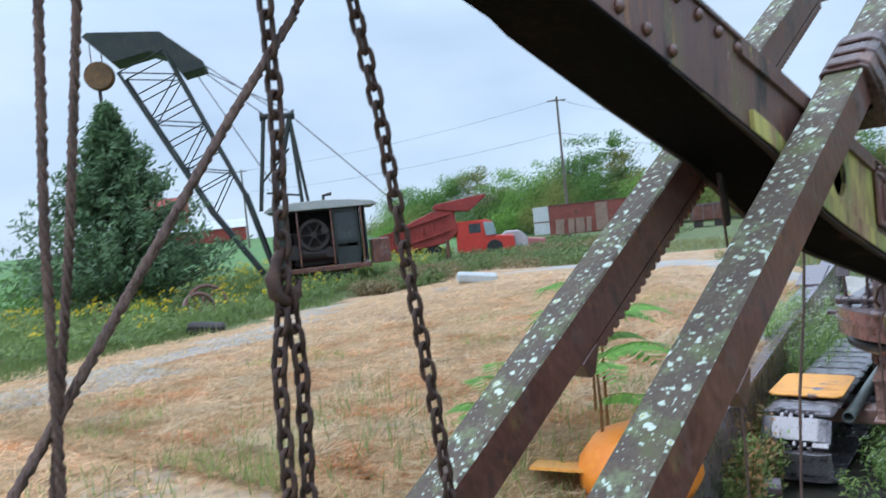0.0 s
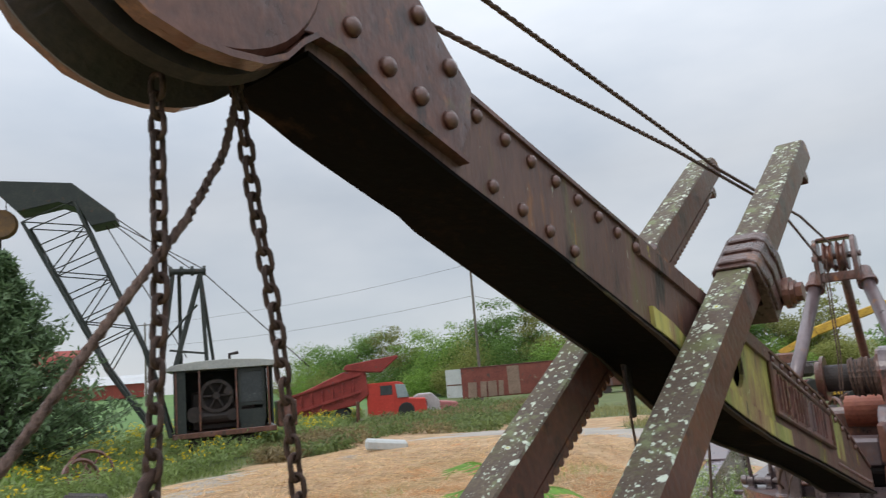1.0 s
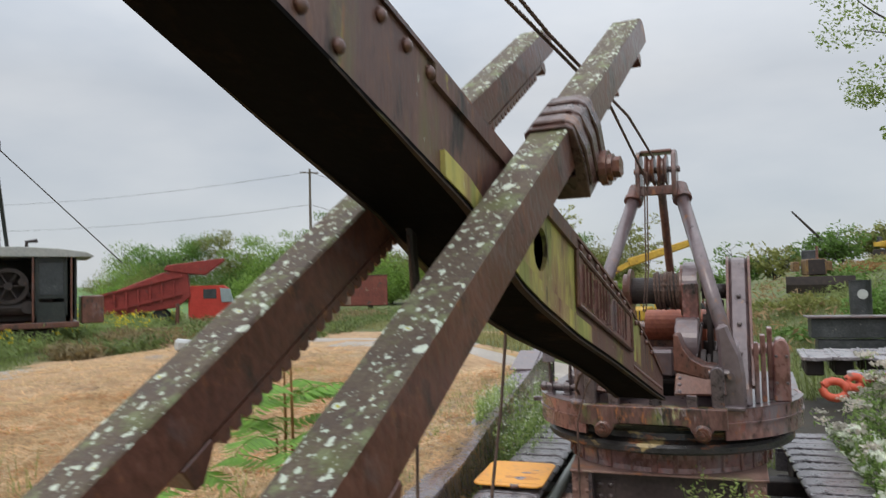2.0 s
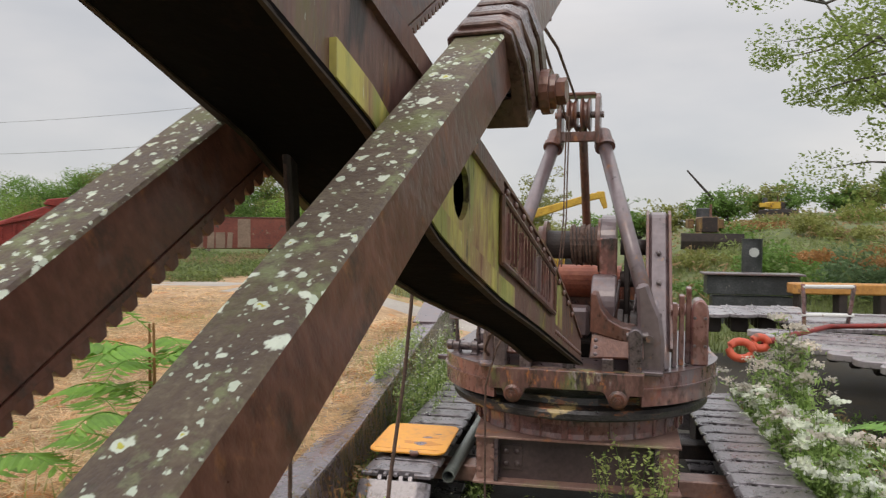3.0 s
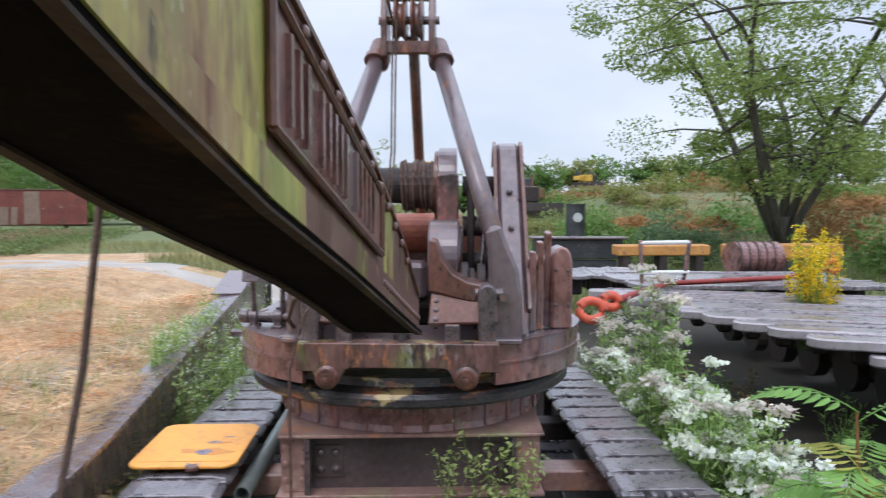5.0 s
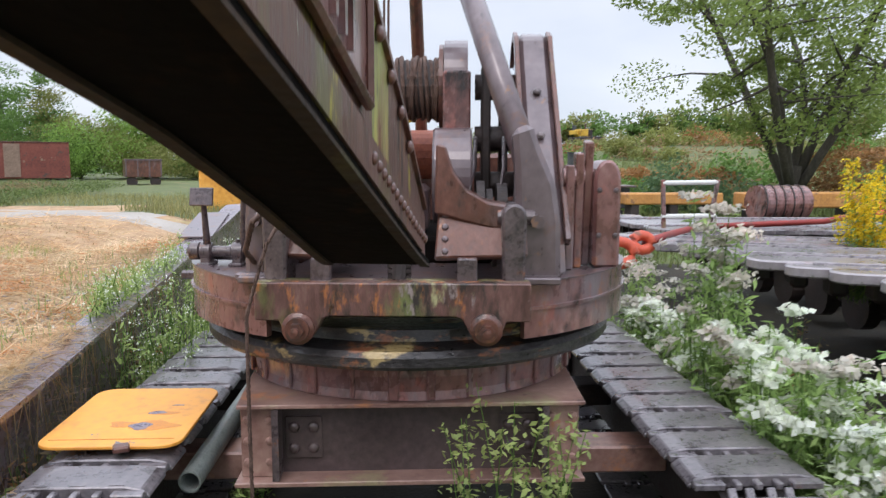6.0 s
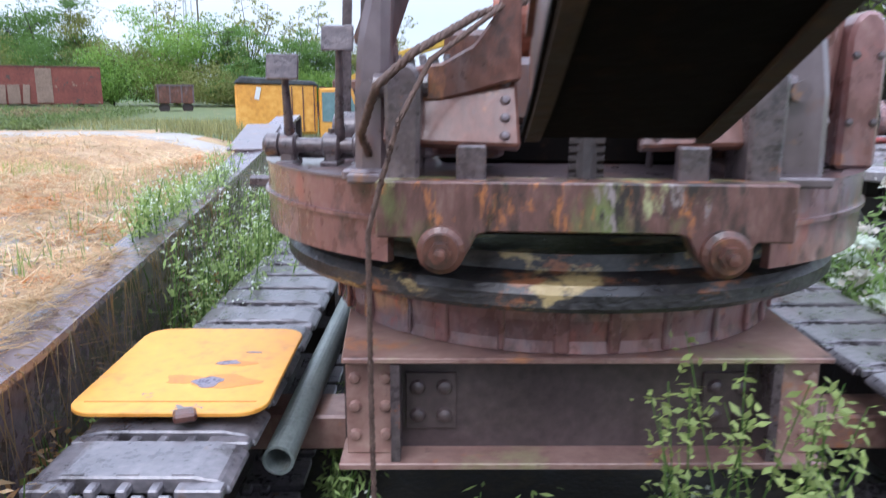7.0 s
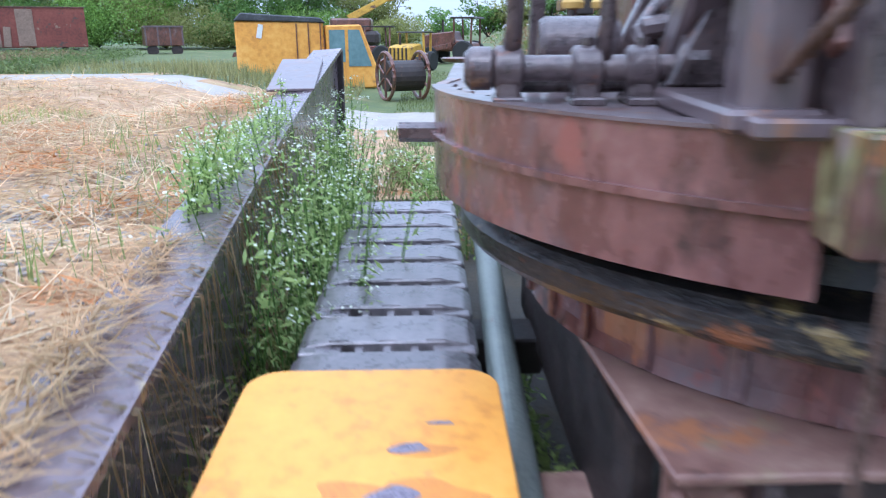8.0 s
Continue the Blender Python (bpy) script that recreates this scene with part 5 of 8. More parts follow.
lone("scrap_lump", b, RUST, "small rusty lump lying at the sheet's edge", "scrap")

# ---- vegetation tools ----
LEAF_MATS = {}


def leaf_mat(name, rgb, vary=0.35):
    if name not in LEAF_MATS:
        r, g, bl = rgb
        m = mat(name, [(0.15, (r * 0.55, g * 0.6, bl * 0.55)), (0.5, rgb), (0.9, (min(1, r * 1.6), min(1, g * 1.45), bl * 1.5))], 1.6, (0.5, 0.75), 0.0, 0.0, 9.0, vary=vary, world_co=True)
        nd, lk = m.node_tree.nodes, m.node_tree.links
        pb, mo = nd["Principled BSDF"], nd["Material Output"]
        thin = nd.new("ShaderNodeBsdfTranslucent")
        lk.new(pb.inputs["Base Color"].links[0].from_socket, thin.inputs[0])
        both = nd.new("ShaderNodeMixShader")
        both.inputs[0].default_value = 0.45
        lk.new(pb.outputs[0], both.inputs[1]), lk.new(thin.outputs[0], both.inputs[2]), lk.new(both.outputs[0], mo.inputs[0])
        LEAF_MATS[name] = m
    return LEAF_MATS[name]


RNG = np.random.default_rng(7)


def leaves_mesh(name, centres, size, aspect, material, up=0.3, droop=0.0):
    """Many small pointed leaves, each a bent diamond of two triangles pairs."""
    c = np.asarray(centres, float)
    n = len(c)
    d = RNG.normal(size=(n, 3))
    d[:, 2] = d[:, 2] * 0.7 - droop
    d /= np.linalg.norm(d, axis=1)[:, None]
    s = np.cross(d, RNG.normal(size=(n, 3)) * 0.6 + np.array([0, 0, up + 0.4]))
    s /= np.linalg.norm(s, axis=1)[:, None] + 1e-9
    L = (size * RNG.uniform(0.6, 1.3, n))[:, None]
    v = np.stack([c - d * L * 0.5, c + s * L * aspect * 0.5, c + d * L * 0.5, c - s * L * aspect * 0.5], 1).reshape(-1, 3)
    idx = np.arange(n * 4).reshape(n, 4)
    me = bpy.data.meshes.new(name)
    me.from_pydata(v.tolist(), [], idx.tolist())
    me.materials.append(material)
    return me


def blob_points(n, centre, radii, shell=0.5):
    p = RNG.normal(size=(n, 3))
    p /= np.linalg.norm(p, axis=1)[:, None]
    r = shell + (1 - shell) * RNG.random(n) ** 0.6
    return np.asarray(centre) + p * r[:, None] * np.asarray(radii)


def mesh_part(name, me, parent, label="", at=None):
    return part(name, me, None, parent, label, Matrix() if at is None else at)


BARK = mat("grey_bark", [(0.1, (0.03, 0.027, 0.022)), (0.5, (0.075, 0.065, 0.052)), (0.9, (0.15, 0.135, 0.11))], 8.0, (0.8, 1.0), 0.0, 0.8, stretch=(1, 1, 0.25))


def limb(bm, p0, p1, r0, r1, bend=0.15, n=6):
    p0, p1 = Vector(p0), Vector(p1)
    off = Vector((random.uniform(-1, 1), random.uniform(-1, 1), random.uniform(-0.3, 0.8))) * (p1 - p0).length * bend
    pts = [p0.lerp(p1, k / n) + off * math.sin(math.pi * k / n) for k in range(n + 1)]
    tube(bm, pts, [r0 + (r1 - r0) * k / n for k in range(n + 1)], 7)
    return pts


def broad_tree(name, x, y, h, spread, leaf, label, n_leaves, leaf_size, category="tree", trunk_r=0.25, clear=0.3, gap=0.5, group="", clump=0.19):
    """Trunk, forking limbs and a ragged crown of leaf clumps on the limbs' ends."""
    z = ground_z(x, y) - 0.1
    ob = thing(name, pose(x, y, z), label, category, group)
    b = bmesh.new()
    base = Vector((x, y, z))
    fork = base + Vector((0.0, 0, h * clear))
    limb(b, base, fork, trunk_r, trunk_r * 0.8, 0.02)
    tips = []
    for k in range(7):
        a = 2 * math.pi * k / 7 + random.uniform(-0.3, 0.3)
        e = fork + Vector((math.cos(a) * spread * random.uniform(0.55, 0.9), math.sin(a) * spread * random.uniform(0.55, 0.9), h * (1 - clear) * random.uniform(0.35, 0.95)))
        pts = limb(b, fork - Vector((0, 0, random.uniform(0, h * 0.1))), e, trunk_r * 0.5, trunk_r * 0.1, 0.12)
        for q in pts[2:]:
            for _ in range(3):
                t = q + Vector((random.uniform(-1, 1), random.uniform(-1, 1), random.uniform(-0.35, 0.6))) * spread * 0.42
                limb(b, q, t, trunk_r * 0.16, trunk_r * 0.03, 0.12, 4)
                tips.append(t)
    part("trunk", b, BARK, ob, at=Matrix(), smooth=True)
    per = max(4, n_leaves // len(tips))
    pts = np.concatenate([blob_points(per, t, np.array([1, 1, 0.55]) * spread * clump * random.uniform(0.6, 1.3), gap) for t in tips])
    mesh_part("crown", leaves_mesh("crown", pts, leaf_size, 0.5, leaf), ob)
    return ob


def bush(name, x, y, rx, ry, h, leaf, label, n, size, category="bush", group="", aspect=0.5, lumps=9, z=None, kind=""):
    z = ground_z(x, y) if z is None else z
    cs = []
    for _ in range(lumps):
        a, r = random.uniform(0, 6.28), math.sqrt(random.random())
        hh = h * random.uniform(0.45, 1.0) * (1 - 0.4 * r * r)
        cs.append(((x + math.cos(a) * rx * r * 0.8, y + math.sin(a) * ry * r * 0.8, z + hh * 0.55), (rx * random.uniform(0.3, 0.5), ry * random.uniform(0.3, 0.5), hh * 0.5)))
    pts = np.concatenate([blob_points(n // lumps, c, r, 0.45) for c, r in cs])
    me = leaves_mesh(name, pts, size, aspect, leaf)
    ob = tagged(new(name, me), label, category, group, kind)
    me.transform(Matrix.Translation((-x, -y, -z)))
    ob.matrix_basis = pose(x, y, z)
    WORLD[ob] = ob.matrix_basis.copy()
    return ob


GREEN = leaf_mat("mid_green_leaves", (0.142, 0.247, 0.057))
GREEN_LT = leaf_mat("light_green_leaves", (0.224, 0.352, 0.072))
GREEN_DK = leaf_mat("dark_conifer_needles", (0.13, 0.2, 0.095))
OLIVE = leaf_mat("olive_autumn_leaves", (0.256, 0.272, 0.08))
BROWN_LF = leaf_mat("browning_leaves", (0.36, 0.195, 0.075))
GOLD = leaf_mat("goldenrod_flowers", (0.75, 0.55, 0.02), 0.15)
WHITE_FL = leaf_mat("white_aster_flowers", (0.82, 0.85, 0.72), 0.12)
SUMAC = leaf_mat("sumac_leaves", (0.18, 0.36, 0.06))
STRAW = leaf_mat("dry_straw", (0.53, 0.375, 0.205), 0.55)
DRYSTEM = leaf_mat("dry_grass", (0.28, 0.2, 0.1), 0.4)

# ---- far woods and skyline ----
woods = [(-62, 82, 9, 6, 7.0), (-55, 86, 9, 6, 8.0), (-48, 84, 9, 6, 8.0), (-41, 80, 8, 6, 9.0), (-35, 78, 8, 6, 9.5), (-29, 78, 8, 6, 8.5), (-23, 79, 8, 5, 8.0), (-17, 80, 7, 5, 7.0), (-11, 82, 7, 5, 6.0), (-5, 86, 8, 5, 5.0), (-70, 88, 10, 6, 6.0)]
for i, (x, y, rx, ry, h) in enumerate(woods):
    broad_tree("hedgerow_tree", x, y, h + 1.2, rx * 0.55, [GREEN, OLIVE, GREEN_LT, GREEN][i % 4], "dense green hedgerow tree at the yard's far edge", 15000, 0.27, trunk_r=0.2, clear=0.1, gap=0.2, group="hedgerow trees", clump=0.34)
    bush("hedge_shrub", x - 3, y - 3, rx * 0.8, 3.0, h * 0.9, [GREEN_LT, OLIVE, GREEN][i % 3], "mixed green and yellowing shrub in the hedgerow", 9000, 0.23, group="hedgerow shrubs", lumps=16)
    bush("hedge_shrub", x + 3, y - 6, rx * 0.75, 3.0, h * 0.75, [OLIVE, GREEN, GREEN_LT][i % 3], "mixed green and yellowing shrub in the hedgerow", 8000, 0.22, group="hedgerow shrubs")
for i, (x, y, h) in enumerate([(-27, 92, 13), (-20, 96, 15), (-14, 99, 13), (-3, 100, 11)]):
    broad_tree("sparse_tree", x, y, h, 3.4, OLIVE, "thin half-bare tree rising over the hedgerow", 1100, 0.45, trunk_r=0.16, clear=0.3, group="sparse trees")
for i in range(26):
    x, y = 6 + i * 4.6 + random.uniform(-1.5, 1.5), 118 + random.uniform(-5, 6)
    broad_tree("skyline_tree", x, y, random.uniform(4.2, 6.2), 3.8, [GREEN, GREEN, OLIVE][i % 3], "green tree along the hill's skyline", 1500, 0.6, trunk_r=0.25, clear=0.08, gap=0.2, group="skyline trees", clump=0.32)
for i in range(46):
    x, y = 7 + i * 0.85 + random.uniform(-1, 1), 32 + random.uniform(-6, 42)
    bush("hillside_shrub", x + (y - 34) * 0.3, y, random.uniform(1.4, 3.0), 1.8, random.uniform(0.8, 2.0), [GREEN, OLIVE, BROWN_LF, OLIVE][i % 4], "scrubby shrub on the weedy hillside", 1500, 0.22, group="hillside shrubs")

# brush over the hillside
hb_pts, hb_brown = [], []
for k in range(900):
    y = 24 + 60 * random.random() ** 1.3
    x = 4 + (y - 20) * 0.05 + random.random() * (18 + 0.5 * y)
    hgt = random.uniform(0.4, 1.3)
    (hb_brown if noise.noise(Vector((x * 0.12, y * 0.12, 5))) > -0.03 else hb_pts).append(blob_points(14, (x, y, ground_z(x, y) + hgt * 0.4), (0.6, 0.6, hgt * 0.5), 0.2))
tagged(new("hillside_brush", leaves_mesh("hillside_brush", np.concatenate(hb_pts), 0.34, 0.28, leaf_mat("brush_leaves", (0.2, 0.25, 0.085), 0.5), 0.8)), "tangled green brush over the hillside", "brush", kind="stuff")
tagged(new("dry_hillside_brush", leaves_mesh("dry_hillside_brush", np.concatenate(hb_brown), 0.34, 0.28, leaf_mat("dry_brush_leaves", (0.33, 0.22, 0.11), 0.5), 0.8)), "dry reddish-brown brush over the hillside", "brush", kind="stuff")

# large yard tree with spreading limbs
broad_tree("yard_tree", 14.3, 25.2, 11.0, 5.8, leaf_mat("yellow_green_leaves", (0.24, 0.32, 0.08)), "spreading yard tree with thinning yellow-green leaves", 36000, 0.15, trunk_r=0.3, clear=0.16, gap=0.35)
for x, y, h, m_ in ((16.5, 22.0, 2.6, GREEN), (12.0, 26.5, 2.3, GREEN_DK), (20, 24, 3.2, OLIVE), (17.5, 27.5, 3.4, BROWN_LF), (10.2, 30, 2.0, GREEN)):
    bush("yard_shrub", x, y, 2.0, 1.6, h, m_, "leafy shrub below the yard tree", 2600, 0.17, group="yard shrubs")


def conifer(x, y, h, r):
    z = ground_z(x, y)
    ob = thing("red_cedar", pose(x, y, z), "dark green bushy cedar tree beside the field path", "conifer")
    b = bmesh.new()
    tube(b, [(x, y, z - 0.1), (x, y, z + h * 0.95)], [0.2, 0.02], 8)
    pts = []
    for k in range(420):
        f = random.random() ** 1.1
        a = random.uniform(0, 6.28)
        rr = r * (1 - f) ** 1.05 * random.uniform(0.7, 1.15)
        p0 = Vector((x, y, z + 0.15 + h * f * 0.95))
        p1 = p0 + Vector((math.cos(a) * rr, math.sin(a) * rr, 0.55 * rr * random.uniform(0.3, 1.1) + 0.15))
        tube(b, [p0, p0.lerp(p1, 0.6), p1], [0.02, 0.012, 0.004], 4)
        for j in range(60):
            t = 0.25 + 0.75 * random.random()
            q = p0.lerp(p1, t)
            pts.append((q.x + random.gauss(0, 0.13), q.y + random.gauss(0, 0.13), q.z + random.gauss(0.03, 0.12)))
    part("trunk", b, BARK, ob, at=Matrix())
    mesh_part("crown", leaves_mesh("crown", pts, 0.3, 0.3, GREEN_DK, 0.8), ob)


conifer(-21.6, 13.2, 7.6, 4.3)
bush("field_shrub", -18.6, 11.4, 1.6, 1.2, 1.2, GREEN_LT, "light green shrub beside the cedar", 1800, 0.12)
bush("field_shrub", -27.0, 12.0, 3.0, 2.0, 3.2, GREEN, "green shrub beside the cedar", 2600, 0.2)
bush("goldenrod_patch", -20.4, 9.6, 1.4, 0.9, 0.9, GOLD, "bright yellow goldenrod in flower", 1500, 0.08, "flowers")

# ---- weed belt between the path and the old machines ----
b_pts, y_pts = [], []
for k in range(3200):
    y = random.uniform(6, 46)
    x0 = -11.4 - 0.36 * (y - 6) - 0.004 * (y - 6) ** 2
    x = x0 - random.random() ** 1.2 * 11
    z = ground_z(x, y)
    hgt = random.uniform(0.4, 0.8) + 0.45 * min(1.0, (x0 - x) / 5)
    b_pts.append(blob_points(17, (x, y, z + hgt * 0.45), (0.36, 0.36, hgt * 0.55), 0.2))
    if random.random() < 0.16:
        y_pts.append(blob_points(7, (x, y, z + hgt), (0.16, 0.16, 0.12), 0.2))
me = leaves_mesh("weed_belt", np.concatenate(b_pts), 0.26, 0.2, leaf_mat("weed_leaves", (0.192, 0.256, 0.08), 0.5), 0.9)
tagged(new("weed_belt", me), "tall tangled green weeds along the field's far side", "weeds", kind="stuff")
me = leaves_mesh("goldenrod_heads", np.concatenate(y_pts), 0.11, 0.5, GOLD)
tagged(new("goldenrod_heads", me), "yellow goldenrod heads among the weeds", "flowers", kind="stuff")

# taller weeds before the truck and the trailer, and rough growth on their ground
t_pts, t_dry = [], []
for k in range(3000):
    y = random.uniform(17, 53)
    x0 = -11.4 - 0.36 * (y - 6) - 0.004 * (y - 6) ** 2
    x = x0 + 1.5 + random.random() * (8.5 + 0.5 * max(0, y - 30)) * min(1.0, (y - 15) / 12)
    if y < 27 and x > x0 + 4.5:
        continue
    z = ground_z(x, y)
    hgt = random.uniform(0.35, 0.75) + 0.35 * noise.noise(Vector((x * 0.3, y * 0.3, 2)))
    (t_dry if noise.noise(Vector((x * 0.25, y * 0.25, 8))) > 0.2 else t_pts).append(blob_points(15, (x, y, z + hgt * 0.4), (0.45, 0.45, hgt * 0.5), 0.2))
me = leaves_mesh("truck_weeds", np.concatenate(t_pts), 0.27, 0.22, leaf_mat("weed_leaves", (0.192, 0.256, 0.08), 0.5), 0.9)
tagged(new("truck_weeds", me), "tangled green weeds before the parked machines", "weeds", kind="stuff")
me = leaves_mesh("dry_truck_weeds", np.concatenate(t_dry), 0.27, 0.2, leaf_mat("dry_weed_leaves", (0.32, 0.25, 0.12), 0.5), 0.9)
tagged(new("dry_truck_weeds", me), "dry tan weeds before the parked machines", "weeds", kind="stuff")

# ---- old crane with a lattice boom ----
CRANE_GREEN = mat("dull_green_black_paint", [(0.1, (0.012, 0.016, 0.015)), (0.5, (0.028, 0.035, 0.032)), (0.9, (0.07, 0.07, 0.058))], 2.0, (0.45, 0.75), 0.1, 0.2, spots=[((0.09, 0.05, 0.03), 3.0, 0.6, 0.08)])
ROOFING = mat("grey_cab_roof", [(0.1, (0.25, 0.26, 0.25)), (0.9, (0.5, 0.5, 0.47))], 1.5, (0.5, 0.8), 0.1, 0.1)
DARKGLASS = mat("dark_dusty_glass", [(0.1, (0.02, 0.025, 0.028)), (0.9, (0.07, 0.08, 0.085))], 2.0, (0.12, 0.3))
CR = pose(-19, 20, 0, 0, 0, 47.7)
zc = 0.4
crane = thing("lattice_crane", CR @ pose(0, 0, zc), "derelict black-green crane with a raised lattice boom in the weeds", "crane")
b = bmesh.new()
box(b, (0.15, 1.4, 1.35), (3.8, 3.0, 0.2), None, 0.02)
part("crane_deck", b, RUST, crane, at=CR)
b = bmesh.new()
box(b, (2.5, 1.1, 1.85), (0.75, 1.8, 1.0), None, 0.04)
part("tail_box", b, RUST, crane, "rusty box behind the cab", at=CR)
for xx in (-1.6, -0.75, 0.6, 1.8):
    b = bmesh.new()
    box(b, (xx, 0.02, 2.62), (0.07, 0.07, 2.3), None, 0.01)
    part("house_post", b, RUST, crane, at=CR)
for xx, zz, rr in ((-0.95, 2.1, 0.3), (0.45, 2.0, 0.22), (0.3, 2.9, 0.16)):
    b = bmesh.new()
    lathe(b, [(0.05, -0.12), (rr, -0.12), (rr, -0.06), (rr * 0.7, -0.04), (rr * 0.7, 0.04), (rr, 0.06), (rr, 0.12), (0.05, 0.12)], 20, pose(xx, 0.3, zz, 90, 0, 0))
    part("gear_wheel", b, RUST_DARK, crane, at=CR)
b = bmesh.new()
tube(b, [(0.4, 1.2, 3.95), (0.4, 1.2, 4.35), (0.75, 1.2, 4.4)], 0.07, 10)
part("stove_pipe", b, RUST_DARK, crane, at=CR, smooth=True)
b = bmesh.new()
for c, s in (((-1.45, 0.1, 2.7), (0.4, 0.15, 2.5)), ((0.1, 2.9, 2.7), (3.6, 0.08, 2.5)), ((-1.65, 1.5, 2.7), (0.08, 2.8, 2.5)), ((1.95, 1.6, 2.7), (0.08, 2.7, 2.4))):
    box(b, c, s, None, 0.01)
part("house_wall", b, CRANE_GREEN, crane, at=CR)
b = bmesh.new()
prism(b, [(-2.0, 3.84), (-1.75, 4.0), (-0.9, 4.1), (0.2, 4.12), (1.4, 4.05), (2.3, 3.92), (2.55, 3.78), (2.45, 3.74), (-1.95, 3.78)], -0.1, 3.1, "y", 0.02)
part("house_roof", b, ROOFING, crane, "pale rounded sheet roof", at=CR)
b = bmesh.new()
lathe(b, [(0.5, -0.1), (0.64, -0.1), (0.64, 0.1), (0.5, 0.1), (0.5, -0.1)], 28, pose(-0.15, 0.35, 2.75, 90, 0, 0))
lathe(b, [(0.02, -0.12), (0.14, -0.12), (0.14, 0.12), (0.02, 0.12)], 14, pose(-0.15, 0.35, 2.75, 90, 0, 0))
for k in range(6):
    a = k * math.pi / 3
    rod(b, (-0.15, 0.35, 2.75), (-0.15 + 0.55 * math.cos(a), 0.35, 2.75 + 0.55 * math.sin(a)), 0.045, 6)
part("flywheel", b, RUST_DARK, crane, at=CR)
b = bmesh.new()
box(b, (0.1, 1.4, 2.2), (2.4, 1.2, 1.5), None, 0.08)
rod(b, (-0.8, 0.6, 2.0), (0.6, 0.6, 2.0), 0.3, 16)
rod(b, (0.3, 0.7, 3.0), (0.6, 0.7, 2.0), 0.12, 12)
part("machinery", b, RUST_DARK, crane, at=CR)
b = bmesh.new()
for x in (0.72, 1.62):
    box(b, (x, 0.12, 2.8), (0.1, 0.1, 2.2))
for z in (3.65, 2.35, 1.7):
    box(b, (1.17, 0.12, z), (0.9, 0.1, 0.12 if z > 2 else 0.9))
cabp = part("operator_cab", b, CRANE_GREEN, crane, at=CR)
b = bmesh.new()
box(b, (1.17, 0.14, 3.0), (0.82, 0.02, 1.15))
part("window", b, DARKGLASS, cabp, at=CR)
b = bmesh.new()
box(b, (0, 1.4, 0.85), (2.6, 2.4, 0.8), None, 0.1)
part("crane_base", b, RUST_DARK, crane, at=CR)
# gantry over the house
gp = {"a": (-1.62, 0.3, 7.6), "b": (-0.6, 0.3, 7.55)}
for p, q, r in (((-2.1, 0.2, 3.9), gp["a"], 0.06), ((-0.45, 0.2, 3.95), gp["b"], 0.06), ((-1.62, 0.25, 3.9), gp["b"], 0.07), ((-1.5, 2.4, 3.9), (-1.4, 0.4, 7.55), 0.06), ((-0.2, 2.4, 3.9), (-0.6, 0.4, 7.55), 0.05), ((-1.95, 0.2, 5.0), (-0.75, 0.2, 6.3), 0.03), ((-0.5, 0.2, 4.4), (-1.8, 0.2, 4.6), 0.03)):
    b = bmesh.new()
    rod(b, p, q, r * 1.4, 6)
    part("gantry_strut", b, CRANE_GREEN, crane, at=CR)
b = bmesh.new()
rod(b, (-1.75, 0.3, 7.66), (-0.4, 0.3, 7.62), 0.12, 10)
for x in (-1.7, -1.3, -0.9, -0.45):
    rod(b, (x - 0.06, 0.3, 7.66), (x + 0.06, 0.3, 7.66), 0.2, 14)
part("gantry_head", b, CRANE_GREEN, crane, at=CR)
# boom
F0, F1 = Vector((-3.3, 0.6, 4.3)), Vector((-5.95, 0.6, 10.1))
axis = (F1 - F0).normalized()
sidev = Vector((0, 1, 0)).cross(axis).normalized()
cranebm = part("lattice_boom", bmesh.new(), CRANE_GREEN, crane, at=CR)
for sy in (-0.62, 0.62):
    for sd in (-1, 1):
        b = bmesh.new()
        rod(b, F0 + sidev * sd * 0.72 + Vector((0, sy, 0)), F1 + sidev * sd * 0.95 + Vector((0, sy, 0)), 0.065, 6)
        part("chord", b, CRANE_GREEN, cranebm, at=CR)
N = 6
for k in range(N):
    f0, f1 = k / N, (k + 1) / N
    w0, w1 = 0.72 + 0.23 * f0, 0.72 + 0.23 * f1
    for sy in (-0.62, 0.62):
        b = bmesh.new()
        s = 1 if k % 2 else -1
        rod(b, F0.lerp(F1, f0) + sidev * s * w0 + Vector((0, sy, 0)), F0.lerp(F1, f1) - sidev * s * w1 + Vector((0, sy, 0)), 0.026, 5)
        part("lacing", b, CRANE_GREEN, cranebm, at=CR)
    for sy in (-0.62, 0.62):
        b = bmesh.new()
        rod(b, F0.lerp(F1, f1) + sidev * w1 + Vector((0, sy, 0)), F0.lerp(F1, f1) - sidev * w1 + Vector((0, sy, 0)), 0.026, 5)
        part("lacing", b, CRANE_GREEN, cranebm, at=CR)
    for sd in (-1, 1):
        b = bmesh.new()
        s = 0.62 if k % 2 else -0.62
        rod(b, F0.lerp(F1, f0) + sidev * sd * w0 + Vector((0, s, 0)), F0.lerp(F1, f1) + sidev * sd * w1 + Vector((0, -s, 0)), 0.026, 5)
        part("lacing", b, CRANE_GREEN, cranebm, at=CR)
for sd in (-1, 1):
    for sy in (-0.62, 0.62):
        b = bmesh.new()
        p, q = F0 + sidev * sd * 0.72 + Vector((0, sy, 0)), Vector((-2.1 + 0.25 * sd, 0.6 + sy * 0.8, 1.5))
        d = (p - q).normalized()
        box(b, (p + q) / 2, (0.3, 0.14, (p - q).length + 0.3), d.to_track_quat("Z", "Y").to_matrix().to_4x4(), 0.02)
        part("boom_foot", b, CRANE_GREEN, cranebm, at=CR)
b = bmesh.new()
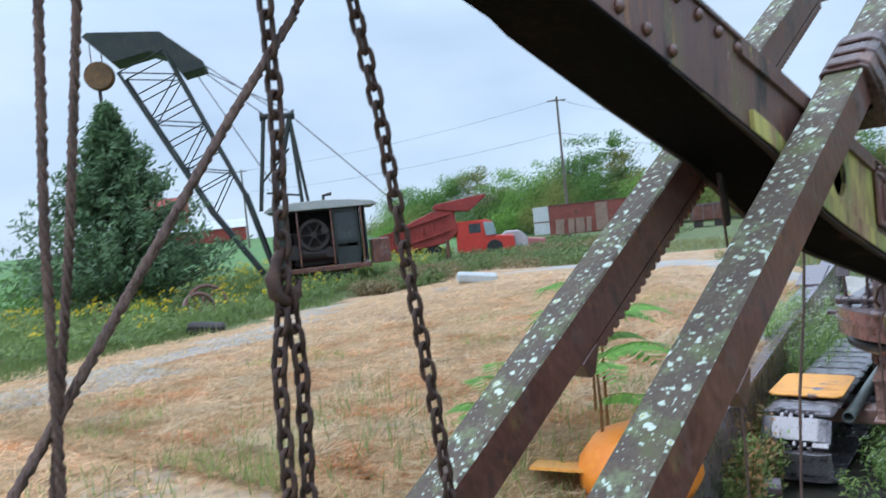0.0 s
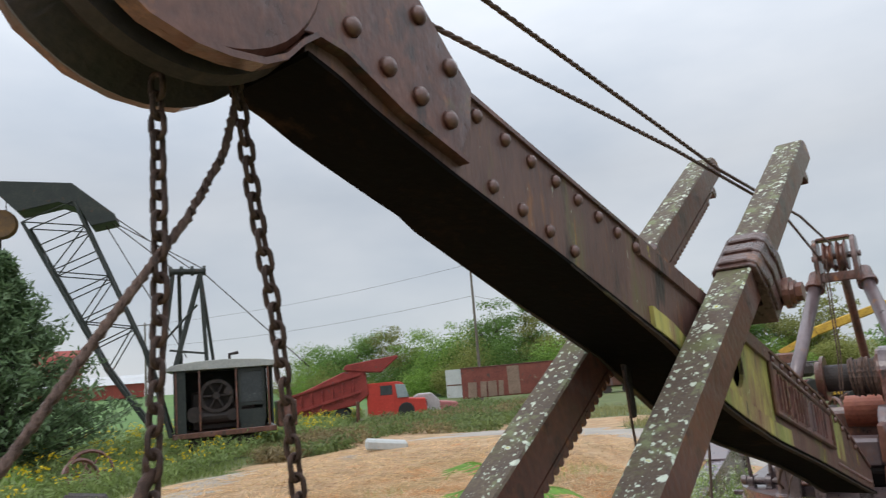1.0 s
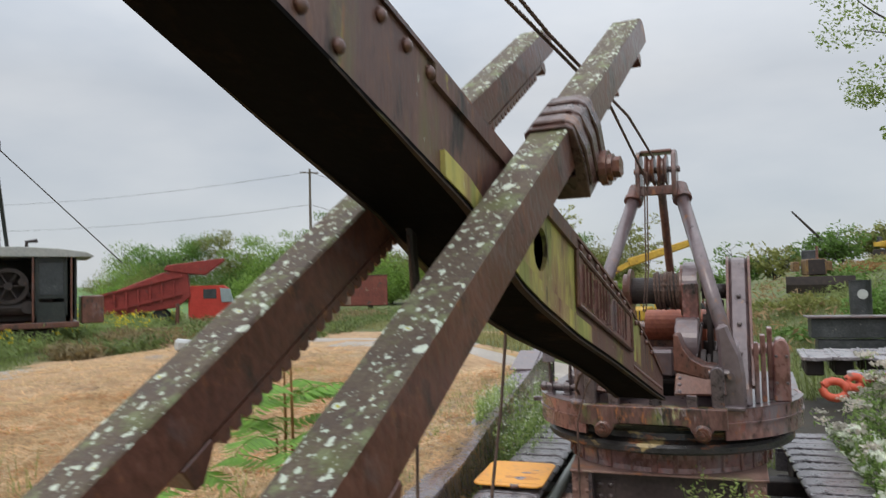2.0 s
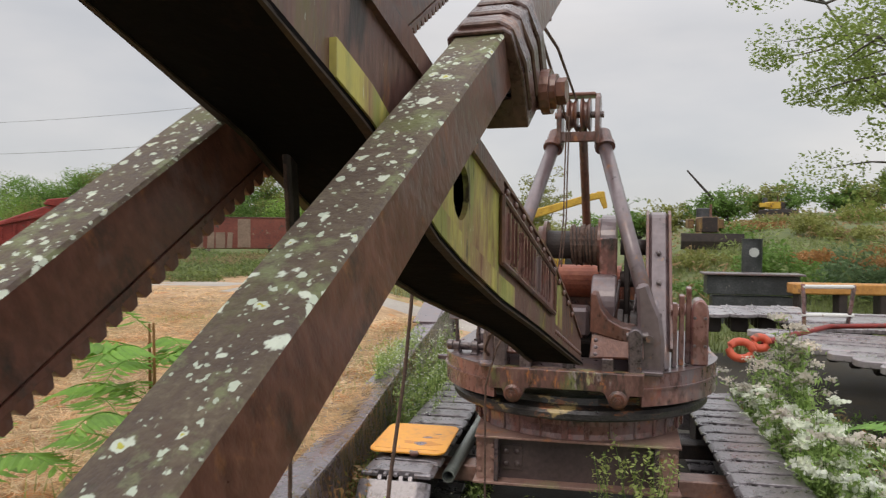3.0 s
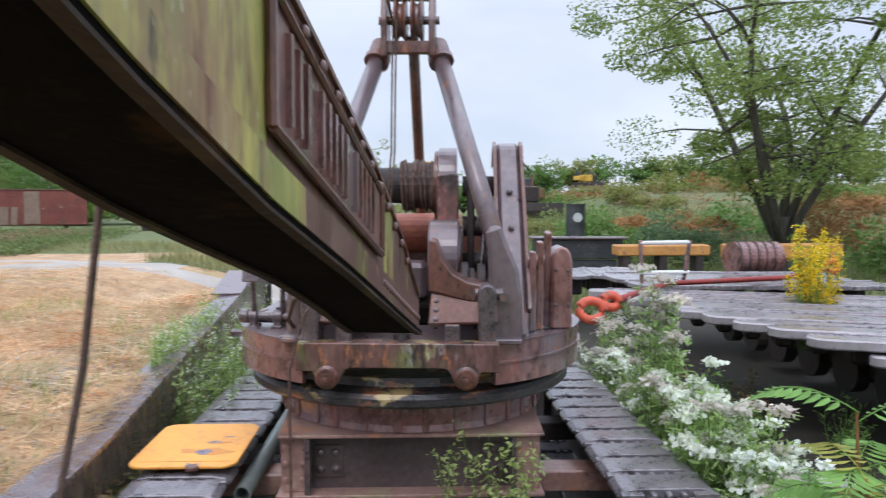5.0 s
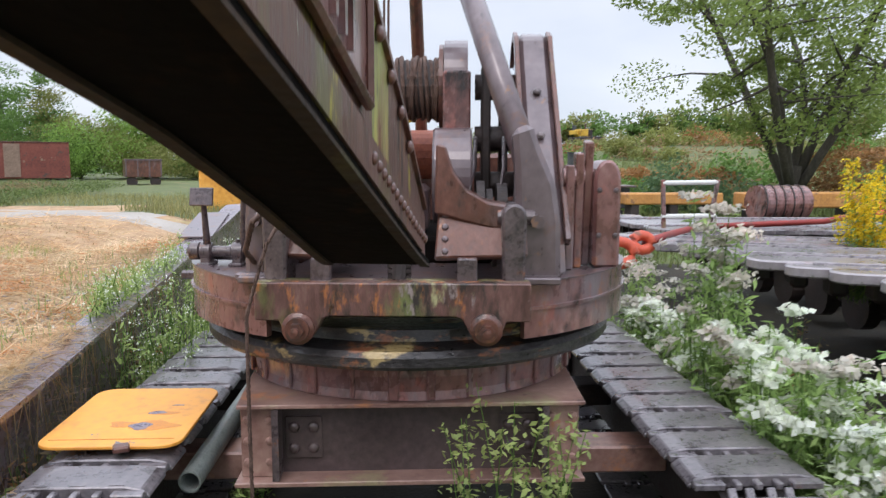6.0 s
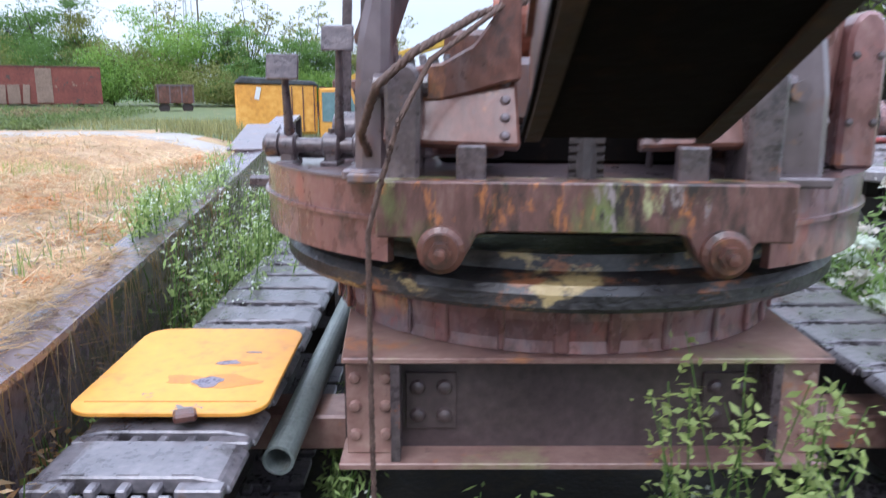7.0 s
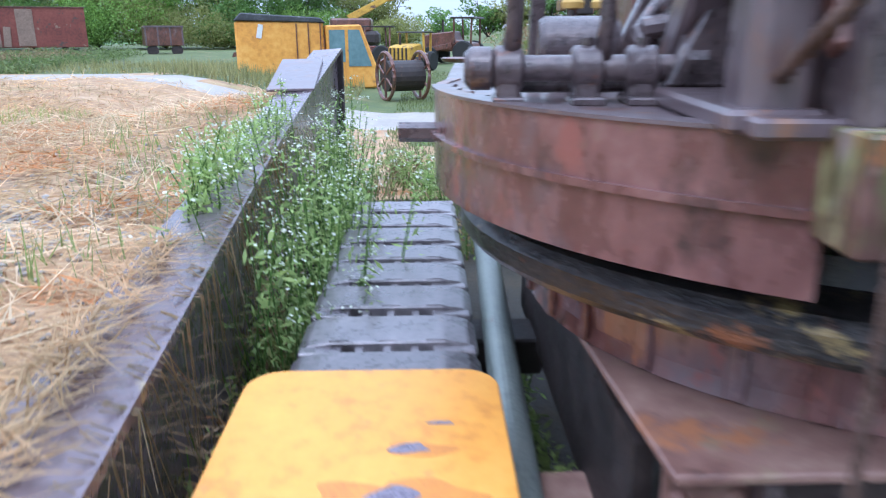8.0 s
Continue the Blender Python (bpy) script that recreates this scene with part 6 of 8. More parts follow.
prism(b, [(-8.0, 11.15), (-7.8, 11.3), (-5.15, 11.2), (-3.65, 9.95), (-3.6, 9.7), (-4.5, 9.5), (-4.9, 10.2), (-5.6, 10.45), (-7.0, 10.1)], 0.0, 1.2, "y", 0.02)
part("boom_head_box", b, CRANE_GREEN, cranebm, "plated boom head", at=CR)
b = bmesh.new()
lathe(b, [(0.04, -0.2), (0.52, -0.2), (0.56, -0.1), (0.45, 0.0), (0.56, 0.1), (0.52, 0.2), (0.04, 0.2)], 24, pose(-7.65, 0.6, 9.75, 90, 0, 0))
hb = part("hook_block", b, mat("yellow_rusty_block", [(0.1, (0.05, 0.028, 0.02)), (0.9, (0.26, 0.14, 0.045))], 3, (0.5, 0.8)), crane, "rusty yellow hook block", at=CR)
b = bmesh.new()
tube(b, [(-7.7, 0.6, 9.2), (-7.7, 0.6, 8.7), (-7.5, 0.6, 8.45), (-7.6, 0.6, 8.2), (-7.85, 0.6, 8.25)], 0.07, 6)
part("crane_hook", b, RUST_DARK, hb, at=CR)
for p, q in (((-7.9, 0.6, 11.0), (-7.9, 0.6, 9.9)), ((-7.5, 0.6, 11.0), (-7.5, 0.6, 9.9)), ((-4.0, 0.3, 9.85), (-1.6, 0.3, 7.75)), ((-3.8, 0.8, 9.8), (-0.5, 0.4, 7.75)), ((-5.2, 0.6, 11.1), (-1.0, 0.4, 7.8)), ((-0.4, 0.4, 7.5), (3.6, 1.5, 3.6)), ((-7.7, 0.6, 8.2), (-7.65, 0.6, 4.2)), ((-4.4, 0.6, 10.3), (-1.2, 0.6, 4.3))):
    b = bmesh.new()
    rod(b, p, q, 0.022, 5)
    part("crane_cable", b, RUST_DARK, crane, at=CR)

# ---- red dump truck ----
TR_RED = mat("weathered_red_paint", [(0.1, (0.12, 0.015, 0.012)), (0.5, (0.26, 0.03, 0.024)), (0.9, (0.36, 0.06, 0.045))], 1.5, (0.4, 0.65), 0.0, 0.1, spots=[((0.12, 0.06, 0.05), 2.0, 0.6, 0.06)])
TR_CAB = mat("bright_red_cab_paint", [(0.1, (0.4, 0.03, 0.02)), (0.9, (0.6, 0.06, 0.04))], 1.0, (0.3, 0.5), 0.0, 0.05)
TYRE = mat("black_tyre", [(0.1, (0.012, 0.012, 0.012)), (0.9, (0.035, 0.034, 0.032))], 6, (0.7, 0.95))
TEAL = mat("teal_tinted_glass", [(0.1, (0.1, 0.17, 0.18)), (0.9, (0.2, 0.3, 0.31))], 1.0, (0.08, 0.2))
GLASS = mat("pale_windscreen", [(0.1, (0.2, 0.25, 0.26)), (0.9, (0.38, 0.44, 0.45))], 1.0, (0.08, 0.2))
TM = pose(-26, 40, 0, 0, 0, 36)
truck = thing("dump_truck", TM @ pose(0, 0, 0.2), "old red dump truck with a flared canopy over its cab", "dump truck")
b = bmesh.new()
prism(b, [(-6.2, 0.75), (-6.1, 2.1), (-2.3, 3.6), (-1.0, 3.75), (-0.8, 2.0), (-1.6, 1.35)], 0, 2.6, "y", 0.05)
bedp = part("dump_body", b, TR_RED, truck, at=TM)
b = bmesh.new()
prism(b, [(-2.4, 3.7), (-2.2, 4.0), (1.2, 4.4), (1.3, 4.28), (0.1, 3.35), (-1.0, 3.45)], -0.1, 2.7, "y", 0.04)
part("canopy", b, TR_RED, bedp, "upswept red canopy plate", at=TM)
for k in range(7):
    b = bmesh.new()
    x = -5.9 + 0.68 * k
    z = 0.9 + 0.24 * (x + 6)
    box(b, (x, -0.06, z + 0.55), (0.14, 0.14, 1.15), None, 0.02)
    part("body_rib", b, TR_RED, bedp, at=TM)
for dz in (0.05, 1.15):
    b = bmesh.new()
    prism(b, [(-6.15, 0.95 + dz), (-6.15, 1.1 + dz), (-1.3, 2.25 + dz), (-1.3, 2.1 + dz)], -0.16, 0.0, "y", 0.01)
    part("body_rail", b, TR_RED, bedp, at=TM)
b = bmesh.new()
prism(b, [(-0.95, 0.55), (-0.95, 2.6), (-0.8, 2.68), (1.2, 2.68), (1.55, 2.5), (1.75, 1.55), (2.9, 1.45), (3.0, 0.5), (1.2, 0.45)], 0.15, 2.35, "y", 0.06)
cabt = part("cab", b, TR_CAB, truck, "bright red cab and bonnet", at=TM)
b = bmesh.new()
box(b, (0.35, 0.14, 2.15), (0.8, 0.03, 0.62), None, 0.02)
part("side_window", b, DARKGLASS, cabt, at=TM)
b = bmesh.new()
box(b, (0.35, 0.13, 1.2), (1.0, 0.03, 1.2), None, 0.01)
part("door", b, TR_CAB, cabt, at=TM)
for zz in (0.35, 0.62):
    b = bmesh.new()
    box(b, (0.35, -0.1, zz), (0.7, 0.4, 0.05), None, 0.01)
    part("step", b, RUST_DARK, cabt, at=TM)
b = bmesh.new()
prism(b, [(0.95, 2.52), (1.6, 2.44), (1.8, 1.6), (1.05, 1.6)], 0.08, 2.42, "y", 0.02)
part("windscreen", b, GLASS, cabt, at=TM)
for k in range(6):
    b = bmesh.new()
    box(b, (3.0, 1.2, 0.7 + 0.12 * k), (0.06, 1.3, 0.05))
    part("grille_bar", b, TR_RED, cabt, at=TM)
for yy in (0.35, 2.1):
    b = bmesh.new()
    rod(b, (2.96, yy, 0.75), (3.06, yy, 0.75), 0.13, 14)
    part("headlight", b, GLASS, cabt, at=TM)
for x, yy in ((1.6, 0.25), (1.6, 2.2), (-2.6, 0.25), (-2.6, 2.2), (-4.0, 0.25), (-4.0, 2.2)):
    b = bmesh.new()
    lathe(b, [(0.2, -0.16), (0.5, -0.16), (0.55, -0.1), (0.55, 0.1), (0.5, 0.16), (0.2, 0.16)], 22, TM.inverted() @ TM @ pose(x, yy, 0.72, 90, 0, 0))
    part("wheel", b, TYRE, truck, at=TM)
b = bmesh.new()
rod(b, (-1.6, -0.3, 0.2), (-1.55, -0.3, 1.6), 0.12, 10)
part("prop_post", b, RUST, truck, at=TM)

# pale pickup car beside it
PINK = mat("faded_pink_white_car_paint", [(0.1, (0.35, 0.3, 0.3)), (0.9, (0.55, 0.5, 0.5))], 1.0, (0.25, 0.45))
PK2 = mat("faded_red_bonnet", [(0.1, (0.35, 0.1, 0.1)), (0.9, (0.5, 0.2, 0.2))], 1.0, (0.25, 0.45))
car = thing("pickup_car", TM @ pose(3.3, 1.0, 0.1), "faded white car with a pinkish bonnet, parked in weeds", "car")
b = bmesh.new()
prism(b, [(-1.4, 0.35), (-1.4, 1.2), (-0.8, 1.62), (0.1, 1.62), (0.6, 1.1), (0.65, 0.35)], 0, 1.7, "y", 0.06)
part("car_body", b, PINK, car)
b = bmesh.new()
prism(b, [(0.6, 0.35), (0.6, 1.05), (1.8, 0.88), (1.9, 0.4)], 0, 1.7, "y", 0.06)
part("bonnet", b, PK2, car)
b = bmesh.new()
prism(b, [(0.12, 1.55), (0.2, 1.55), (0.62, 1.1), (0.5, 1.1)], 0.1, 1.6, "y")
part("windscreen", b, DARKGLASS, car)
for x in (-0.8, 1.2):
    b = bmesh.new()
    lathe(b, [(0.1, -0.1), (0.33, -0.1), (0.33, 0.1), (0.1, 0.1)], 18, pose(x, 0.1, 0.33, 90, 0, 0))
    part("wheel", b, TYRE, car)

# ---- rusted box trailer and small van ----
BOXRED = mat("rusted_red_trailer_side", [(0.1, (0.08, 0.025, 0.02)), (0.5, (0.2, 0.055, 0.04)), (0.9, (0.28, 0.1, 0.07))], 0.9, (0.5, 0.8), 0.1, 0.15, spots=[((0.3, 0.24, 0.16), 0.8, 0.62, 0.05), ((0.09, 0.06, 0.05), 1.5, 0.58, 0.06)])
PALE = mat("pale_grey_door", [(0.1, (0.38, 0.4, 0.39)), (0.9, (0.55, 0.57, 0.56))], 1.0, (0.4, 0.7), spots=[((0.25, 0.16, 0.1), 1.6, 0.62, 0.06)])
BOARD = mat("weathered_brown_board", [(0.1, (0.14, 0.085, 0.06)), (0.9, (0.34, 0.24, 0.18))], 1.5, (0.6, 0.9))
BX = pose(-23, 54, 0, 0, 0, 25.8)
van = thing("box_trailer", BX @ pose(0, 0, 0.4), "long rusted red box trailer with pale end doors", "trailer")
b = bmesh.new()
box(b, (-0.45, 1.3, 2.0), (7.6, 2.6, 2.4), None, 0.04)
part("trailer_body", b, BOXRED, van, at=BX)
b = bmesh.new()
prism(b, [(-4.24, 0.0), (-5.6, 1.2), (-5.6, 1.3), (-4.24, 0.1)], 0.95, 3.2, "z")
part("end_door", b, PALE, van, "pale grey end door standing open", at=BX)
b = bmesh.new()
prism(b, [(-5.5, 1.1), (-5.54, 1.14), (-4.3, 0.04), (-4.28, 0.0)], 1.9, 2.0, "z")
part("door_bar", b, RUST, van, at=BX)
b = bmesh.new()
box(b, (-0.05, -0.02, 2.0), (0.95, 0.05, 2.2), None, 0.01)
part("side_door", b, BOARD, van, "weathered grey-brown side door", at=BX)
for k, (x, w) in enumerate(((-3.4, 0.7), (-2.5, 0.5), (-1.8, 0.7), (-1.1, 0.4))):
    b = bmesh.new()
    box(b, (x, -0.06, 1.45), (w, 0.04, 1.2), pose(0, 0, 0, 0, random.uniform(-6, 6), 0), 0.01)
    part("leaning_board", b, BOARD, van, "weathered board patch", at=BX)
b = bmesh.new()
box(b, (-0.45, 1.3, 3.22), (7.7, 2.7, 0.06), None, 0.01)
part("roof_edge", b, RUST, van, at=BX)
for x in (-3.2, 2.0):
    b = bmesh.new()
    box(b, (x, 1.3, 0.5), (0.4, 2.2, 0.7))
    part("trailer_leg", b, RUST_DARK, van, at=BX)
wag = thing("small_wagon", BX @ pose(8.2, 1.5, 0.2), "small dark rusty wagon body before the hedgerow", "wagon")
b = bmesh.new()
box(b, (0, 1.0, 1.25), (2.5, 1.8, 1.3), None, 0.04)
part("wagon_body", b, RUST, wag)
b = bmesh.new()
for x in (-1.2, -0.4, 0.4, 1.2):
    box(b, (x, 0.08, 1.25), (0.1, 0.06, 1.3))
box(b, (0, 0.06, 1.88), (2.6, 0.08, 0.12))
part("wagon_frame", b, RUST_WET, wag)
for x in (-0.8, 0.8):
    b = bmesh.new()
    rod(b, (x, 0.2, 0.3), (x, 0.4, 0.3), 0.38, 16)
    part("wheel", b, RUST_DARK, wag)

# ---- barns on the pasture ----
BARN = mat("red_barn_boards", [(0.1, (0.2, 0.03, 0.025)), (0.9, (0.34, 0.07, 0.05))], 0.3, (0.6, 0.9), stretch=(8, 8, 1))
BARN_ROOF = mat("pale_barn_roof", [(0.1, (0.45, 0.46, 0.47)), (0.9, (0.6, 0.6, 0.6))], 0.2, (0.4, 0.7))
for x, y, w, h, roofed in ((-122, 76, 9, 6.0, False), (-114, 78, 16, 2.6, True)):
    z = ground_z(x, y)
    m = pose(x, y, z, 0, 0, 58)
    barn = thing("barn", m, "distant red barn with pale roof on the pasture", "barn", "barns")
    b = bmesh.new()
    box(b, (0, 0, h * 0.4), (w, 8, h * 0.9))
    part("barn_wall", b, BARN, barn)
    b = bmesh.new()
    prism(b, [(-4.3, h * 0.84), (-2.6, h * 1.25), (0, h * 1.45), (2.6, h * 1.25), (4.3, h * 0.84)], -w / 2 - 0.3, w / 2 + 0.3, "x")
    part("barn_roof", b, BARN_ROOF if roofed else BARN, barn)

# ---- poles, wires, radio mast ----
POLEW = mat("weathered_pole_wood", [(0.1, (0.09, 0.075, 0.06)), (0.9, (0.2, 0.17, 0.14))], 4, (0.8, 1.0), stretch=(1, 1, 0.2))
poles = []
for x, y, h in ((-29.3, 60, 13.1), (-84, 66, 13.5), (-28.3, 104, 13.5)):
    m = pose(x, y, ground_z(x, y))
    p = thing("utility_pole", m, "grey wooden utility pole with a crossarm", "utility pole", "utility poles")
    hh = h - m.translation.z
    b = bmesh.new()
    rod(b, (0, 0, -0.3), (0, 0, hh), 0.15, 10, 0.1)
    part("pole", b, POLEW, p)
    b = bmesh.new()
    box(b, (0, -0.1, hh - 0.35), (1.7, 0.1, 0.12), pose(0, 0, 0, 0, 0, 40))
    part("crossarm", b, POLEW, p)
    poles.append(Vector((x, y, h - 0.25)))
for a, c, dz in ((1, 0, 0), (0, 2, 0), (1, 0, -3.0), (0, 2, -3.0)):
    b = bmesh.new()
    tube(b, curve3(poles[a] + Vector((0, 0, dz)), poles[c] + Vector((0, 0, dz)), 0.8, 16), 0.016, 4)
    lone("overhead_wire", b, RUST_DARK, "thin dark overhead wire between poles", "wire", group="overhead wires")
mast = thing("radio_mast", pose(-31.6, 110, 2.5), "distant grey lattice radio mast with antennas", "radio mast")
b = bmesh.new()
for k in range(3):
    a = k * 2.094
    rod(b, (0.8 * math.cos(a), 0.8 * math.sin(a), 0), (0.45 * math.cos(a), 0.45 * math.sin(a), 17.5), 0.09, 5)
for k in range(26):
    a, c = (k % 3) * 2.094, ((k + 1) % 3) * 2.094
    rod(b, (0.7 * math.cos(a), 0.7 * math.sin(a), k * 0.67), (0.65 * math.cos(c), 0.65 * math.sin(c), k * 0.67 + 0.67), 0.05, 4)
part("mast_frame", b, BARN_ROOF, mast)
for k in range(6):
    b = bmesh.new()
    a = k * 1.047
    box(b, (1.0 * math.cos(a), 1.0 * math.sin(a), 16.6), (0.25, 0.25, 1.7), None, 0.05)
    part("antenna", b, BARN_ROOF, mast)

# ---- yard to the right: big crawler shoes, scrap and machines ----
PAD = mat("wet_grey_cast_shoe", [(0.1, (0.13, 0.115, 0.122)), (0.5, (0.25, 0.225, 0.235)), (0.9, (0.37, 0.33, 0.335))], 2.2, (0.2, 0.4), 0.2, 0.07, vary=0.2, spots=[((0.2, 0.1, 0.08), 2.5, 0.62, 0.1), ((0.05, 0.045, 0.045), 4.0, 0.62, 0.06)], wet=0.6)


def big_shoe(x, y, z, rz, tilt, length=3.6, depth=1.1):
    """A wide cast crawler shoe with a scalloped front edge and lugs below."""
    ob = thing("crawler_shoe", pose(x, y, z, tilt, 0, rz), "wide wet grey cast crawler shoe lying in a row", "crawler shoe", "row of crawler shoes")
    b = bmesh.new()
    d = depth / 2
    edge = []
    n = max(3, int(length / 0.42))
    for k in range(n):
        x0 = length * k / n
        s_ = length / n
        edge += [(x0 + 0.02, -d + 0.05), (x0 + s_ * 0.25, -d - 0.05), (x0 + s_ * 0.7, -d - 0.06), (x0 + s_ * 0.97, -d + 0.04)]
    prism(b, [(0.0, d * 0.7), (-0.05, 0.0), (0.0, -d * 0.7)] + edge + [(length, d), (0.06, d)], -0.04, 0.03, "z", 0.012)
    part("shoe_plate", b, PAD, ob)
    b = bmesh.new()
    box(b, (length / 2, d * 0.45, 0.036), (length * 0.98, 0.035, 0.03), None, 0.008)
    part("shoe_bar", b, PAD, ob)
    for xx in (0.25, 0.55, 0.85):
        b = bmesh.new()
        box(b, (xx * length, 0, -0.19), (0.16, depth * 0.7, 0.3), None, 0.03)
        part("shoe_lug", b, RUST_DARK, ob)
    return ob




def belt_shoe(x, y, z, rz, tilt, length=3.6, depth=0.41):
    """One link of an old wide crawler belt: a long plate with a rounded, turned-down end."""
    ob = thing("belt_shoe", pose(x, y, z, tilt, 0, rz), "long wet mauve-grey crawler plate with a rounded end", "crawler shoe", "belt of crawler plates")
    b = bmesh.new()
    d = depth / 2
    end = [(0.16 - 0.16 * math.sin(t), d * math.cos(t) * 0.97) for t in [math.pi * k / 8 for k in range(9)]]
    prism(b, end + [(length, -d * 0.97), (length, d * 0.97)], -0.06, 0.03, "z", 0.014)
    part("shoe_plate", b, PAD, ob)
    b = bmesh.new()
    box(b, (length / 2 + 0.1, d * 0.72, 0.034), (length * 0.92, 0.03, 0.02), None, 0.006)
    part("shoe_bar", b, PAD, ob)
    for xx in (0.3, 0.85):
        b = bmesh.new()
        box(b, (xx * length, 0, -0.19), (0.16, depth * 0.7, 0.26), None, 0.03)
        part("shoe_lug", b, RUST_DARK, ob)
    return ob


random.seed(77)
for k in range(-4, 5):
    belt_shoe(5.70 + 0.135 * k, 10.5 - 0.42 * k, 1.12 + random.uniform(-0.012, 0.012), -17 + random.uniform(-1, 1), random.uniform(-3, 3))
for k in range(4):
    belt_shoe(6.55 + 0.1 * k, 8.42 - 0.42 * k, 1.02 - 0.05 * k, -15 + random.uniform(-1, 1), -6 - 2 * k)
big_shoe(5.95, 14.25, 1.12, -3, 1)
big_shoe(6.0, 13.1, 1.12, -3, -2)
frame_t = thing("track_frame_stack", pose(7.6, 10.6, 0.1), "dark rusted crawler frame and rollers under the row of shoes", "crawler frame")
for x in (0.0, 1.2):
    b = bmesh.new()
    box(b, (x + 0.2, 0.6, 0.5), (0.16, 4.6, 0.36), None, 0.03)
    part("side_beam", b, RUST_DARK, frame_t)
for k in range(7):
    b = bmesh.new()
    lathe(b, [(0.04, -0.6), (0.24, -0.6), (0.24, -0.45), (0.15, -0.42), (0.15, 0.42), (0.24, 0.45), (0.24, 0.6), (0.04, 0.6)], 18, pose(0.6, -1.6 + 0.75 * k, 0.36, 0, 90, 0))
    part("track_roller", b, RUST_DARK, frame_t)
# second crawler belt further back
for k in range(4):
    big_shoe(5.2 + 0.5 * k, 15.2 + 0.1 * k, 1.0, 86, 0, 1.6, 0.45)
blk = thing("black_steel_box", pose(7.2, 22.0, -0.1), "black-painted steel box beam with a flange on top", "steel beam")
BLACKP = mat("worn_black_paint", [(0.1, (0.015, 0.016, 0.018)), (0.5, (0.04, 0.043, 0.047)), (0.9, (0.1, 0.105, 0.11))], 2.5, (0.35, 0.6), 0.0, 0.2, spots=[((0.16, 0.15, 0.14), 4.0, 0.63, 0.05)])
b = bmesh.new()
box(b, (0, 0, 1.2), (2.3, 0.6, 0.5), None, 0.02)
box(b, (0, 0, 0.45), (2.0, 0.5, 0.9), None, 0.02)
part("beam_body", b, BLACKP, blk)
b = bmesh.new()
box(b, (0, -0.05, 1.49), (2.5, 0.8, 0.05), None, 0.01)
part("beam_flange", b, RUST_WET, blk)
b = bmesh.new()
rod(b, (8.1, 26.3, 0.3), (8.1, 26.3, 2.28), 0.31, 24)
for zz in (1.0, 1.65, 2.26):
    rod(b, (8.1, 26.3, zz - 0.02), (8.1, 26.3, zz + 0.02), 0.325, 24)
drm = lone("barrel", b, BLACKP, "black steel barrel standing upright behind the beam", "barrel")
b = bmesh.new()
rod(b, (8.1, 25.985, 1.85), (8.1, 25.97, 1.85), 0.15, 18)
part("pale_label", b, PALE, drm, "round pale label", at=Matrix())
# white-railed bench frame
bench = thing("rail_frame", pose(6.4, 12.9, 1.14), "small rusty frame with white pipe rails on the shoes", "rail frame")
for x in (-0.32, 0.32):
    b = bmesh.new()
    box(b, (x, 0, 0.31), (0.05, 0.05, 0.62), pose(0, 0, 0, 0, 8 if x > 0 else -3, 0), 0.006)
    part("rail_post", b, RUST_RED, bench)
WHITEP = mat("white_pipe_paint", [(0.1, (0.55, 0.55, 0.52)), (0.9, (0.75, 0.75, 0.72))], 5, (0.35, 0.6), spots=[((0.3, 0.2, 0.12), 6, 0.64, 0.05)])
for z in (0.16, 0.58):
    b = bmesh.new()
    rod(b, (-0.34, 0, z), (0.36, 0, z + 0.01), 0.03, 10)
    part("white_rail", b, WHITEP, bench)
# red tow rod with hook, coil drum
RODRED = mat("orange_red_paint", [(0.1, (0.45, 0.06, 0.03)), (0.9, (0.7, 0.13, 0.06))], 3, (0.4, 0.6), spots=[((0.2, 0.08, 0.05), 5, 0.6, 0.06)])
tow = thing("tow_rod", pose(4.62, 9.67, 1.27), "orange-red tow rod with hooked eyes lying over the shoes", "tow rod")
b = bmesh.new()
tube(b, [(0.25, 0.2, 0.03), (0.8, 1.2, 0.0), (1.6, 2.5, -0.04), (3.3, 2.8, 0.0), (4.0, 3.0, 0.1)], 0.035, 10)
part("rod", b, TR_RED, tow, "faded dark red bar", smooth=True)
for c, s_ in (((-0.02, 0.02, -0.03), 0.75), ((0.2, 0.14, 0.04), 0.5), ((4.1, 3.05, 0.14), 0.6)):
    b = bmesh.new()
    tube(b, [(c[0] + 0.16 * s_ * math.cos(t), c[1] + 0.1 * s_ * math.sin(t) * 0.4, c[2] + 0.12 * s_ * math.sin(t)) for t in [k * math.pi / 6 for k in range(12)]], 0.045, 8, True)
    part("rod_eye", b, RODRED, tow, "bright orange-red eye", smooth=True)
tank = thing("rusty_drum", pose(8.85, 15.4, 1.02, 0, 0, 12) @ Matrix.Scale(0.7, 4), "rusty pink-brown ribbed drum lying on its side", "drum")
b = bmesh.new()
rod(b, (-0.62, 0, 0.45), (0.62, 0, 0.45), 0.4, 28)
part("drum_shell", b, RUST_RED, tank)
for k in range(5):
    b = bmesh.new()
    m = pose(-0.5 + 0.24 * k, 0, 0.45, 0, 90, 0)
    tube(b, [m @ Vector((0.41 * math.cos(t * 0.314), 0.41 * math.sin(t * 0.314), 0.12 * math.sin(t * 0.314))) for t in range(20)], 0.018, 5, True)
    part("drum_hoop", b, RUST_DARK, tank)
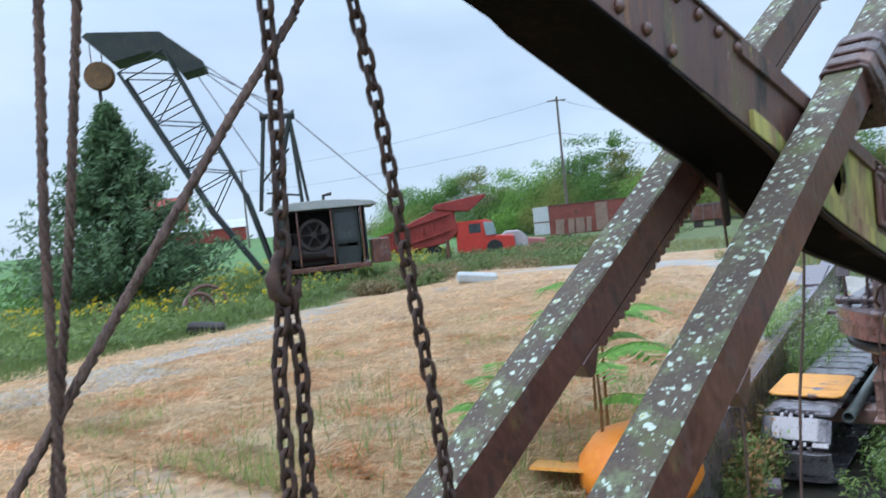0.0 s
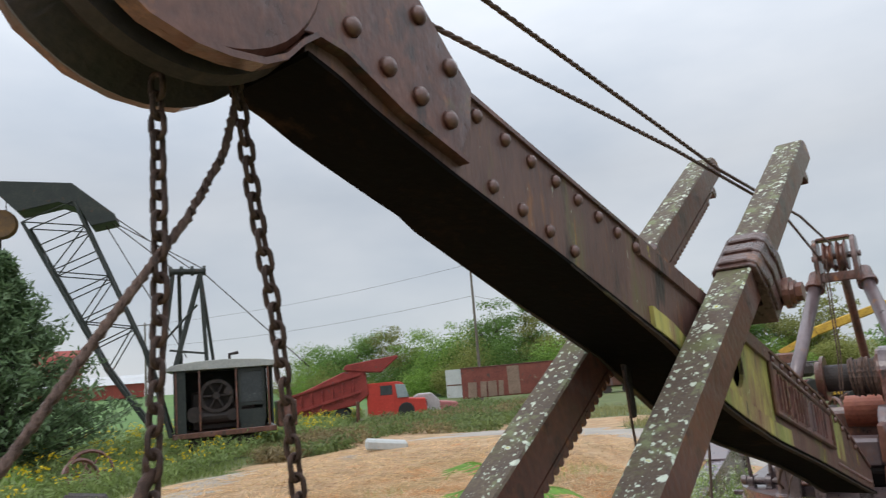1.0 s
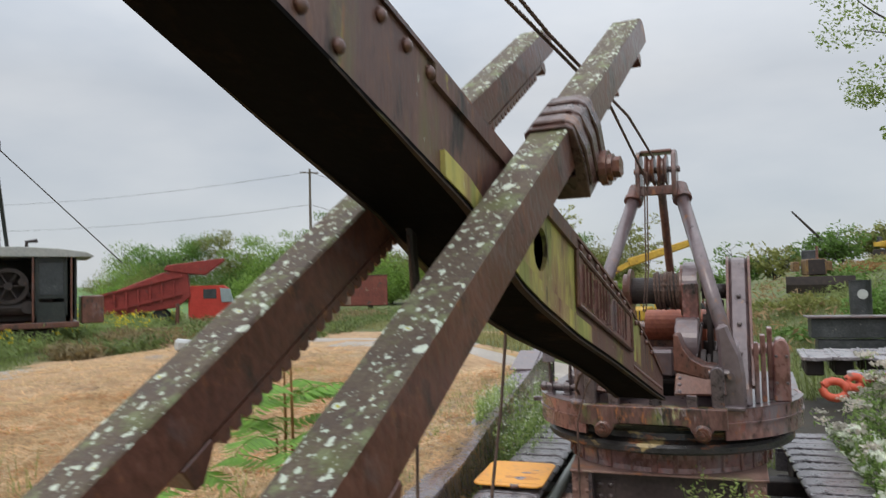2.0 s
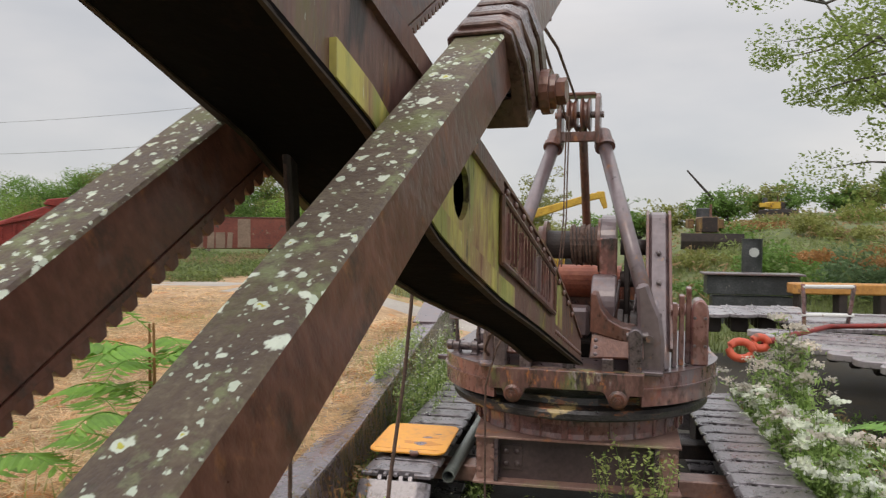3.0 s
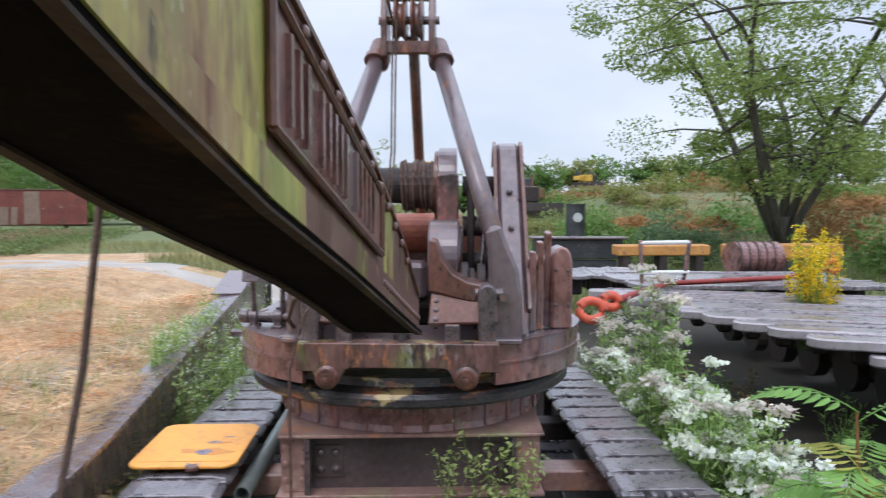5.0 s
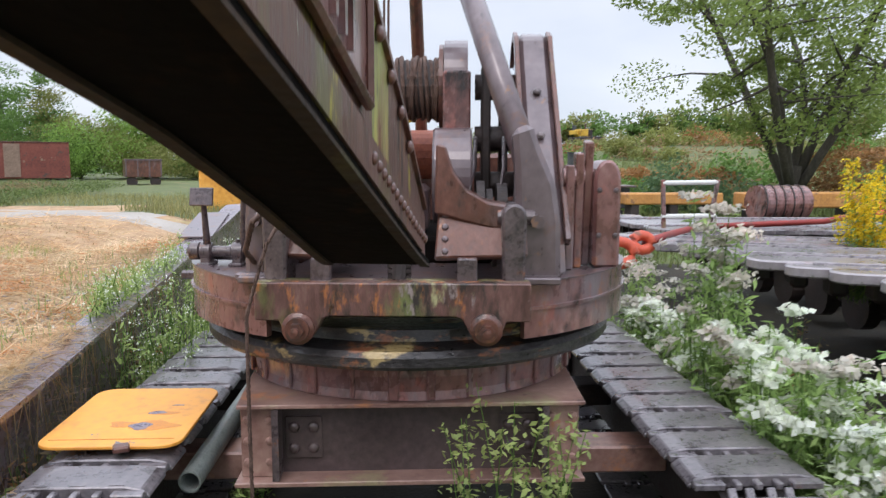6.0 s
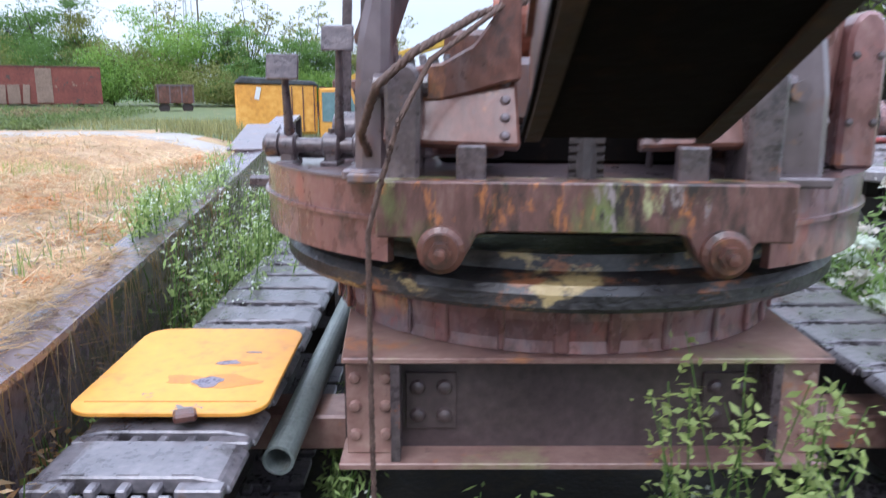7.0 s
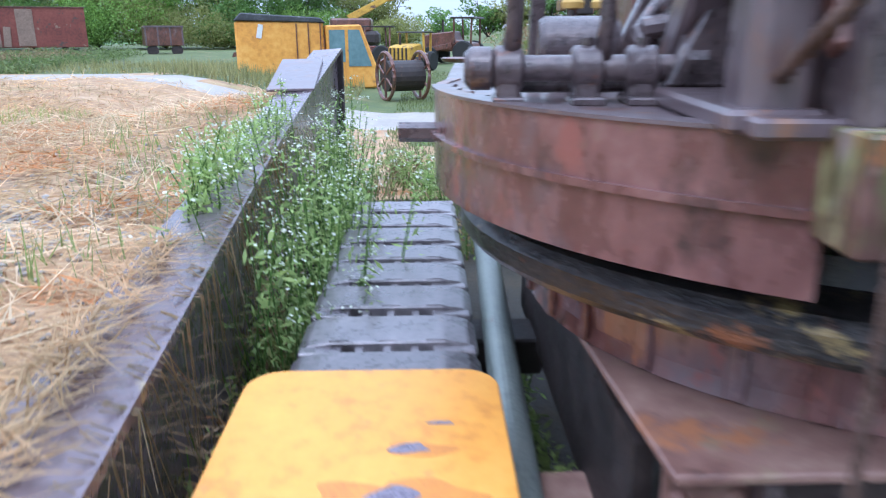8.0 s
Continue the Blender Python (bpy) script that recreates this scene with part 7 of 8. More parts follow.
for x, y, w, h, z in ((8.9, 20.4, 2.3, 0.26, 1.16), (12.0, 20.6, 3.0, 0.36, 1.12)):
    ob = thing("orange_beam", pose(x, y, z - 0.9, 0, 0, random.uniform(-6, 6)), "orange painted machine beam lying in the scrap row", "machine beam", "orange beams")
    b = bmesh.new()
    box(b, (0, 0, 0.9), (w, 0.5, h), None, 0.03)
    part("beam", b, mat("faded_brown_orange_paint", [(0.1, (0.28, 0.12, 0.04)), (0.5, (0.5, 0.23, 0.06)), (0.9, (0.62, 0.34, 0.12))], 2.0, (0.4, 0.7), spots=[((0.2, 0.1, 0.06), 3.0, 0.58, 0.08)]), ob)
    for sx in (-0.4, 0.0, 0.4):
        b = bmesh.new()
        box(b, (sx * w, 0, 0.42), (0.2, 0.4, 0.9), None, 0.02)
        part("prop", b, RUST_DARK, ob)


def dozer(x, y, s, paint, label, rz=0):
    """An old bulldozer seen from its front: hood, tracks, blade and seat posts."""
    ob = thing("bulldozer", pose(x, y, ground_z(x, y) - 0.05, 0, 0, rz) @ Matrix.Scale(s, 4), label, "bulldozer", "old bulldozers")
    WORLD[ob] = ob.matrix_basis.copy()
    b = bmesh.new()
    box(b, (0, 0.6, 1.35), (0.9, 2.0, 0.8), None, 0.06)
    part("hood", b, paint, ob)
    b = bmesh.new()
    box(b, (0, -0.42, 1.35), (0.75, 0.06, 0.75), None, 0.02)
    part("radiator", b, RUST_DARK, ob)
    for sx in (-1, 1):
        b = bmesh.new()
        prism(b, [(-0.7, 0.2), (-0.9, 0.5), (-0.7, 0.85), (2.1, 0.85), (2.3, 0.5), (2.1, 0.15)], sx * 0.6 - 0.22, sx * 0.6 + 0.22, "x", 0.05)
        part("track", b, RUST_DARK, ob)
        b = bmesh.new()
        box(b, (sx * 0.75, 1.4, 1.4), (0.3, 1.2, 0.5), None, 0.04)
        part("fender", b, paint, ob)
    b = bmesh.new()
    prism(b, [(-1.25, 0.1), (-1.35, 0.5), (-1.3, 0.9), (-1.22, 0.9), (-1.26, 0.5), (-1.15, 0.1)], -1.5, 1.5, "x", 0.01)
    part("blade", b, RUST_DARK, ob)
    b = bmesh.new()
    rod(b, (0.15, 0.4, 1.7), (0.15, 0.4, 2.4), 0.07, 10)
    part("exhaust", b, RUST, ob)
    b = bmesh.new()
    box(b, (0, 1.9, 1.9), (0.7, 0.2, 0.7), None, 0.05)
    part("seat", b, BLACKP, ob)
    return ob


YELLOW = mat("faded_machine_yellow", [(0.1, (0.3, 0.16, 0.03)), (0.5, (0.55, 0.33, 0.04)), (0.9, (0.7, 0.47, 0.08))], 1.5, (0.4, 0.7), spots=[((0.15, 0.08, 0.05), 2.5, 0.6, 0.07)])
dozer(9.6, 45, 1.1, mat("yellow_brown_rusted_paint", [(0.1, (0.07, 0.04, 0.025)), (0.5, (0.17, 0.095, 0.045)), (0.9, (0.4, 0.26, 0.07))], 1.5, (0.5, 0.8)), "old yellow-brown bulldozer with a dark blade on the hillside")
dozer(24, 90, 1.0, YELLOW, "far yellow bulldozer on the hillside", 40)
# far excavator with a yellow boom
exb = thing("yellow_excavator", pose(-1.2, 48, ground_z(4, 48) + 0.6), "distant yellow excavator with its boom raised", "excavator")
b = bmesh.new()
box(b, (-1.2, 0.5, 1.1), (2.2, 2.0, 0.7), None, 0.1)
part("excavator_body", b, RUST, exb)
b = bmesh.new()
prism(b, [(0.6, 2.8), (4.4, 3.9), (4.9, 3.95), (5.1, 3.6), (4.4, 3.45), (0.8, 2.3)], 0.3, 0.75, "y", 0.05)
prism(b, [(-1.5, 1.6), (0.9, 2.75), (0.9, 2.4), (-1.2, 1.3)], 0.36, 0.69, "y", 0.02)
part("excavator_boom", b, YELLOW, exb)
b = bmesh.new()
prism(b, [(4.6, 4.0), (5.1, 4.0), (5.3, 3.0), (5.05, 2.9)], 0.32, 0.72, "y", 0.04)
part("excavator_arm", b, YELLOW, exb)
b = bmesh.new()
box(b, (-1.2, 0.5, 0.4), (3.0, 2.2, 0.8), None, 0.2)
part("excavator_tracks", b, RUST_DARK, exb)
farb = thing("far_crane_boom", pose(18.4, 116, 7.2), "thin dark crane boom sticking up behind the skyline trees", "crane boom")
b = bmesh.new()
rod(b, (2.5, 0, 0), (-1.2, 0, 4.2), 0.22, 6, 0.12)
part("boom_tube", b, RUST_DARK, farb)

# ---- orange excavator, cable reel and scrap beyond the wall's end ----
EX = pose(-1.1, 27, 0.2, 0, 0, 9.8)
ex = thing("orange_excavator", EX, "faded orange excavator house with a glazed cab beyond the wall", "excavator")
ORANGE_F = mat("faded_orange_paint", [(0.1, (0.5, 0.2, 0.035)), (0.5, (0.7, 0.33, 0.05)), (0.9, (0.8, 0.45, 0.11))], 1.2, (0.4, 0.65), 0.0, 0.08, spots=[((0.25, 0.12, 0.06), 2.5, 0.62, 0.06)])
b = bmesh.new()
box(b, (-1.2, 1.0, 1.0), (2.35, 1.9, 1.5), None, 0.08)
part("engine_house", b, ORANGE_F, ex)
b = bmesh.new()
prism(b, [(-2.4, 1.72), (-2.2, 1.93), (-0.1, 1.8), (0.05, 1.66)], 0.0, 2.0, "y", 0.03)
part("house_top", b, BLACKP, ex)
for k in range(3):
    b = bmesh.new()
    box(b, (-0.75 + 0.32 * k, 0.03, 1.0), (0.03, 0.04, 1.3))
    part("panel_seam", b, RUST, ex)
b = bmesh.new()
box(b, (-1.72, 0.035, 1.45), (0.14, 0.02, 0.36), pose(0, 0, 0, 0, 12, 0))
part("pale_stripe", b, WHITEP, ex, "white and blue stripe")
b = bmesh.new()
prism(b, [(0.03, -0.1), (0.03, 1.6), (1.0, 1.62), (1.42, 0.5), (1.42, -0.1)], 0.05, 1.3, "y", 0.04)
cab8 = part("cab", b, ORANGE_F, ex)
for poly in ([(0.12, 0.62), (0.12, 1.48), (0.55, 1.48), (0.55, 0.62)], [(0.64, 0.5), (0.64, 1.48), (0.95, 1.48), (1.28, 0.5)]):
    b = bmesh.new()
    prism(b, poly, 0.03, 0.06, "y")
    part("window", b, TEAL, cab8)
b = bmesh.new()
box(b, (-0.4, 1.1, -0.2), (3.0, 2.2, 0.6), None, 0.2)
part("excavator_tracks", b, RUST_DARK, ex)
reel = thing("cable_reel", pose(1.2, 24.2, 0.02, 0, 0, 25), "rusty steel cable reel lying in the grass", "cable reel")
for x in (-0.55, 0.35):
    b = bmesh.new()
    m = pose(x, 0, 0.58, 0, 90, 0)
    tube(b, [m @ Vector((0.55 * math.cos(t * math.pi / 12), 0.55 * math.sin(t * math.pi / 12), 0)) for t in range(24)], 0.045, 6, True)
    for k in range(6):
        rod(b, m @ Vector((0.1 * math.cos(k * 1.047), 0.1 * math.sin(k * 1.047), 0)), m @ Vector((0.54 * math.cos(k * 1.047), 0.54 * math.sin(k * 1.047), 0)), 0.03, 6)
    part("reel_flange", b, RUST, reel)
b = bmesh.new()
rod(b, (-0.55, 0, 0.58), (0.35, 0, 0.58), 0.36, 20)
part("reel_core", b, RUST_DARK, reel)


def scrap_machine(x, y, w, h, paint, label, rz):
    """An old wheeled machine: tapered hood, grille, posts with a roof, arms and spoked wheels."""
    ob = thing("scrap_machine", pose(x, y, ground_z(x, y), 0, 0, rz), label, "old machine", "scrap machines")
    b = bmesh.new()
    prism(b, [(-w * 0.5, h * 0.28), (-w * 0.48, h * 0.62), (-w * 0.3, h * 0.66), (w * 0.08, h * 0.7), (w * 0.14, h * 0.5), (w * 0.45, h * 0.45), (w * 0.5, h * 0.26)], -0.5, 0.5, "y", 0.05)
    part("hood", b, paint, ob)
    b = bmesh.new()
    for k in range(5):
        box(b, (-w * 0.5 - 0.02, -0.36 + 0.18 * k, h * 0.45), (0.04, 0.05, h * 0.3))
    part("grille", b, RUST_DARK, ob)
    for px, py in ((w * 0.12, -0.55), (w * 0.12, 0.55), (w * 0.45, -0.55), (w * 0.45, 0.55)):
        b = bmesh.new()
        box(b, (px, py, h * 0.7), (0.07, 0.07, h * 0.55), pose(0, 0, 0, 0, random.uniform(-3, 3), 0))
        part("cab_post", b, paint, ob)
    b = bmesh.new()
    prism(b, [(w * 0.04, h * 0.97), (w * 0.08, h * 1.0), (w * 0.5, h * 1.0), (w * 0.54, h * 0.96)], -0.66, 0.66, "y", 0.02)
    part("cab_roof", b, RUST_DARK, ob)
    b = bmesh.new()
    rod(b, (-w * 0.22, 0.2, h * 0.62), (-w * 0.22, 0.2, h * 0.95), 0.05, 8)
    part("exhaust", b, RUST_DARK, ob)
    for sy in (-0.72, 0.72):
        b = bmesh.new()
        prism(b, [(-w * 0.75, h * 0.12), (-w * 0.72, h * 0.26), (w * 0.1, h * 0.46), (w * 0.1, h * 0.36)], sy - 0.05, sy + 0.05, "y", 0.01)
        part("lift_arm", b, RUST, ob)
        for px, r in ((-w * 0.32, h * 0.19), (w * 0.32, h * 0.25)):
            b = bmesh.new()
            lathe(b, [(r * 0.55, -0.14), (r * 0.9, -0.14), (r, -0.08), (r, 0.08), (r * 0.9, 0.14), (r * 0.55, 0.14)], 20, pose(px, sy * 0.95, r, 90, 0, 0))
            wheel = part("wheel", b, TYRE, ob)
            b = bmesh.new()
            lathe(b, [(0.02, -0.09), (r * 0.56, -0.1), (r * 0.5, 0.0), (r * 0.56, 0.1), (0.02, 0.09)], 16, pose(px, sy * 0.95, r, 90, 0, 0))
            part("rim", b, paint, wheel, at=WORLD[ob])


for x, y, w, h, m_, n_, rz in ((-1.6, 41, 3.4, 1.7, RUST_RED, "rusty red wheeled machine in the scrap yard", 12), (2.9, 42, 2.6, 2.1, RUST, "rusty brown wheeled machine in the scrap yard", -25), (1.0, 36, 1.6, 1.5, YELLOW, "small yellow tractor in the scrap yard", 60), (-5.4, 45, 3.6, 1.7, RUST_DARK, "dark wheeled machine in the scrap yard", 8)):
    scrap_machine(x, y, w, h, m_, n_, rz)
disc = thing("scrap_disc", pose(2.6, 25.5, 0.9), "rusty dished disc on a post", "scrap disc")
b = bmesh.new()
lathe(b, [(0.02, -0.12), (0.5, -0.02), (0.56, 0.06), (0.5, 0.08), (0.02, -0.04)], 24)
part("disc", b, RUST, disc)
b = bmesh.new()
rod(b, (0, 0, -0.92), (0, 0, 0), 0.08, 10)
part("disc_post", b, RUST_DARK, disc)
# rusty iron wheels and scrap in the weed belt
for x, y, r in ((-15.8, 12.2, 0.5), (-16.6, 13.0, 0.6), (-18.8, 11.0, 0.45)):
    ob = thing("iron_wheel", pose(x, y, ground_z(x, y) + r * 0.9, 80, 0, random.uniform(0, 90)), "rusty iron wheel half sunk in weeds", "wheel", "iron wheels")
    b = bmesh.new()
    tube(b, [(r * math.cos(t * 0.2618), r * math.sin(t * 0.2618), 0) for t in range(24)], 0.06, 6, True)
    part("rim", b, RUST, ob)
    b = bmesh.new()
    for k in range(3):
        rod(b, (-r * math.cos(k * 1.047), -r * math.sin(k * 1.047), 0), (r * math.cos(k * 1.047), r * math.sin(k * 1.047), 0), 0.03, 6)
    part("spokes", b, RUST, ob)
for x, y, w in ((-12.6, 10.2, 0.9), (-14.4, 9.0, 0.7), (-9.6, 17.5, 1.2)):
    b = bmesh.new()
    box(b, (0, 0, 0.15), (w, 0.4, 0.3), None, 0.06)
    lone("scrap_block", b, [RUST_DARK, PALE][int(w > 1)], "weathered block lying at the weeds' edge", "scrap block", pose(x, y, ground_z(x, y) - 0.03, 5, 8, random.uniform(0, 90)), group="scrap blocks")

# orange drum on the ground beside the sticks, and a shaft stub
b = bmesh.new()
lathe(b, [(0.02, 0), (0.36, 0.0), (0.42, 0.1), (0.4, 0.24), (0.3, 0.36), (0.12, 0.42), (0.02, 0.43)], 26)
lone("orange_float", b, mat("bright_orange_plastic", [(0.1, (0.75, 0.2, 0.015)), (0.9, (0.9, 0.32, 0.03))], 3, (0.35, 0.5)), "bright orange rounded plastic float on the ground", "float", pose(1.05, 4.45, ground_z(1.05, 4.45) - 0.02, 8, 0, 0), smooth=True)
b = bmesh.new()
prism(b, [(-0.35, -0.25), (-0.3, 0.2), (0.28, 0.28), (0.35, -0.2)], 0, 0.02, "z")
lone("bent_sheet", b, ORANGE, "bent orange sheet lying in the weeds", "steel sheet", pose(0.66, 4.3, ground_z(0.66, 4.3) + 0.08, -12, 8, 30))
b = bmesh.new()
rod(b, (-0.18, 0, 0.1), (0.2, 0, 0.1), 0.08, 14)
rod(b, (-0.26, 0, 0.1), (-0.16, 0, 0.1), 0.055, 12)
lone("shaft_stub", b, RUST_WET, "short wet rusty shaft on the ground beside the track", "shaft", pose(1.35, 5.9, 0.12, 0, 0, 20))

# ---- near plants ----


def stalk_plant(name, x, y, z, h, n_stems, leaf, label, category, flower=None, spread=0.2, leaf_size=0.06, n_leaf=40, flower_n=26, fsize=0.022, group="", lean=0.25, aspect=0.26, plume=0.0, share=1.0):
    """Stems with leaves along them and flower heads on top."""
    ob = thing(name, pose(x, y, z), label, category, group)
    b = bmesh.new()
    lp, fp = [], []
    for k in range(n_stems):
        a, r = random.uniform(0, 6.28), spread * math.sqrt(random.random())
        p0 = Vector((x + math.cos(a) * r * 0.7, y + math.sin(a) * r * 0.7, z))
        p1 = p0 + Vector((random.uniform(-1, 1) * lean * h, random.uniform(-1, 1) * lean * h, h * random.uniform(0.65, 1.05)))
        mid = p0.lerp(p1, 0.5) + Vector((random.gauss(0, 0.02), random.gauss(0, 0.02), 0.02))
        tube(b, [p0, mid, p1], [0.0045, 0.0036, 0.002], 4)
        for _ in range(n_leaf):
            t = random.random() ** 0.8
            q = p0.lerp(mid, t * 2) if t < 0.5 else mid.lerp(p1, t * 2 - 1)
            lp.append((q.x + random.gauss(0, leaf_size * 0.6), q.y + random.gauss(0, leaf_size * 0.6), q.z + random.gauss(0, leaf_size * 0.4)))
        if flower and (k == 0 or random.random() < share):
            for _ in range(flower_n):
                back = plume * random.random()
                q = p1.lerp(p0, back)
                wide = 0.036 if not plume else 0.012 + 0.13 * back
                fp.append((q.x + random.gauss(0, wide), q.y + random.gauss(0, wide), q.z + random.gauss(-0.006, 0.014)))
    tagged(part("stem", b, GREEN, ob, at=Matrix()), kind="stuff")
    tagged(mesh_part("foliage", leaves_mesh("foliage", lp, leaf_size, aspect, leaf, 0.6), ob), kind="stuff")
    if flower:
        tagged(mesh_part("blossom", leaves_mesh("blossom", fp, fsize, 0.8, flower, 0.6), ob), kind="stuff")
    return ob


WEED = leaf_mat("fresh_weed_leaves", (0.34, 0.45, 0.14))
ASTER = leaf_mat("aster_leaves", (0.29, 0.42, 0.13))
PALEFL = leaf_mat("faded_cream_flowers", (0.62, 0.58, 0.5), 0.2)
# white asters beyond the right track
for k in range(30):
    f = k / 29
    x, y = 4.62 + random.uniform(0.0, 0.26), 6.5 + 2.9 * f
    tall = random.uniform(0.62, 0.9) + 0.22 * (0.12 < f < 0.5)
    stalk_plant("white_aster", x, y, 0.05, tall, 7, ASTER, "white-flowered aster growing beside the track", "aster", WHITE_FL if k % 4 else PALEFL, 0.17, 0.075, 60, 60, 0.045, "white asters", 0.13, share=0.55)
for k in range(9):
    stalk_plant("white_aster", 4.7 + 0.4 * random.random(), 6.3 + 0.12 * k, 0.05, random.uniform(0.7, 1.0), 6, ASTER, "white-flowered aster growing beside the track", "aster", WHITE_FL, 0.16, 0.075, 60, 60, 0.042, "white asters", 0.13, share=0.5)
for k in range(4):
    stalk_plant("tall_aster", 4.66 + 0.1 * random.random(), 7.95 + 0.12 * k, 0.05, random.uniform(1.5, 1.75), 5, ASTER, "tall aster with faded cream flowers beside the track", "aster", PALEFL, 0.16, 0.08, 80, 60, 0.04, "tall asters", 0.07)
for k in range(5):
    stalk_plant("white_aster", 4.9 + random.uniform(-0.1, 0.25), 9.6 + 0.2 * k, 0.1, random.uniform(0.95, 1.15), 6, ASTER, "white-flowered aster growing beside the track", "aster", PALEFL, 0.22, 0.085, 30, 30, 0.04, "white asters")
# small-flowered fleabane between wall and left track
for k in range(26):
    f = k / 25
    y = 8.3 + 3.4 * f
    x = wall_x(y) + 0.1 + random.uniform(0.0, 0.22)
    stalk_plant("fleabane", x, y, 0.05, random.uniform(0.75, 1.2), 7, WEED, "tall fleabane with tiny white flowers between wall and track", "fleabane", WHITE_FL, 0.16, 0.05, 46, 9, 0.016, "fleabane")
for k in range(58):
    y = 6.0 + 3.2 * random.random()
    x = wall_x(y) + random.uniform(0.0, 0.16)
    stalk_plant("ditch_weed", x, y, 0.03, random.uniform(0.25, 0.7), 5, [WEED, DRYSTEM, BROWN_LF, OLIVE][k % 4], "mixed green and brown weed in the gap below the wall", "weed", None, 0.12, 0.06, 26, group="ditch weeds")
for k in range(26):
    x, y = random.uniform(2.0, 3.8), random.uniform(6.1, 7.1)
    stalk_plant("front_weed", x, y, 0.02, random.uniform(0.2, 0.45), 5, WEED, "low green weed before the car body", "weed", WHITE_FL if k % 3 == 0 else None, 0.14, 0.055, 30, 8, 0.018, "front weeds")
for k in range(9):
    x, y = 2.03 + random.uniform(-0.05, 0.06), 7.2 + 0.2 * k
    stalk_plant("inner_weed", x, y, 0.03, random.uniform(0.25, 0.5), 4, WEED, "green weed growing inside the track", "weed", None, 0.08, 0.05, 30, group="inner weeds")
for k in range(14):
    x, y = random.uniform(4.7, 5.7), random.uniform(5.6, 6.8)
    stalk_plant("track_weed", x, y, 0.05, random.uniform(0.4, 0.8), 5, [WEED, ASTER, BROWN_LF][k % 3], "leafy weed at the track's end", "weed", WHITE_FL if k % 4 == 0 else None, 0.2, 0.08, 30, 8, 0.025, "track weeds")
for k in range(34):
    x, y = random.uniform(4.9, 6.6), random.uniform(6.2, 10.5)
    stalk_plant("shade_weed", x, y, 0.08, random.uniform(0.2, 0.5), 5, [GREEN, BROWN_LF, GREEN, DRYSTEM][k % 4], "dull green and brown weed in the shade of the belt", "weed", None, 0.2, 0.07, 26, group="shade weeds")
DRYWEED = leaf_mat("dry_orange_weed_leaves", (0.5, 0.29, 0.12), 0.5)
for k in range(30):
    y = 5.5 + 2.0 * random.random()
    x = wall_x(y) + random.uniform(0.02, 0.17)
    stalk_plant("dry_weed", x, y, 0.0, random.uniform(0.4, 0.72), 6, [DRYWEED, DRYWEED, STRAW, OLIVE, WEED][k % 5], "dry orange-brown weed standing below the steel wall", "weed", None, 0.14, 0.06, 34, group="dry weeds", aspect=0.35)
for k in range(14):
    y = 8.6 + 2.0 * k / 13
    stalk_plant("fleabane", wall_x(y) - 0.1 - 0.1 * random.random(), y, ground_z(wall_x(y) - 0.3, y), random.uniform(0.22, 0.4), 6, WEED, "low fleabane leaning over the steel wall", "fleabane", WHITE_FL, 0.14, 0.04, 44, 7, 0.015, "fleabane", 0.4)
for k in range(22):
    x, y = random.uniform(1.25, 2.6), random.uniform(10.6, 14.5)
    stalk_plant("track_end_weed", x, y, 0.04, random.uniform(0.3, 0.6), 5, [WEED, ASTER, WEED, DRYSTEM][k % 4], "leafy green weed beyond the track's far end", "weed", WHITE_FL if k % 5 == 0 else None, 0.22, 0.07, 34, 8, 0.02, group="track end weeds")
# tall seedling before the car body
for x, y, h in ((3.3, 6.8, 1.06), (3.44, 6.82, 0.95), (3.2, 6.78, 0.92), (3.36, 6.74, 1.0), (3.52, 6.78, 0.84), (3.1, 6.72, 0.8)):
    stalk_plant("tall_seedling", x, y, 0.03, h, 3, leaf_mat("seedling_leaves", (0.42, 0.5, 0.16)), "tall sparse weed standing before the car body", "weed", None, 0.06, 0.042, 60, lean=0.26, aspect=0.45, group="tall seedlings")
# goldenrod clump
for k in range(8):
    stalk_plant("goldenrod", 7.45 + random.uniform(-0.22, 0.22), 10.9 + random.uniform(-0.2, 0.2), 0.6, random.uniform(1.0, 1.4), 5, GREEN_LT, "yellow goldenrod in flower behind the shoes", "goldenrod", GOLD, 0.14, 0.07, 26, 90, 0.034, "goldenrod", 0.14, plume=0.3)
for k in range(6):
    stalk_plant("yard_aster", 8.9 + random.uniform(-0.5, 0.8), 10.6 + random.uniform(-0.6, 0.6), 0.6, random.uniform(0.7, 0.95), 6, ASTER, "pale-flowered aster behind the shoes", "aster", PALEFL, 0.25, 0.08, 24, 24, 0.04, "yard asters")


LEAFLETS = {}


def leaflet(material):
    """A pointed leaflet folded along its midrib, one unit long."""
    if material not in LEAFLETS:
        me = bpy.data.meshes.new("leaflet")
        me.from_pydata([(0, 0, 0), (0.3, 0.15, 0.03), (0.62, 0.12, 0.02), (1, 0, -0.06), (0.62, -0.12, 0.02), (0.3, -0.15, 0.03), (0.45, 0, -0.02)], [], [(0, 6, 1), (1, 6, 2), (2, 6, 3), (3, 6, 4), (4, 6, 5), (5, 6, 0)])
        me.materials.append(material)
        LEAFLETS[material] = me
    return LEAFLETS[material]


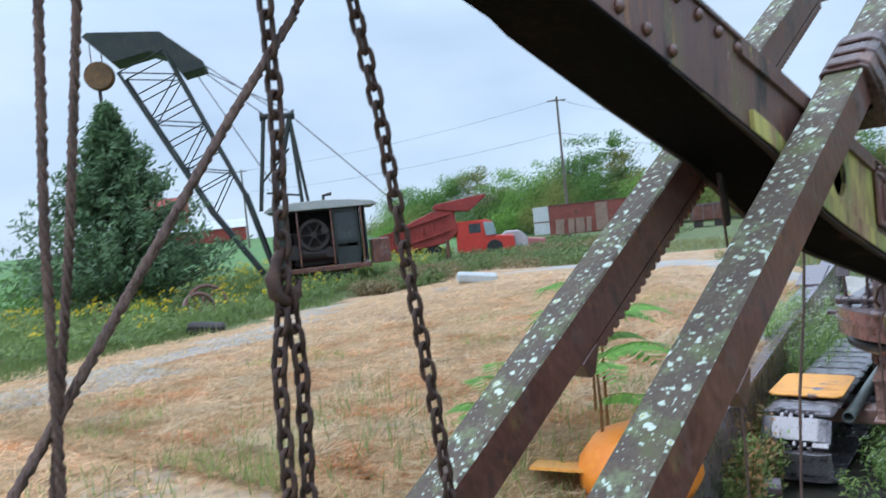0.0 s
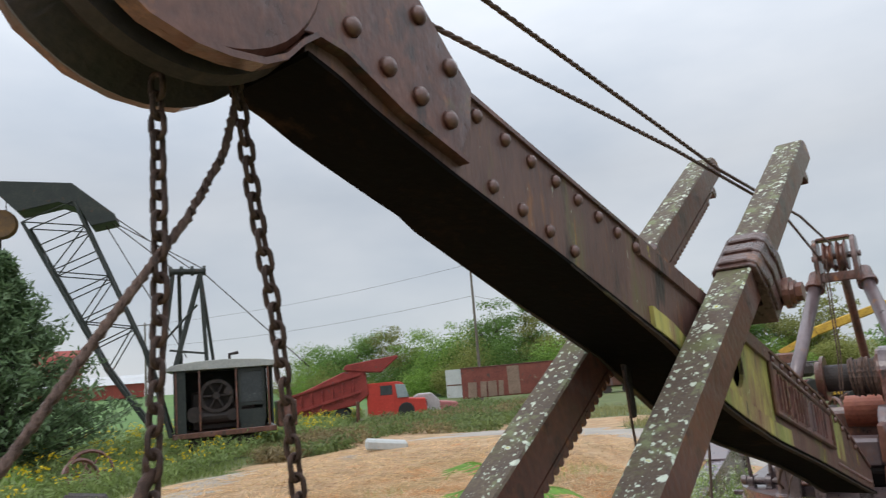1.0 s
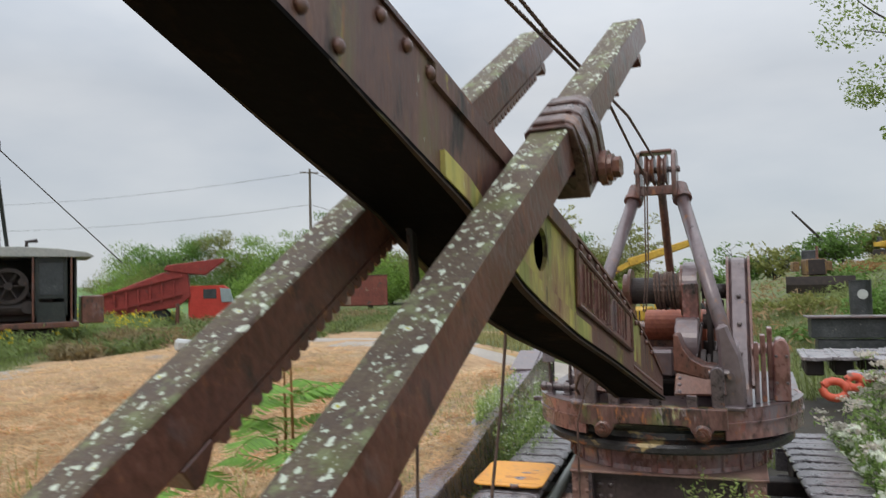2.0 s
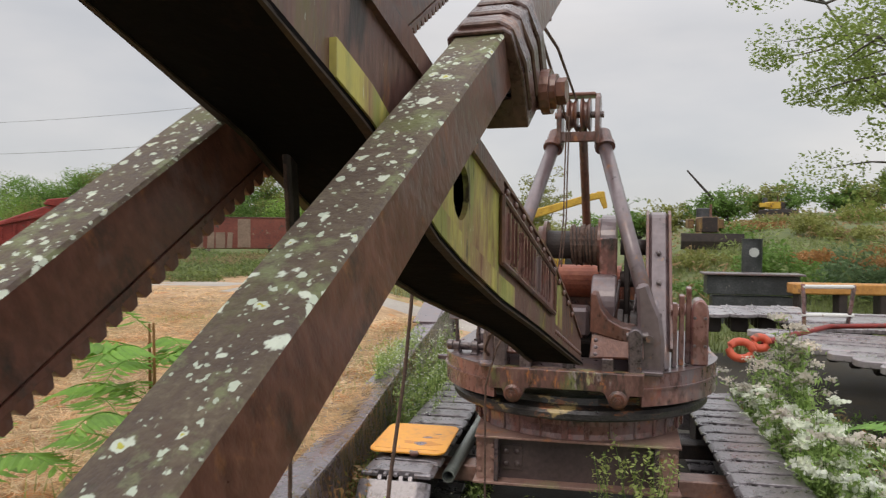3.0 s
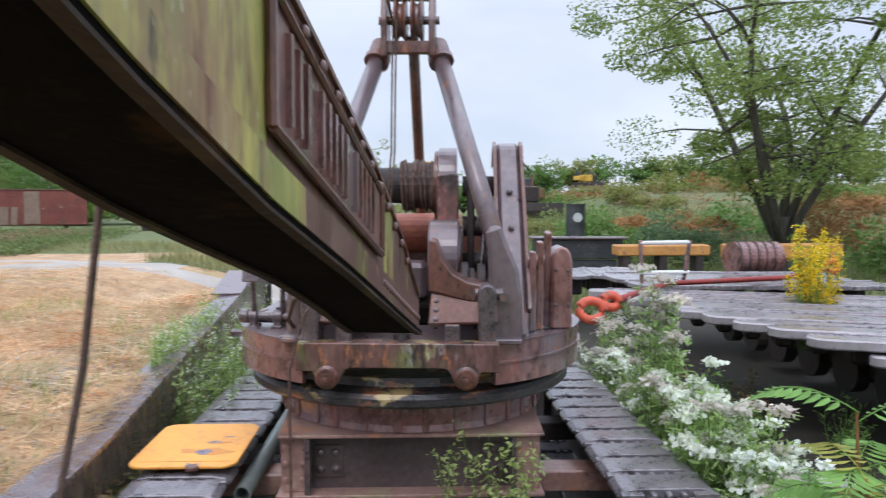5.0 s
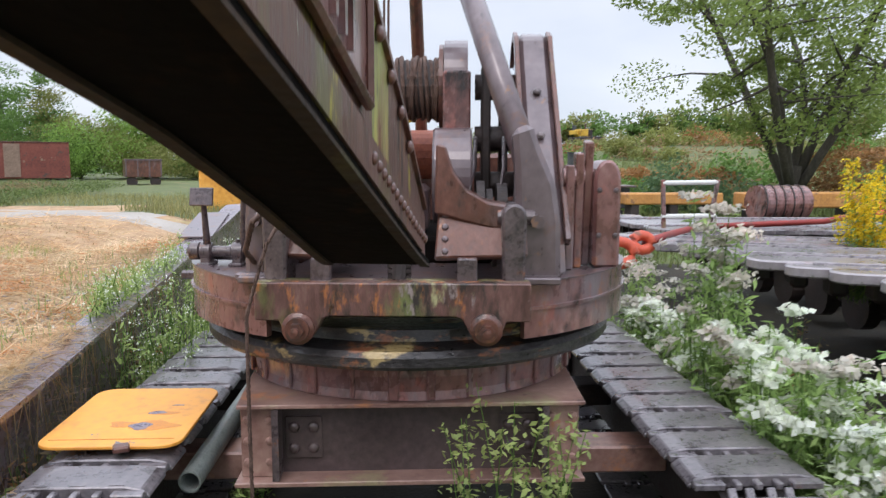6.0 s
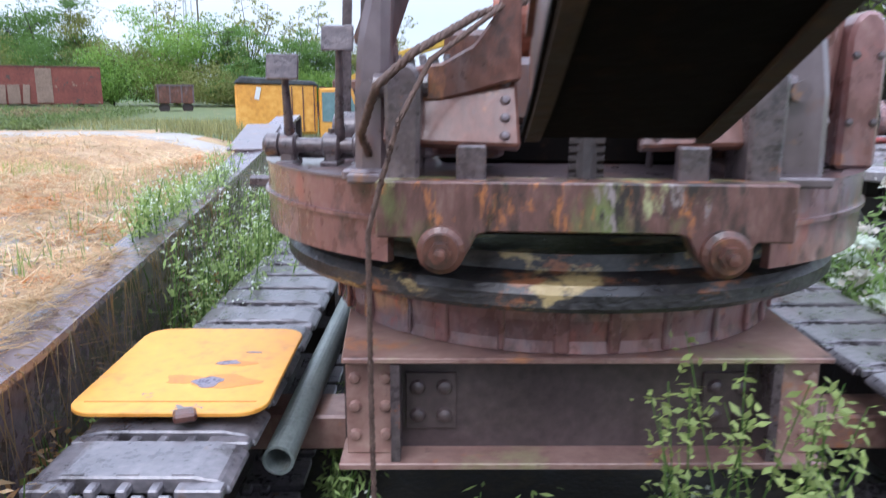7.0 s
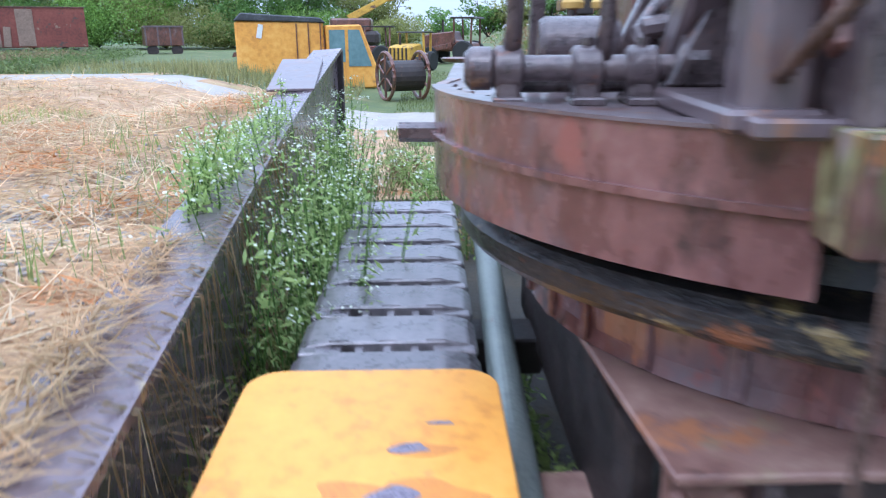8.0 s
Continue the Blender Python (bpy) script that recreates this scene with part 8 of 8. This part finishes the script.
def sumac(x, y, z, h, fronds, label, leaf, reach=0.55, toward=None):
    """A stem with long pinnate leaves."""
    ob = thing("sumac", pose(x, y, z), label, "sumac", "sumac shoots")
    b = bmesh.new()
    tube(b, [(x, y, z), (x + 0.02, y, z + h * 0.6), (x, y + 0.02, z + h)], [0.014, 0.011, 0.007], 6)
    part("stem", b, BROWN_LF, ob, at=Matrix())
    for k in range(fronds):
        a = 2 * math.pi * k / fronds + random.uniform(-0.3, 0.3)
        f = b = bmesh.new()
        p0 = Vector((x, y, z + h * random.uniform(0.55, 1.0)))
        L = reach * random.uniform(0.75, 1.15)
        d = Vector((math.cos(a), math.sin(a), 0))
        pts = [p0 + d * (L * t) + Vector((0, 0, 0.22 * L * math.sin(t * 2.6) - 0.12 * L * t * t)) for t in [j / 12 for j in range(13)]]
        tube(b, pts, 0.0035, 4)
        frond = part("frond", b, leaf, ob, "long green pinnate leaf", at=Matrix())
        for j in range(2, 13):
            t = j / 12
            side = d.cross(Vector((0, 0, 1)))
            ll = 0.19 * math.sin(0.5 + 2.3 * t) * (reach / 0.55)
            for s in (-1, 1) if j < 12 else (0,):
                along = (side * s + d * 0.5 - Vector((0, 0, 0.3))).normalized()
                across = along.cross(Vector((0, 0, 1))).normalized()
                m = Matrix((along, across, along.cross(across))).transposed().to_4x4()
                part("leaflet", leaflet(leaf), None, frond, at=Matrix.Translation(pts[j]) @ m @ Matrix.Scale(ll, 4))


sumac(0.55, 5.0, ground_z(0.55, 5.0), 1.15, 9, "bright green sumac shoot growing by the wall's end", SUMAC, 0.6)
sumac(0.2, 5.5, ground_z(0.2, 5.5), 1.05, 8, "bright green sumac shoot growing by the wall's end", SUMAC, 0.55)
sumac(0.8, 4.4, ground_z(0.8, 4.4), 0.9, 7, "bright green sumac shoot growing by the wall's end", SUMAC, 0.5)
sumac(0.1, 4.2, ground_z(0.1, 4.2), 0.7, 7, "bright green sumac shoot growing by the wall's end", SUMAC, 0.5)
DEEP = leaf_mat("deep_green_sumac_leaves", (0.19, 0.36, 0.08))
sumac(5.05, 6.15, 0.05, 1.2, 8, "green sumac shoot beside the track", DEEP, 0.5)
sumac(4.92, 5.85, 0.05, 0.98, 7, "yellowing sumac shoot beside the track", leaf_mat("yellowing_sumac_leaves", (0.33, 0.33, 0.07)), 0.42)

# ---- straw over the mown field, grass tufts ----


def blades(name, n, area, length, width, material, label, category, lie=0.8, dens=None, lift=0.0):
    x0, x1, y0, y1 = area
    pts = []
    while len(pts) < n:
        x, y = random.uniform(x0, x1), y0 + (y1 - y0) * random.random() ** 1.6
        if dens and not dens(x, y):
            continue
        pts.append((x, y, ground_z(x, y) + lift))
    c = np.array(pts)
    a = RNG.uniform(0, 2 * np.pi, n)
    el = RNG.normal(0, 0.2, n) if lie > 0.5 else RNG.uniform(0.7, 1.5, n)
    d = np.stack([np.cos(a) * np.cos(el), np.sin(a) * np.cos(el), np.abs(np.sin(el))], 1)
    L = (length * RNG.uniform(0.4, 1.3, n))[:, None]
    s = np.stack([-np.sin(a), np.cos(a), RNG.normal(0, 0.4, n)], 1) * width
    c[:, 2] += RNG.uniform(0.0, 0.03, n)
    v = np.stack([c - s, c + s, c + d * L], 1).reshape(-1, 3)
    me = bpy.data.meshes.new(name)
    me.from_pydata(v.tolist(), [], np.arange(n * 3).reshape(n, 3).tolist())
    me.materials.append(material)
    return tagged(new(name, me), label, category, kind="stuff")


def on_field(x, y):
    return x < wall_x(y) - 0.05 if y > 4.5 else x < 1.0


blades("straw_litter", 46000, (-6, 1.0, 3.0, 15), 0.2, 0.005, STRAW, "loose cut straw lying over the mown field", "straw", 0.8, on_field)
blades("far_straw_litter", 16000, (-12, -2, 2, 19), 0.3, 0.008, STRAW, "loose cut straw lying over the mown field", "straw", 0.8, on_field)
blades("brown_litter", 15000, (-8, 1.0, 3.0, 17), 0.12, 0.005, leaf_mat("brown_dead_stalks", (0.36, 0.2, 0.09), 0.5), "dark dead stalks among the straw", "straw", 0.8, on_field)
blades("stubble", 14000, (-9, 0.9, 3.0, 17), 0.07, 0.004, leaf_mat("stubble_stalks", (0.5, 0.43, 0.24), 0.4), "short standing stubble of the mown field", "stubble", 0.2, on_field)
blades("green_tufts", 2200, (-6, 0.9, 3.0, 15), 0.12, 0.006, leaf_mat("new_grass", (0.3, 0.36, 0.1), 0.4), "new green grass sprouting through the straw", "grass", 0.2, lambda x, y: on_field(x, y) and noise.noise(Vector((x * 0.8, y * 0.8, 9))) > 0.28)
blades("wall_straw", 2600, (-0.1, 1.0, 4.8, 12), 0.2, 0.003, STRAW, "straw spilling over the steel wall's top", "straw", 0.8, lambda x, y: wall_x(y) - 0.22 < x < wall_x(y) - 0.03 and noise.noise(Vector((y * 1.1, 3, 1))) > -0.1, 0.075)
blades("far_verge", 16000, (-24, 0, 19, 40), 0.34, 0.014, leaf_mat("verge_scrub", (0.24, 0.23, 0.09), 0.6), "rough tan and green grass beyond the mown field", "grass", 0.2, lambda x, y: ground_kind(x, y) == 1)
blades("path_grass", 9000, (-16, -6, 2, 30), 0.22, 0.012, leaf_mat("verge_grass", (0.17, 0.22, 0.06), 0.5), "green verge grass along the gravel path", "grass", 0.2, lambda x, y: ground_kind(x, y) == 1)
blades("yard_grass", 26000, (4.6, 26, 11, 44), 0.5, 0.016, leaf_mat("yard_weed_grass", (0.2, 0.24, 0.08), 0.5), "rough weedy grass over the yard and hillside", "grass", 0.2, lambda x, y: not (x < 11.5 and y < 16.5))
blades("back_grass", 20000, (-6, 4.5, 11, 34), 0.09, 0.008, leaf_mat("yard_weed_grass", (0.2, 0.24, 0.08), 0.5), "rough weedy grass beyond the shovel", "grass", 0.2, lambda x, y: x > wall_x(y) + 0.1 and ground_kind(x, y) != 3)
blades("near_grass", 3500, (-3, 4.5, -1.5, 5.8), 0.28, 0.006, leaf_mat("near_weed_grass", (0.22, 0.28, 0.08), 0.5), "rough weeds and grass under the boom", "grass", 0.2)
blades("orange_litter", 9000, (-6, 1.0, 3.5, 14), 0.16, 0.006, leaf_mat("orange_dead_leaves", (0.5, 0.24, 0.09), 0.5), "rust-orange dead leaves in patches on the straw", "straw", 0.8, lambda x, y: on_field(x, y) and noise.noise(Vector((x * 1.3, y * 1.3, 21))) > 0.12, 0.012)
blades("pale_straw", 9000, (-5, 1.0, 3.5, 13), 0.32, 0.004, leaf_mat("pale_straw_stalks", (0.62, 0.5, 0.32), 0.4), "long pale straw stalks in loose swathes", "straw", 0.8, lambda x, y: on_field(x, y) and x < wall_x(y) - 0.4 and noise.noise(Vector((x * 0.9, y * 0.9, 31))) > -0.05, 0.025)
blades("field_weeds", 700, (-4, 0.9, 6.0, 12.5), 0.15, 0.004, leaf_mat("field_weed_green", (0.24, 0.3, 0.1), 0.5), "thin green weeds standing near the wall", "grass", 0.2, lambda x, y: wall_x(y) - 1.4 < x < wall_x(y) - 0.1 and noise.noise(Vector((x * 1.5, y * 1.5, 41))) > 0.05)
# stones scattered in the thin straw by the wall
b = bmesh.new()
for k in range(1100):
    y = random.uniform(6.0, 11.5) if k < 380 else random.gauss(8.8, 0.42)
    x = wall_x(y) - 0.25 - abs(random.gauss(0, 0.8)) if k < 380 else random.gauss(0.05, 0.3)
    x = min(x, wall_x(y) - 0.3)
    r = random.uniform(0.006, 0.022)
    g = bmesh.ops.create_icosphere(b, subdivisions=1, radius=r)
    for v in g["verts"]:
        v.co = Vector((v.co.x * random.uniform(0.8, 1.3) + x, v.co.y * random.uniform(0.8, 1.3) + y, v.co.z * 0.6 + ground_z(x, y) + r * 0.2))
lone("pebbles", b, mat("grey_field_stone", [(0.1, (0.26, 0.24, 0.22)), (0.9, (0.5, 0.47, 0.44))], 30, (0.4, 0.7), vary=0.3), "small grey stones scattered in the straw", "stones", kind="stuff")
# dead roots and straw hanging down the wall's face
b = bmesh.new()
for k in range(150):
    y = random.uniform(5.0, 10.0)
    x, z = wall_x(y), wall_z(y)
    L = random.uniform(0.1, 0.42)
    tube(b, [(x - 0.05, y, z + 0.015), (x + 0.012, y + random.gauss(0, 0.03), z - 0.01), (x + 0.02 + random.uniform(0, 0.05), y + random.gauss(0, 0.08), z - L)], [0.002, 0.002, 0.001], 3)
hang = lone("hanging_roots", b, DRYSTEM, "dead straw and roots hanging down the wall's face", "dry straw", kind="stuff")
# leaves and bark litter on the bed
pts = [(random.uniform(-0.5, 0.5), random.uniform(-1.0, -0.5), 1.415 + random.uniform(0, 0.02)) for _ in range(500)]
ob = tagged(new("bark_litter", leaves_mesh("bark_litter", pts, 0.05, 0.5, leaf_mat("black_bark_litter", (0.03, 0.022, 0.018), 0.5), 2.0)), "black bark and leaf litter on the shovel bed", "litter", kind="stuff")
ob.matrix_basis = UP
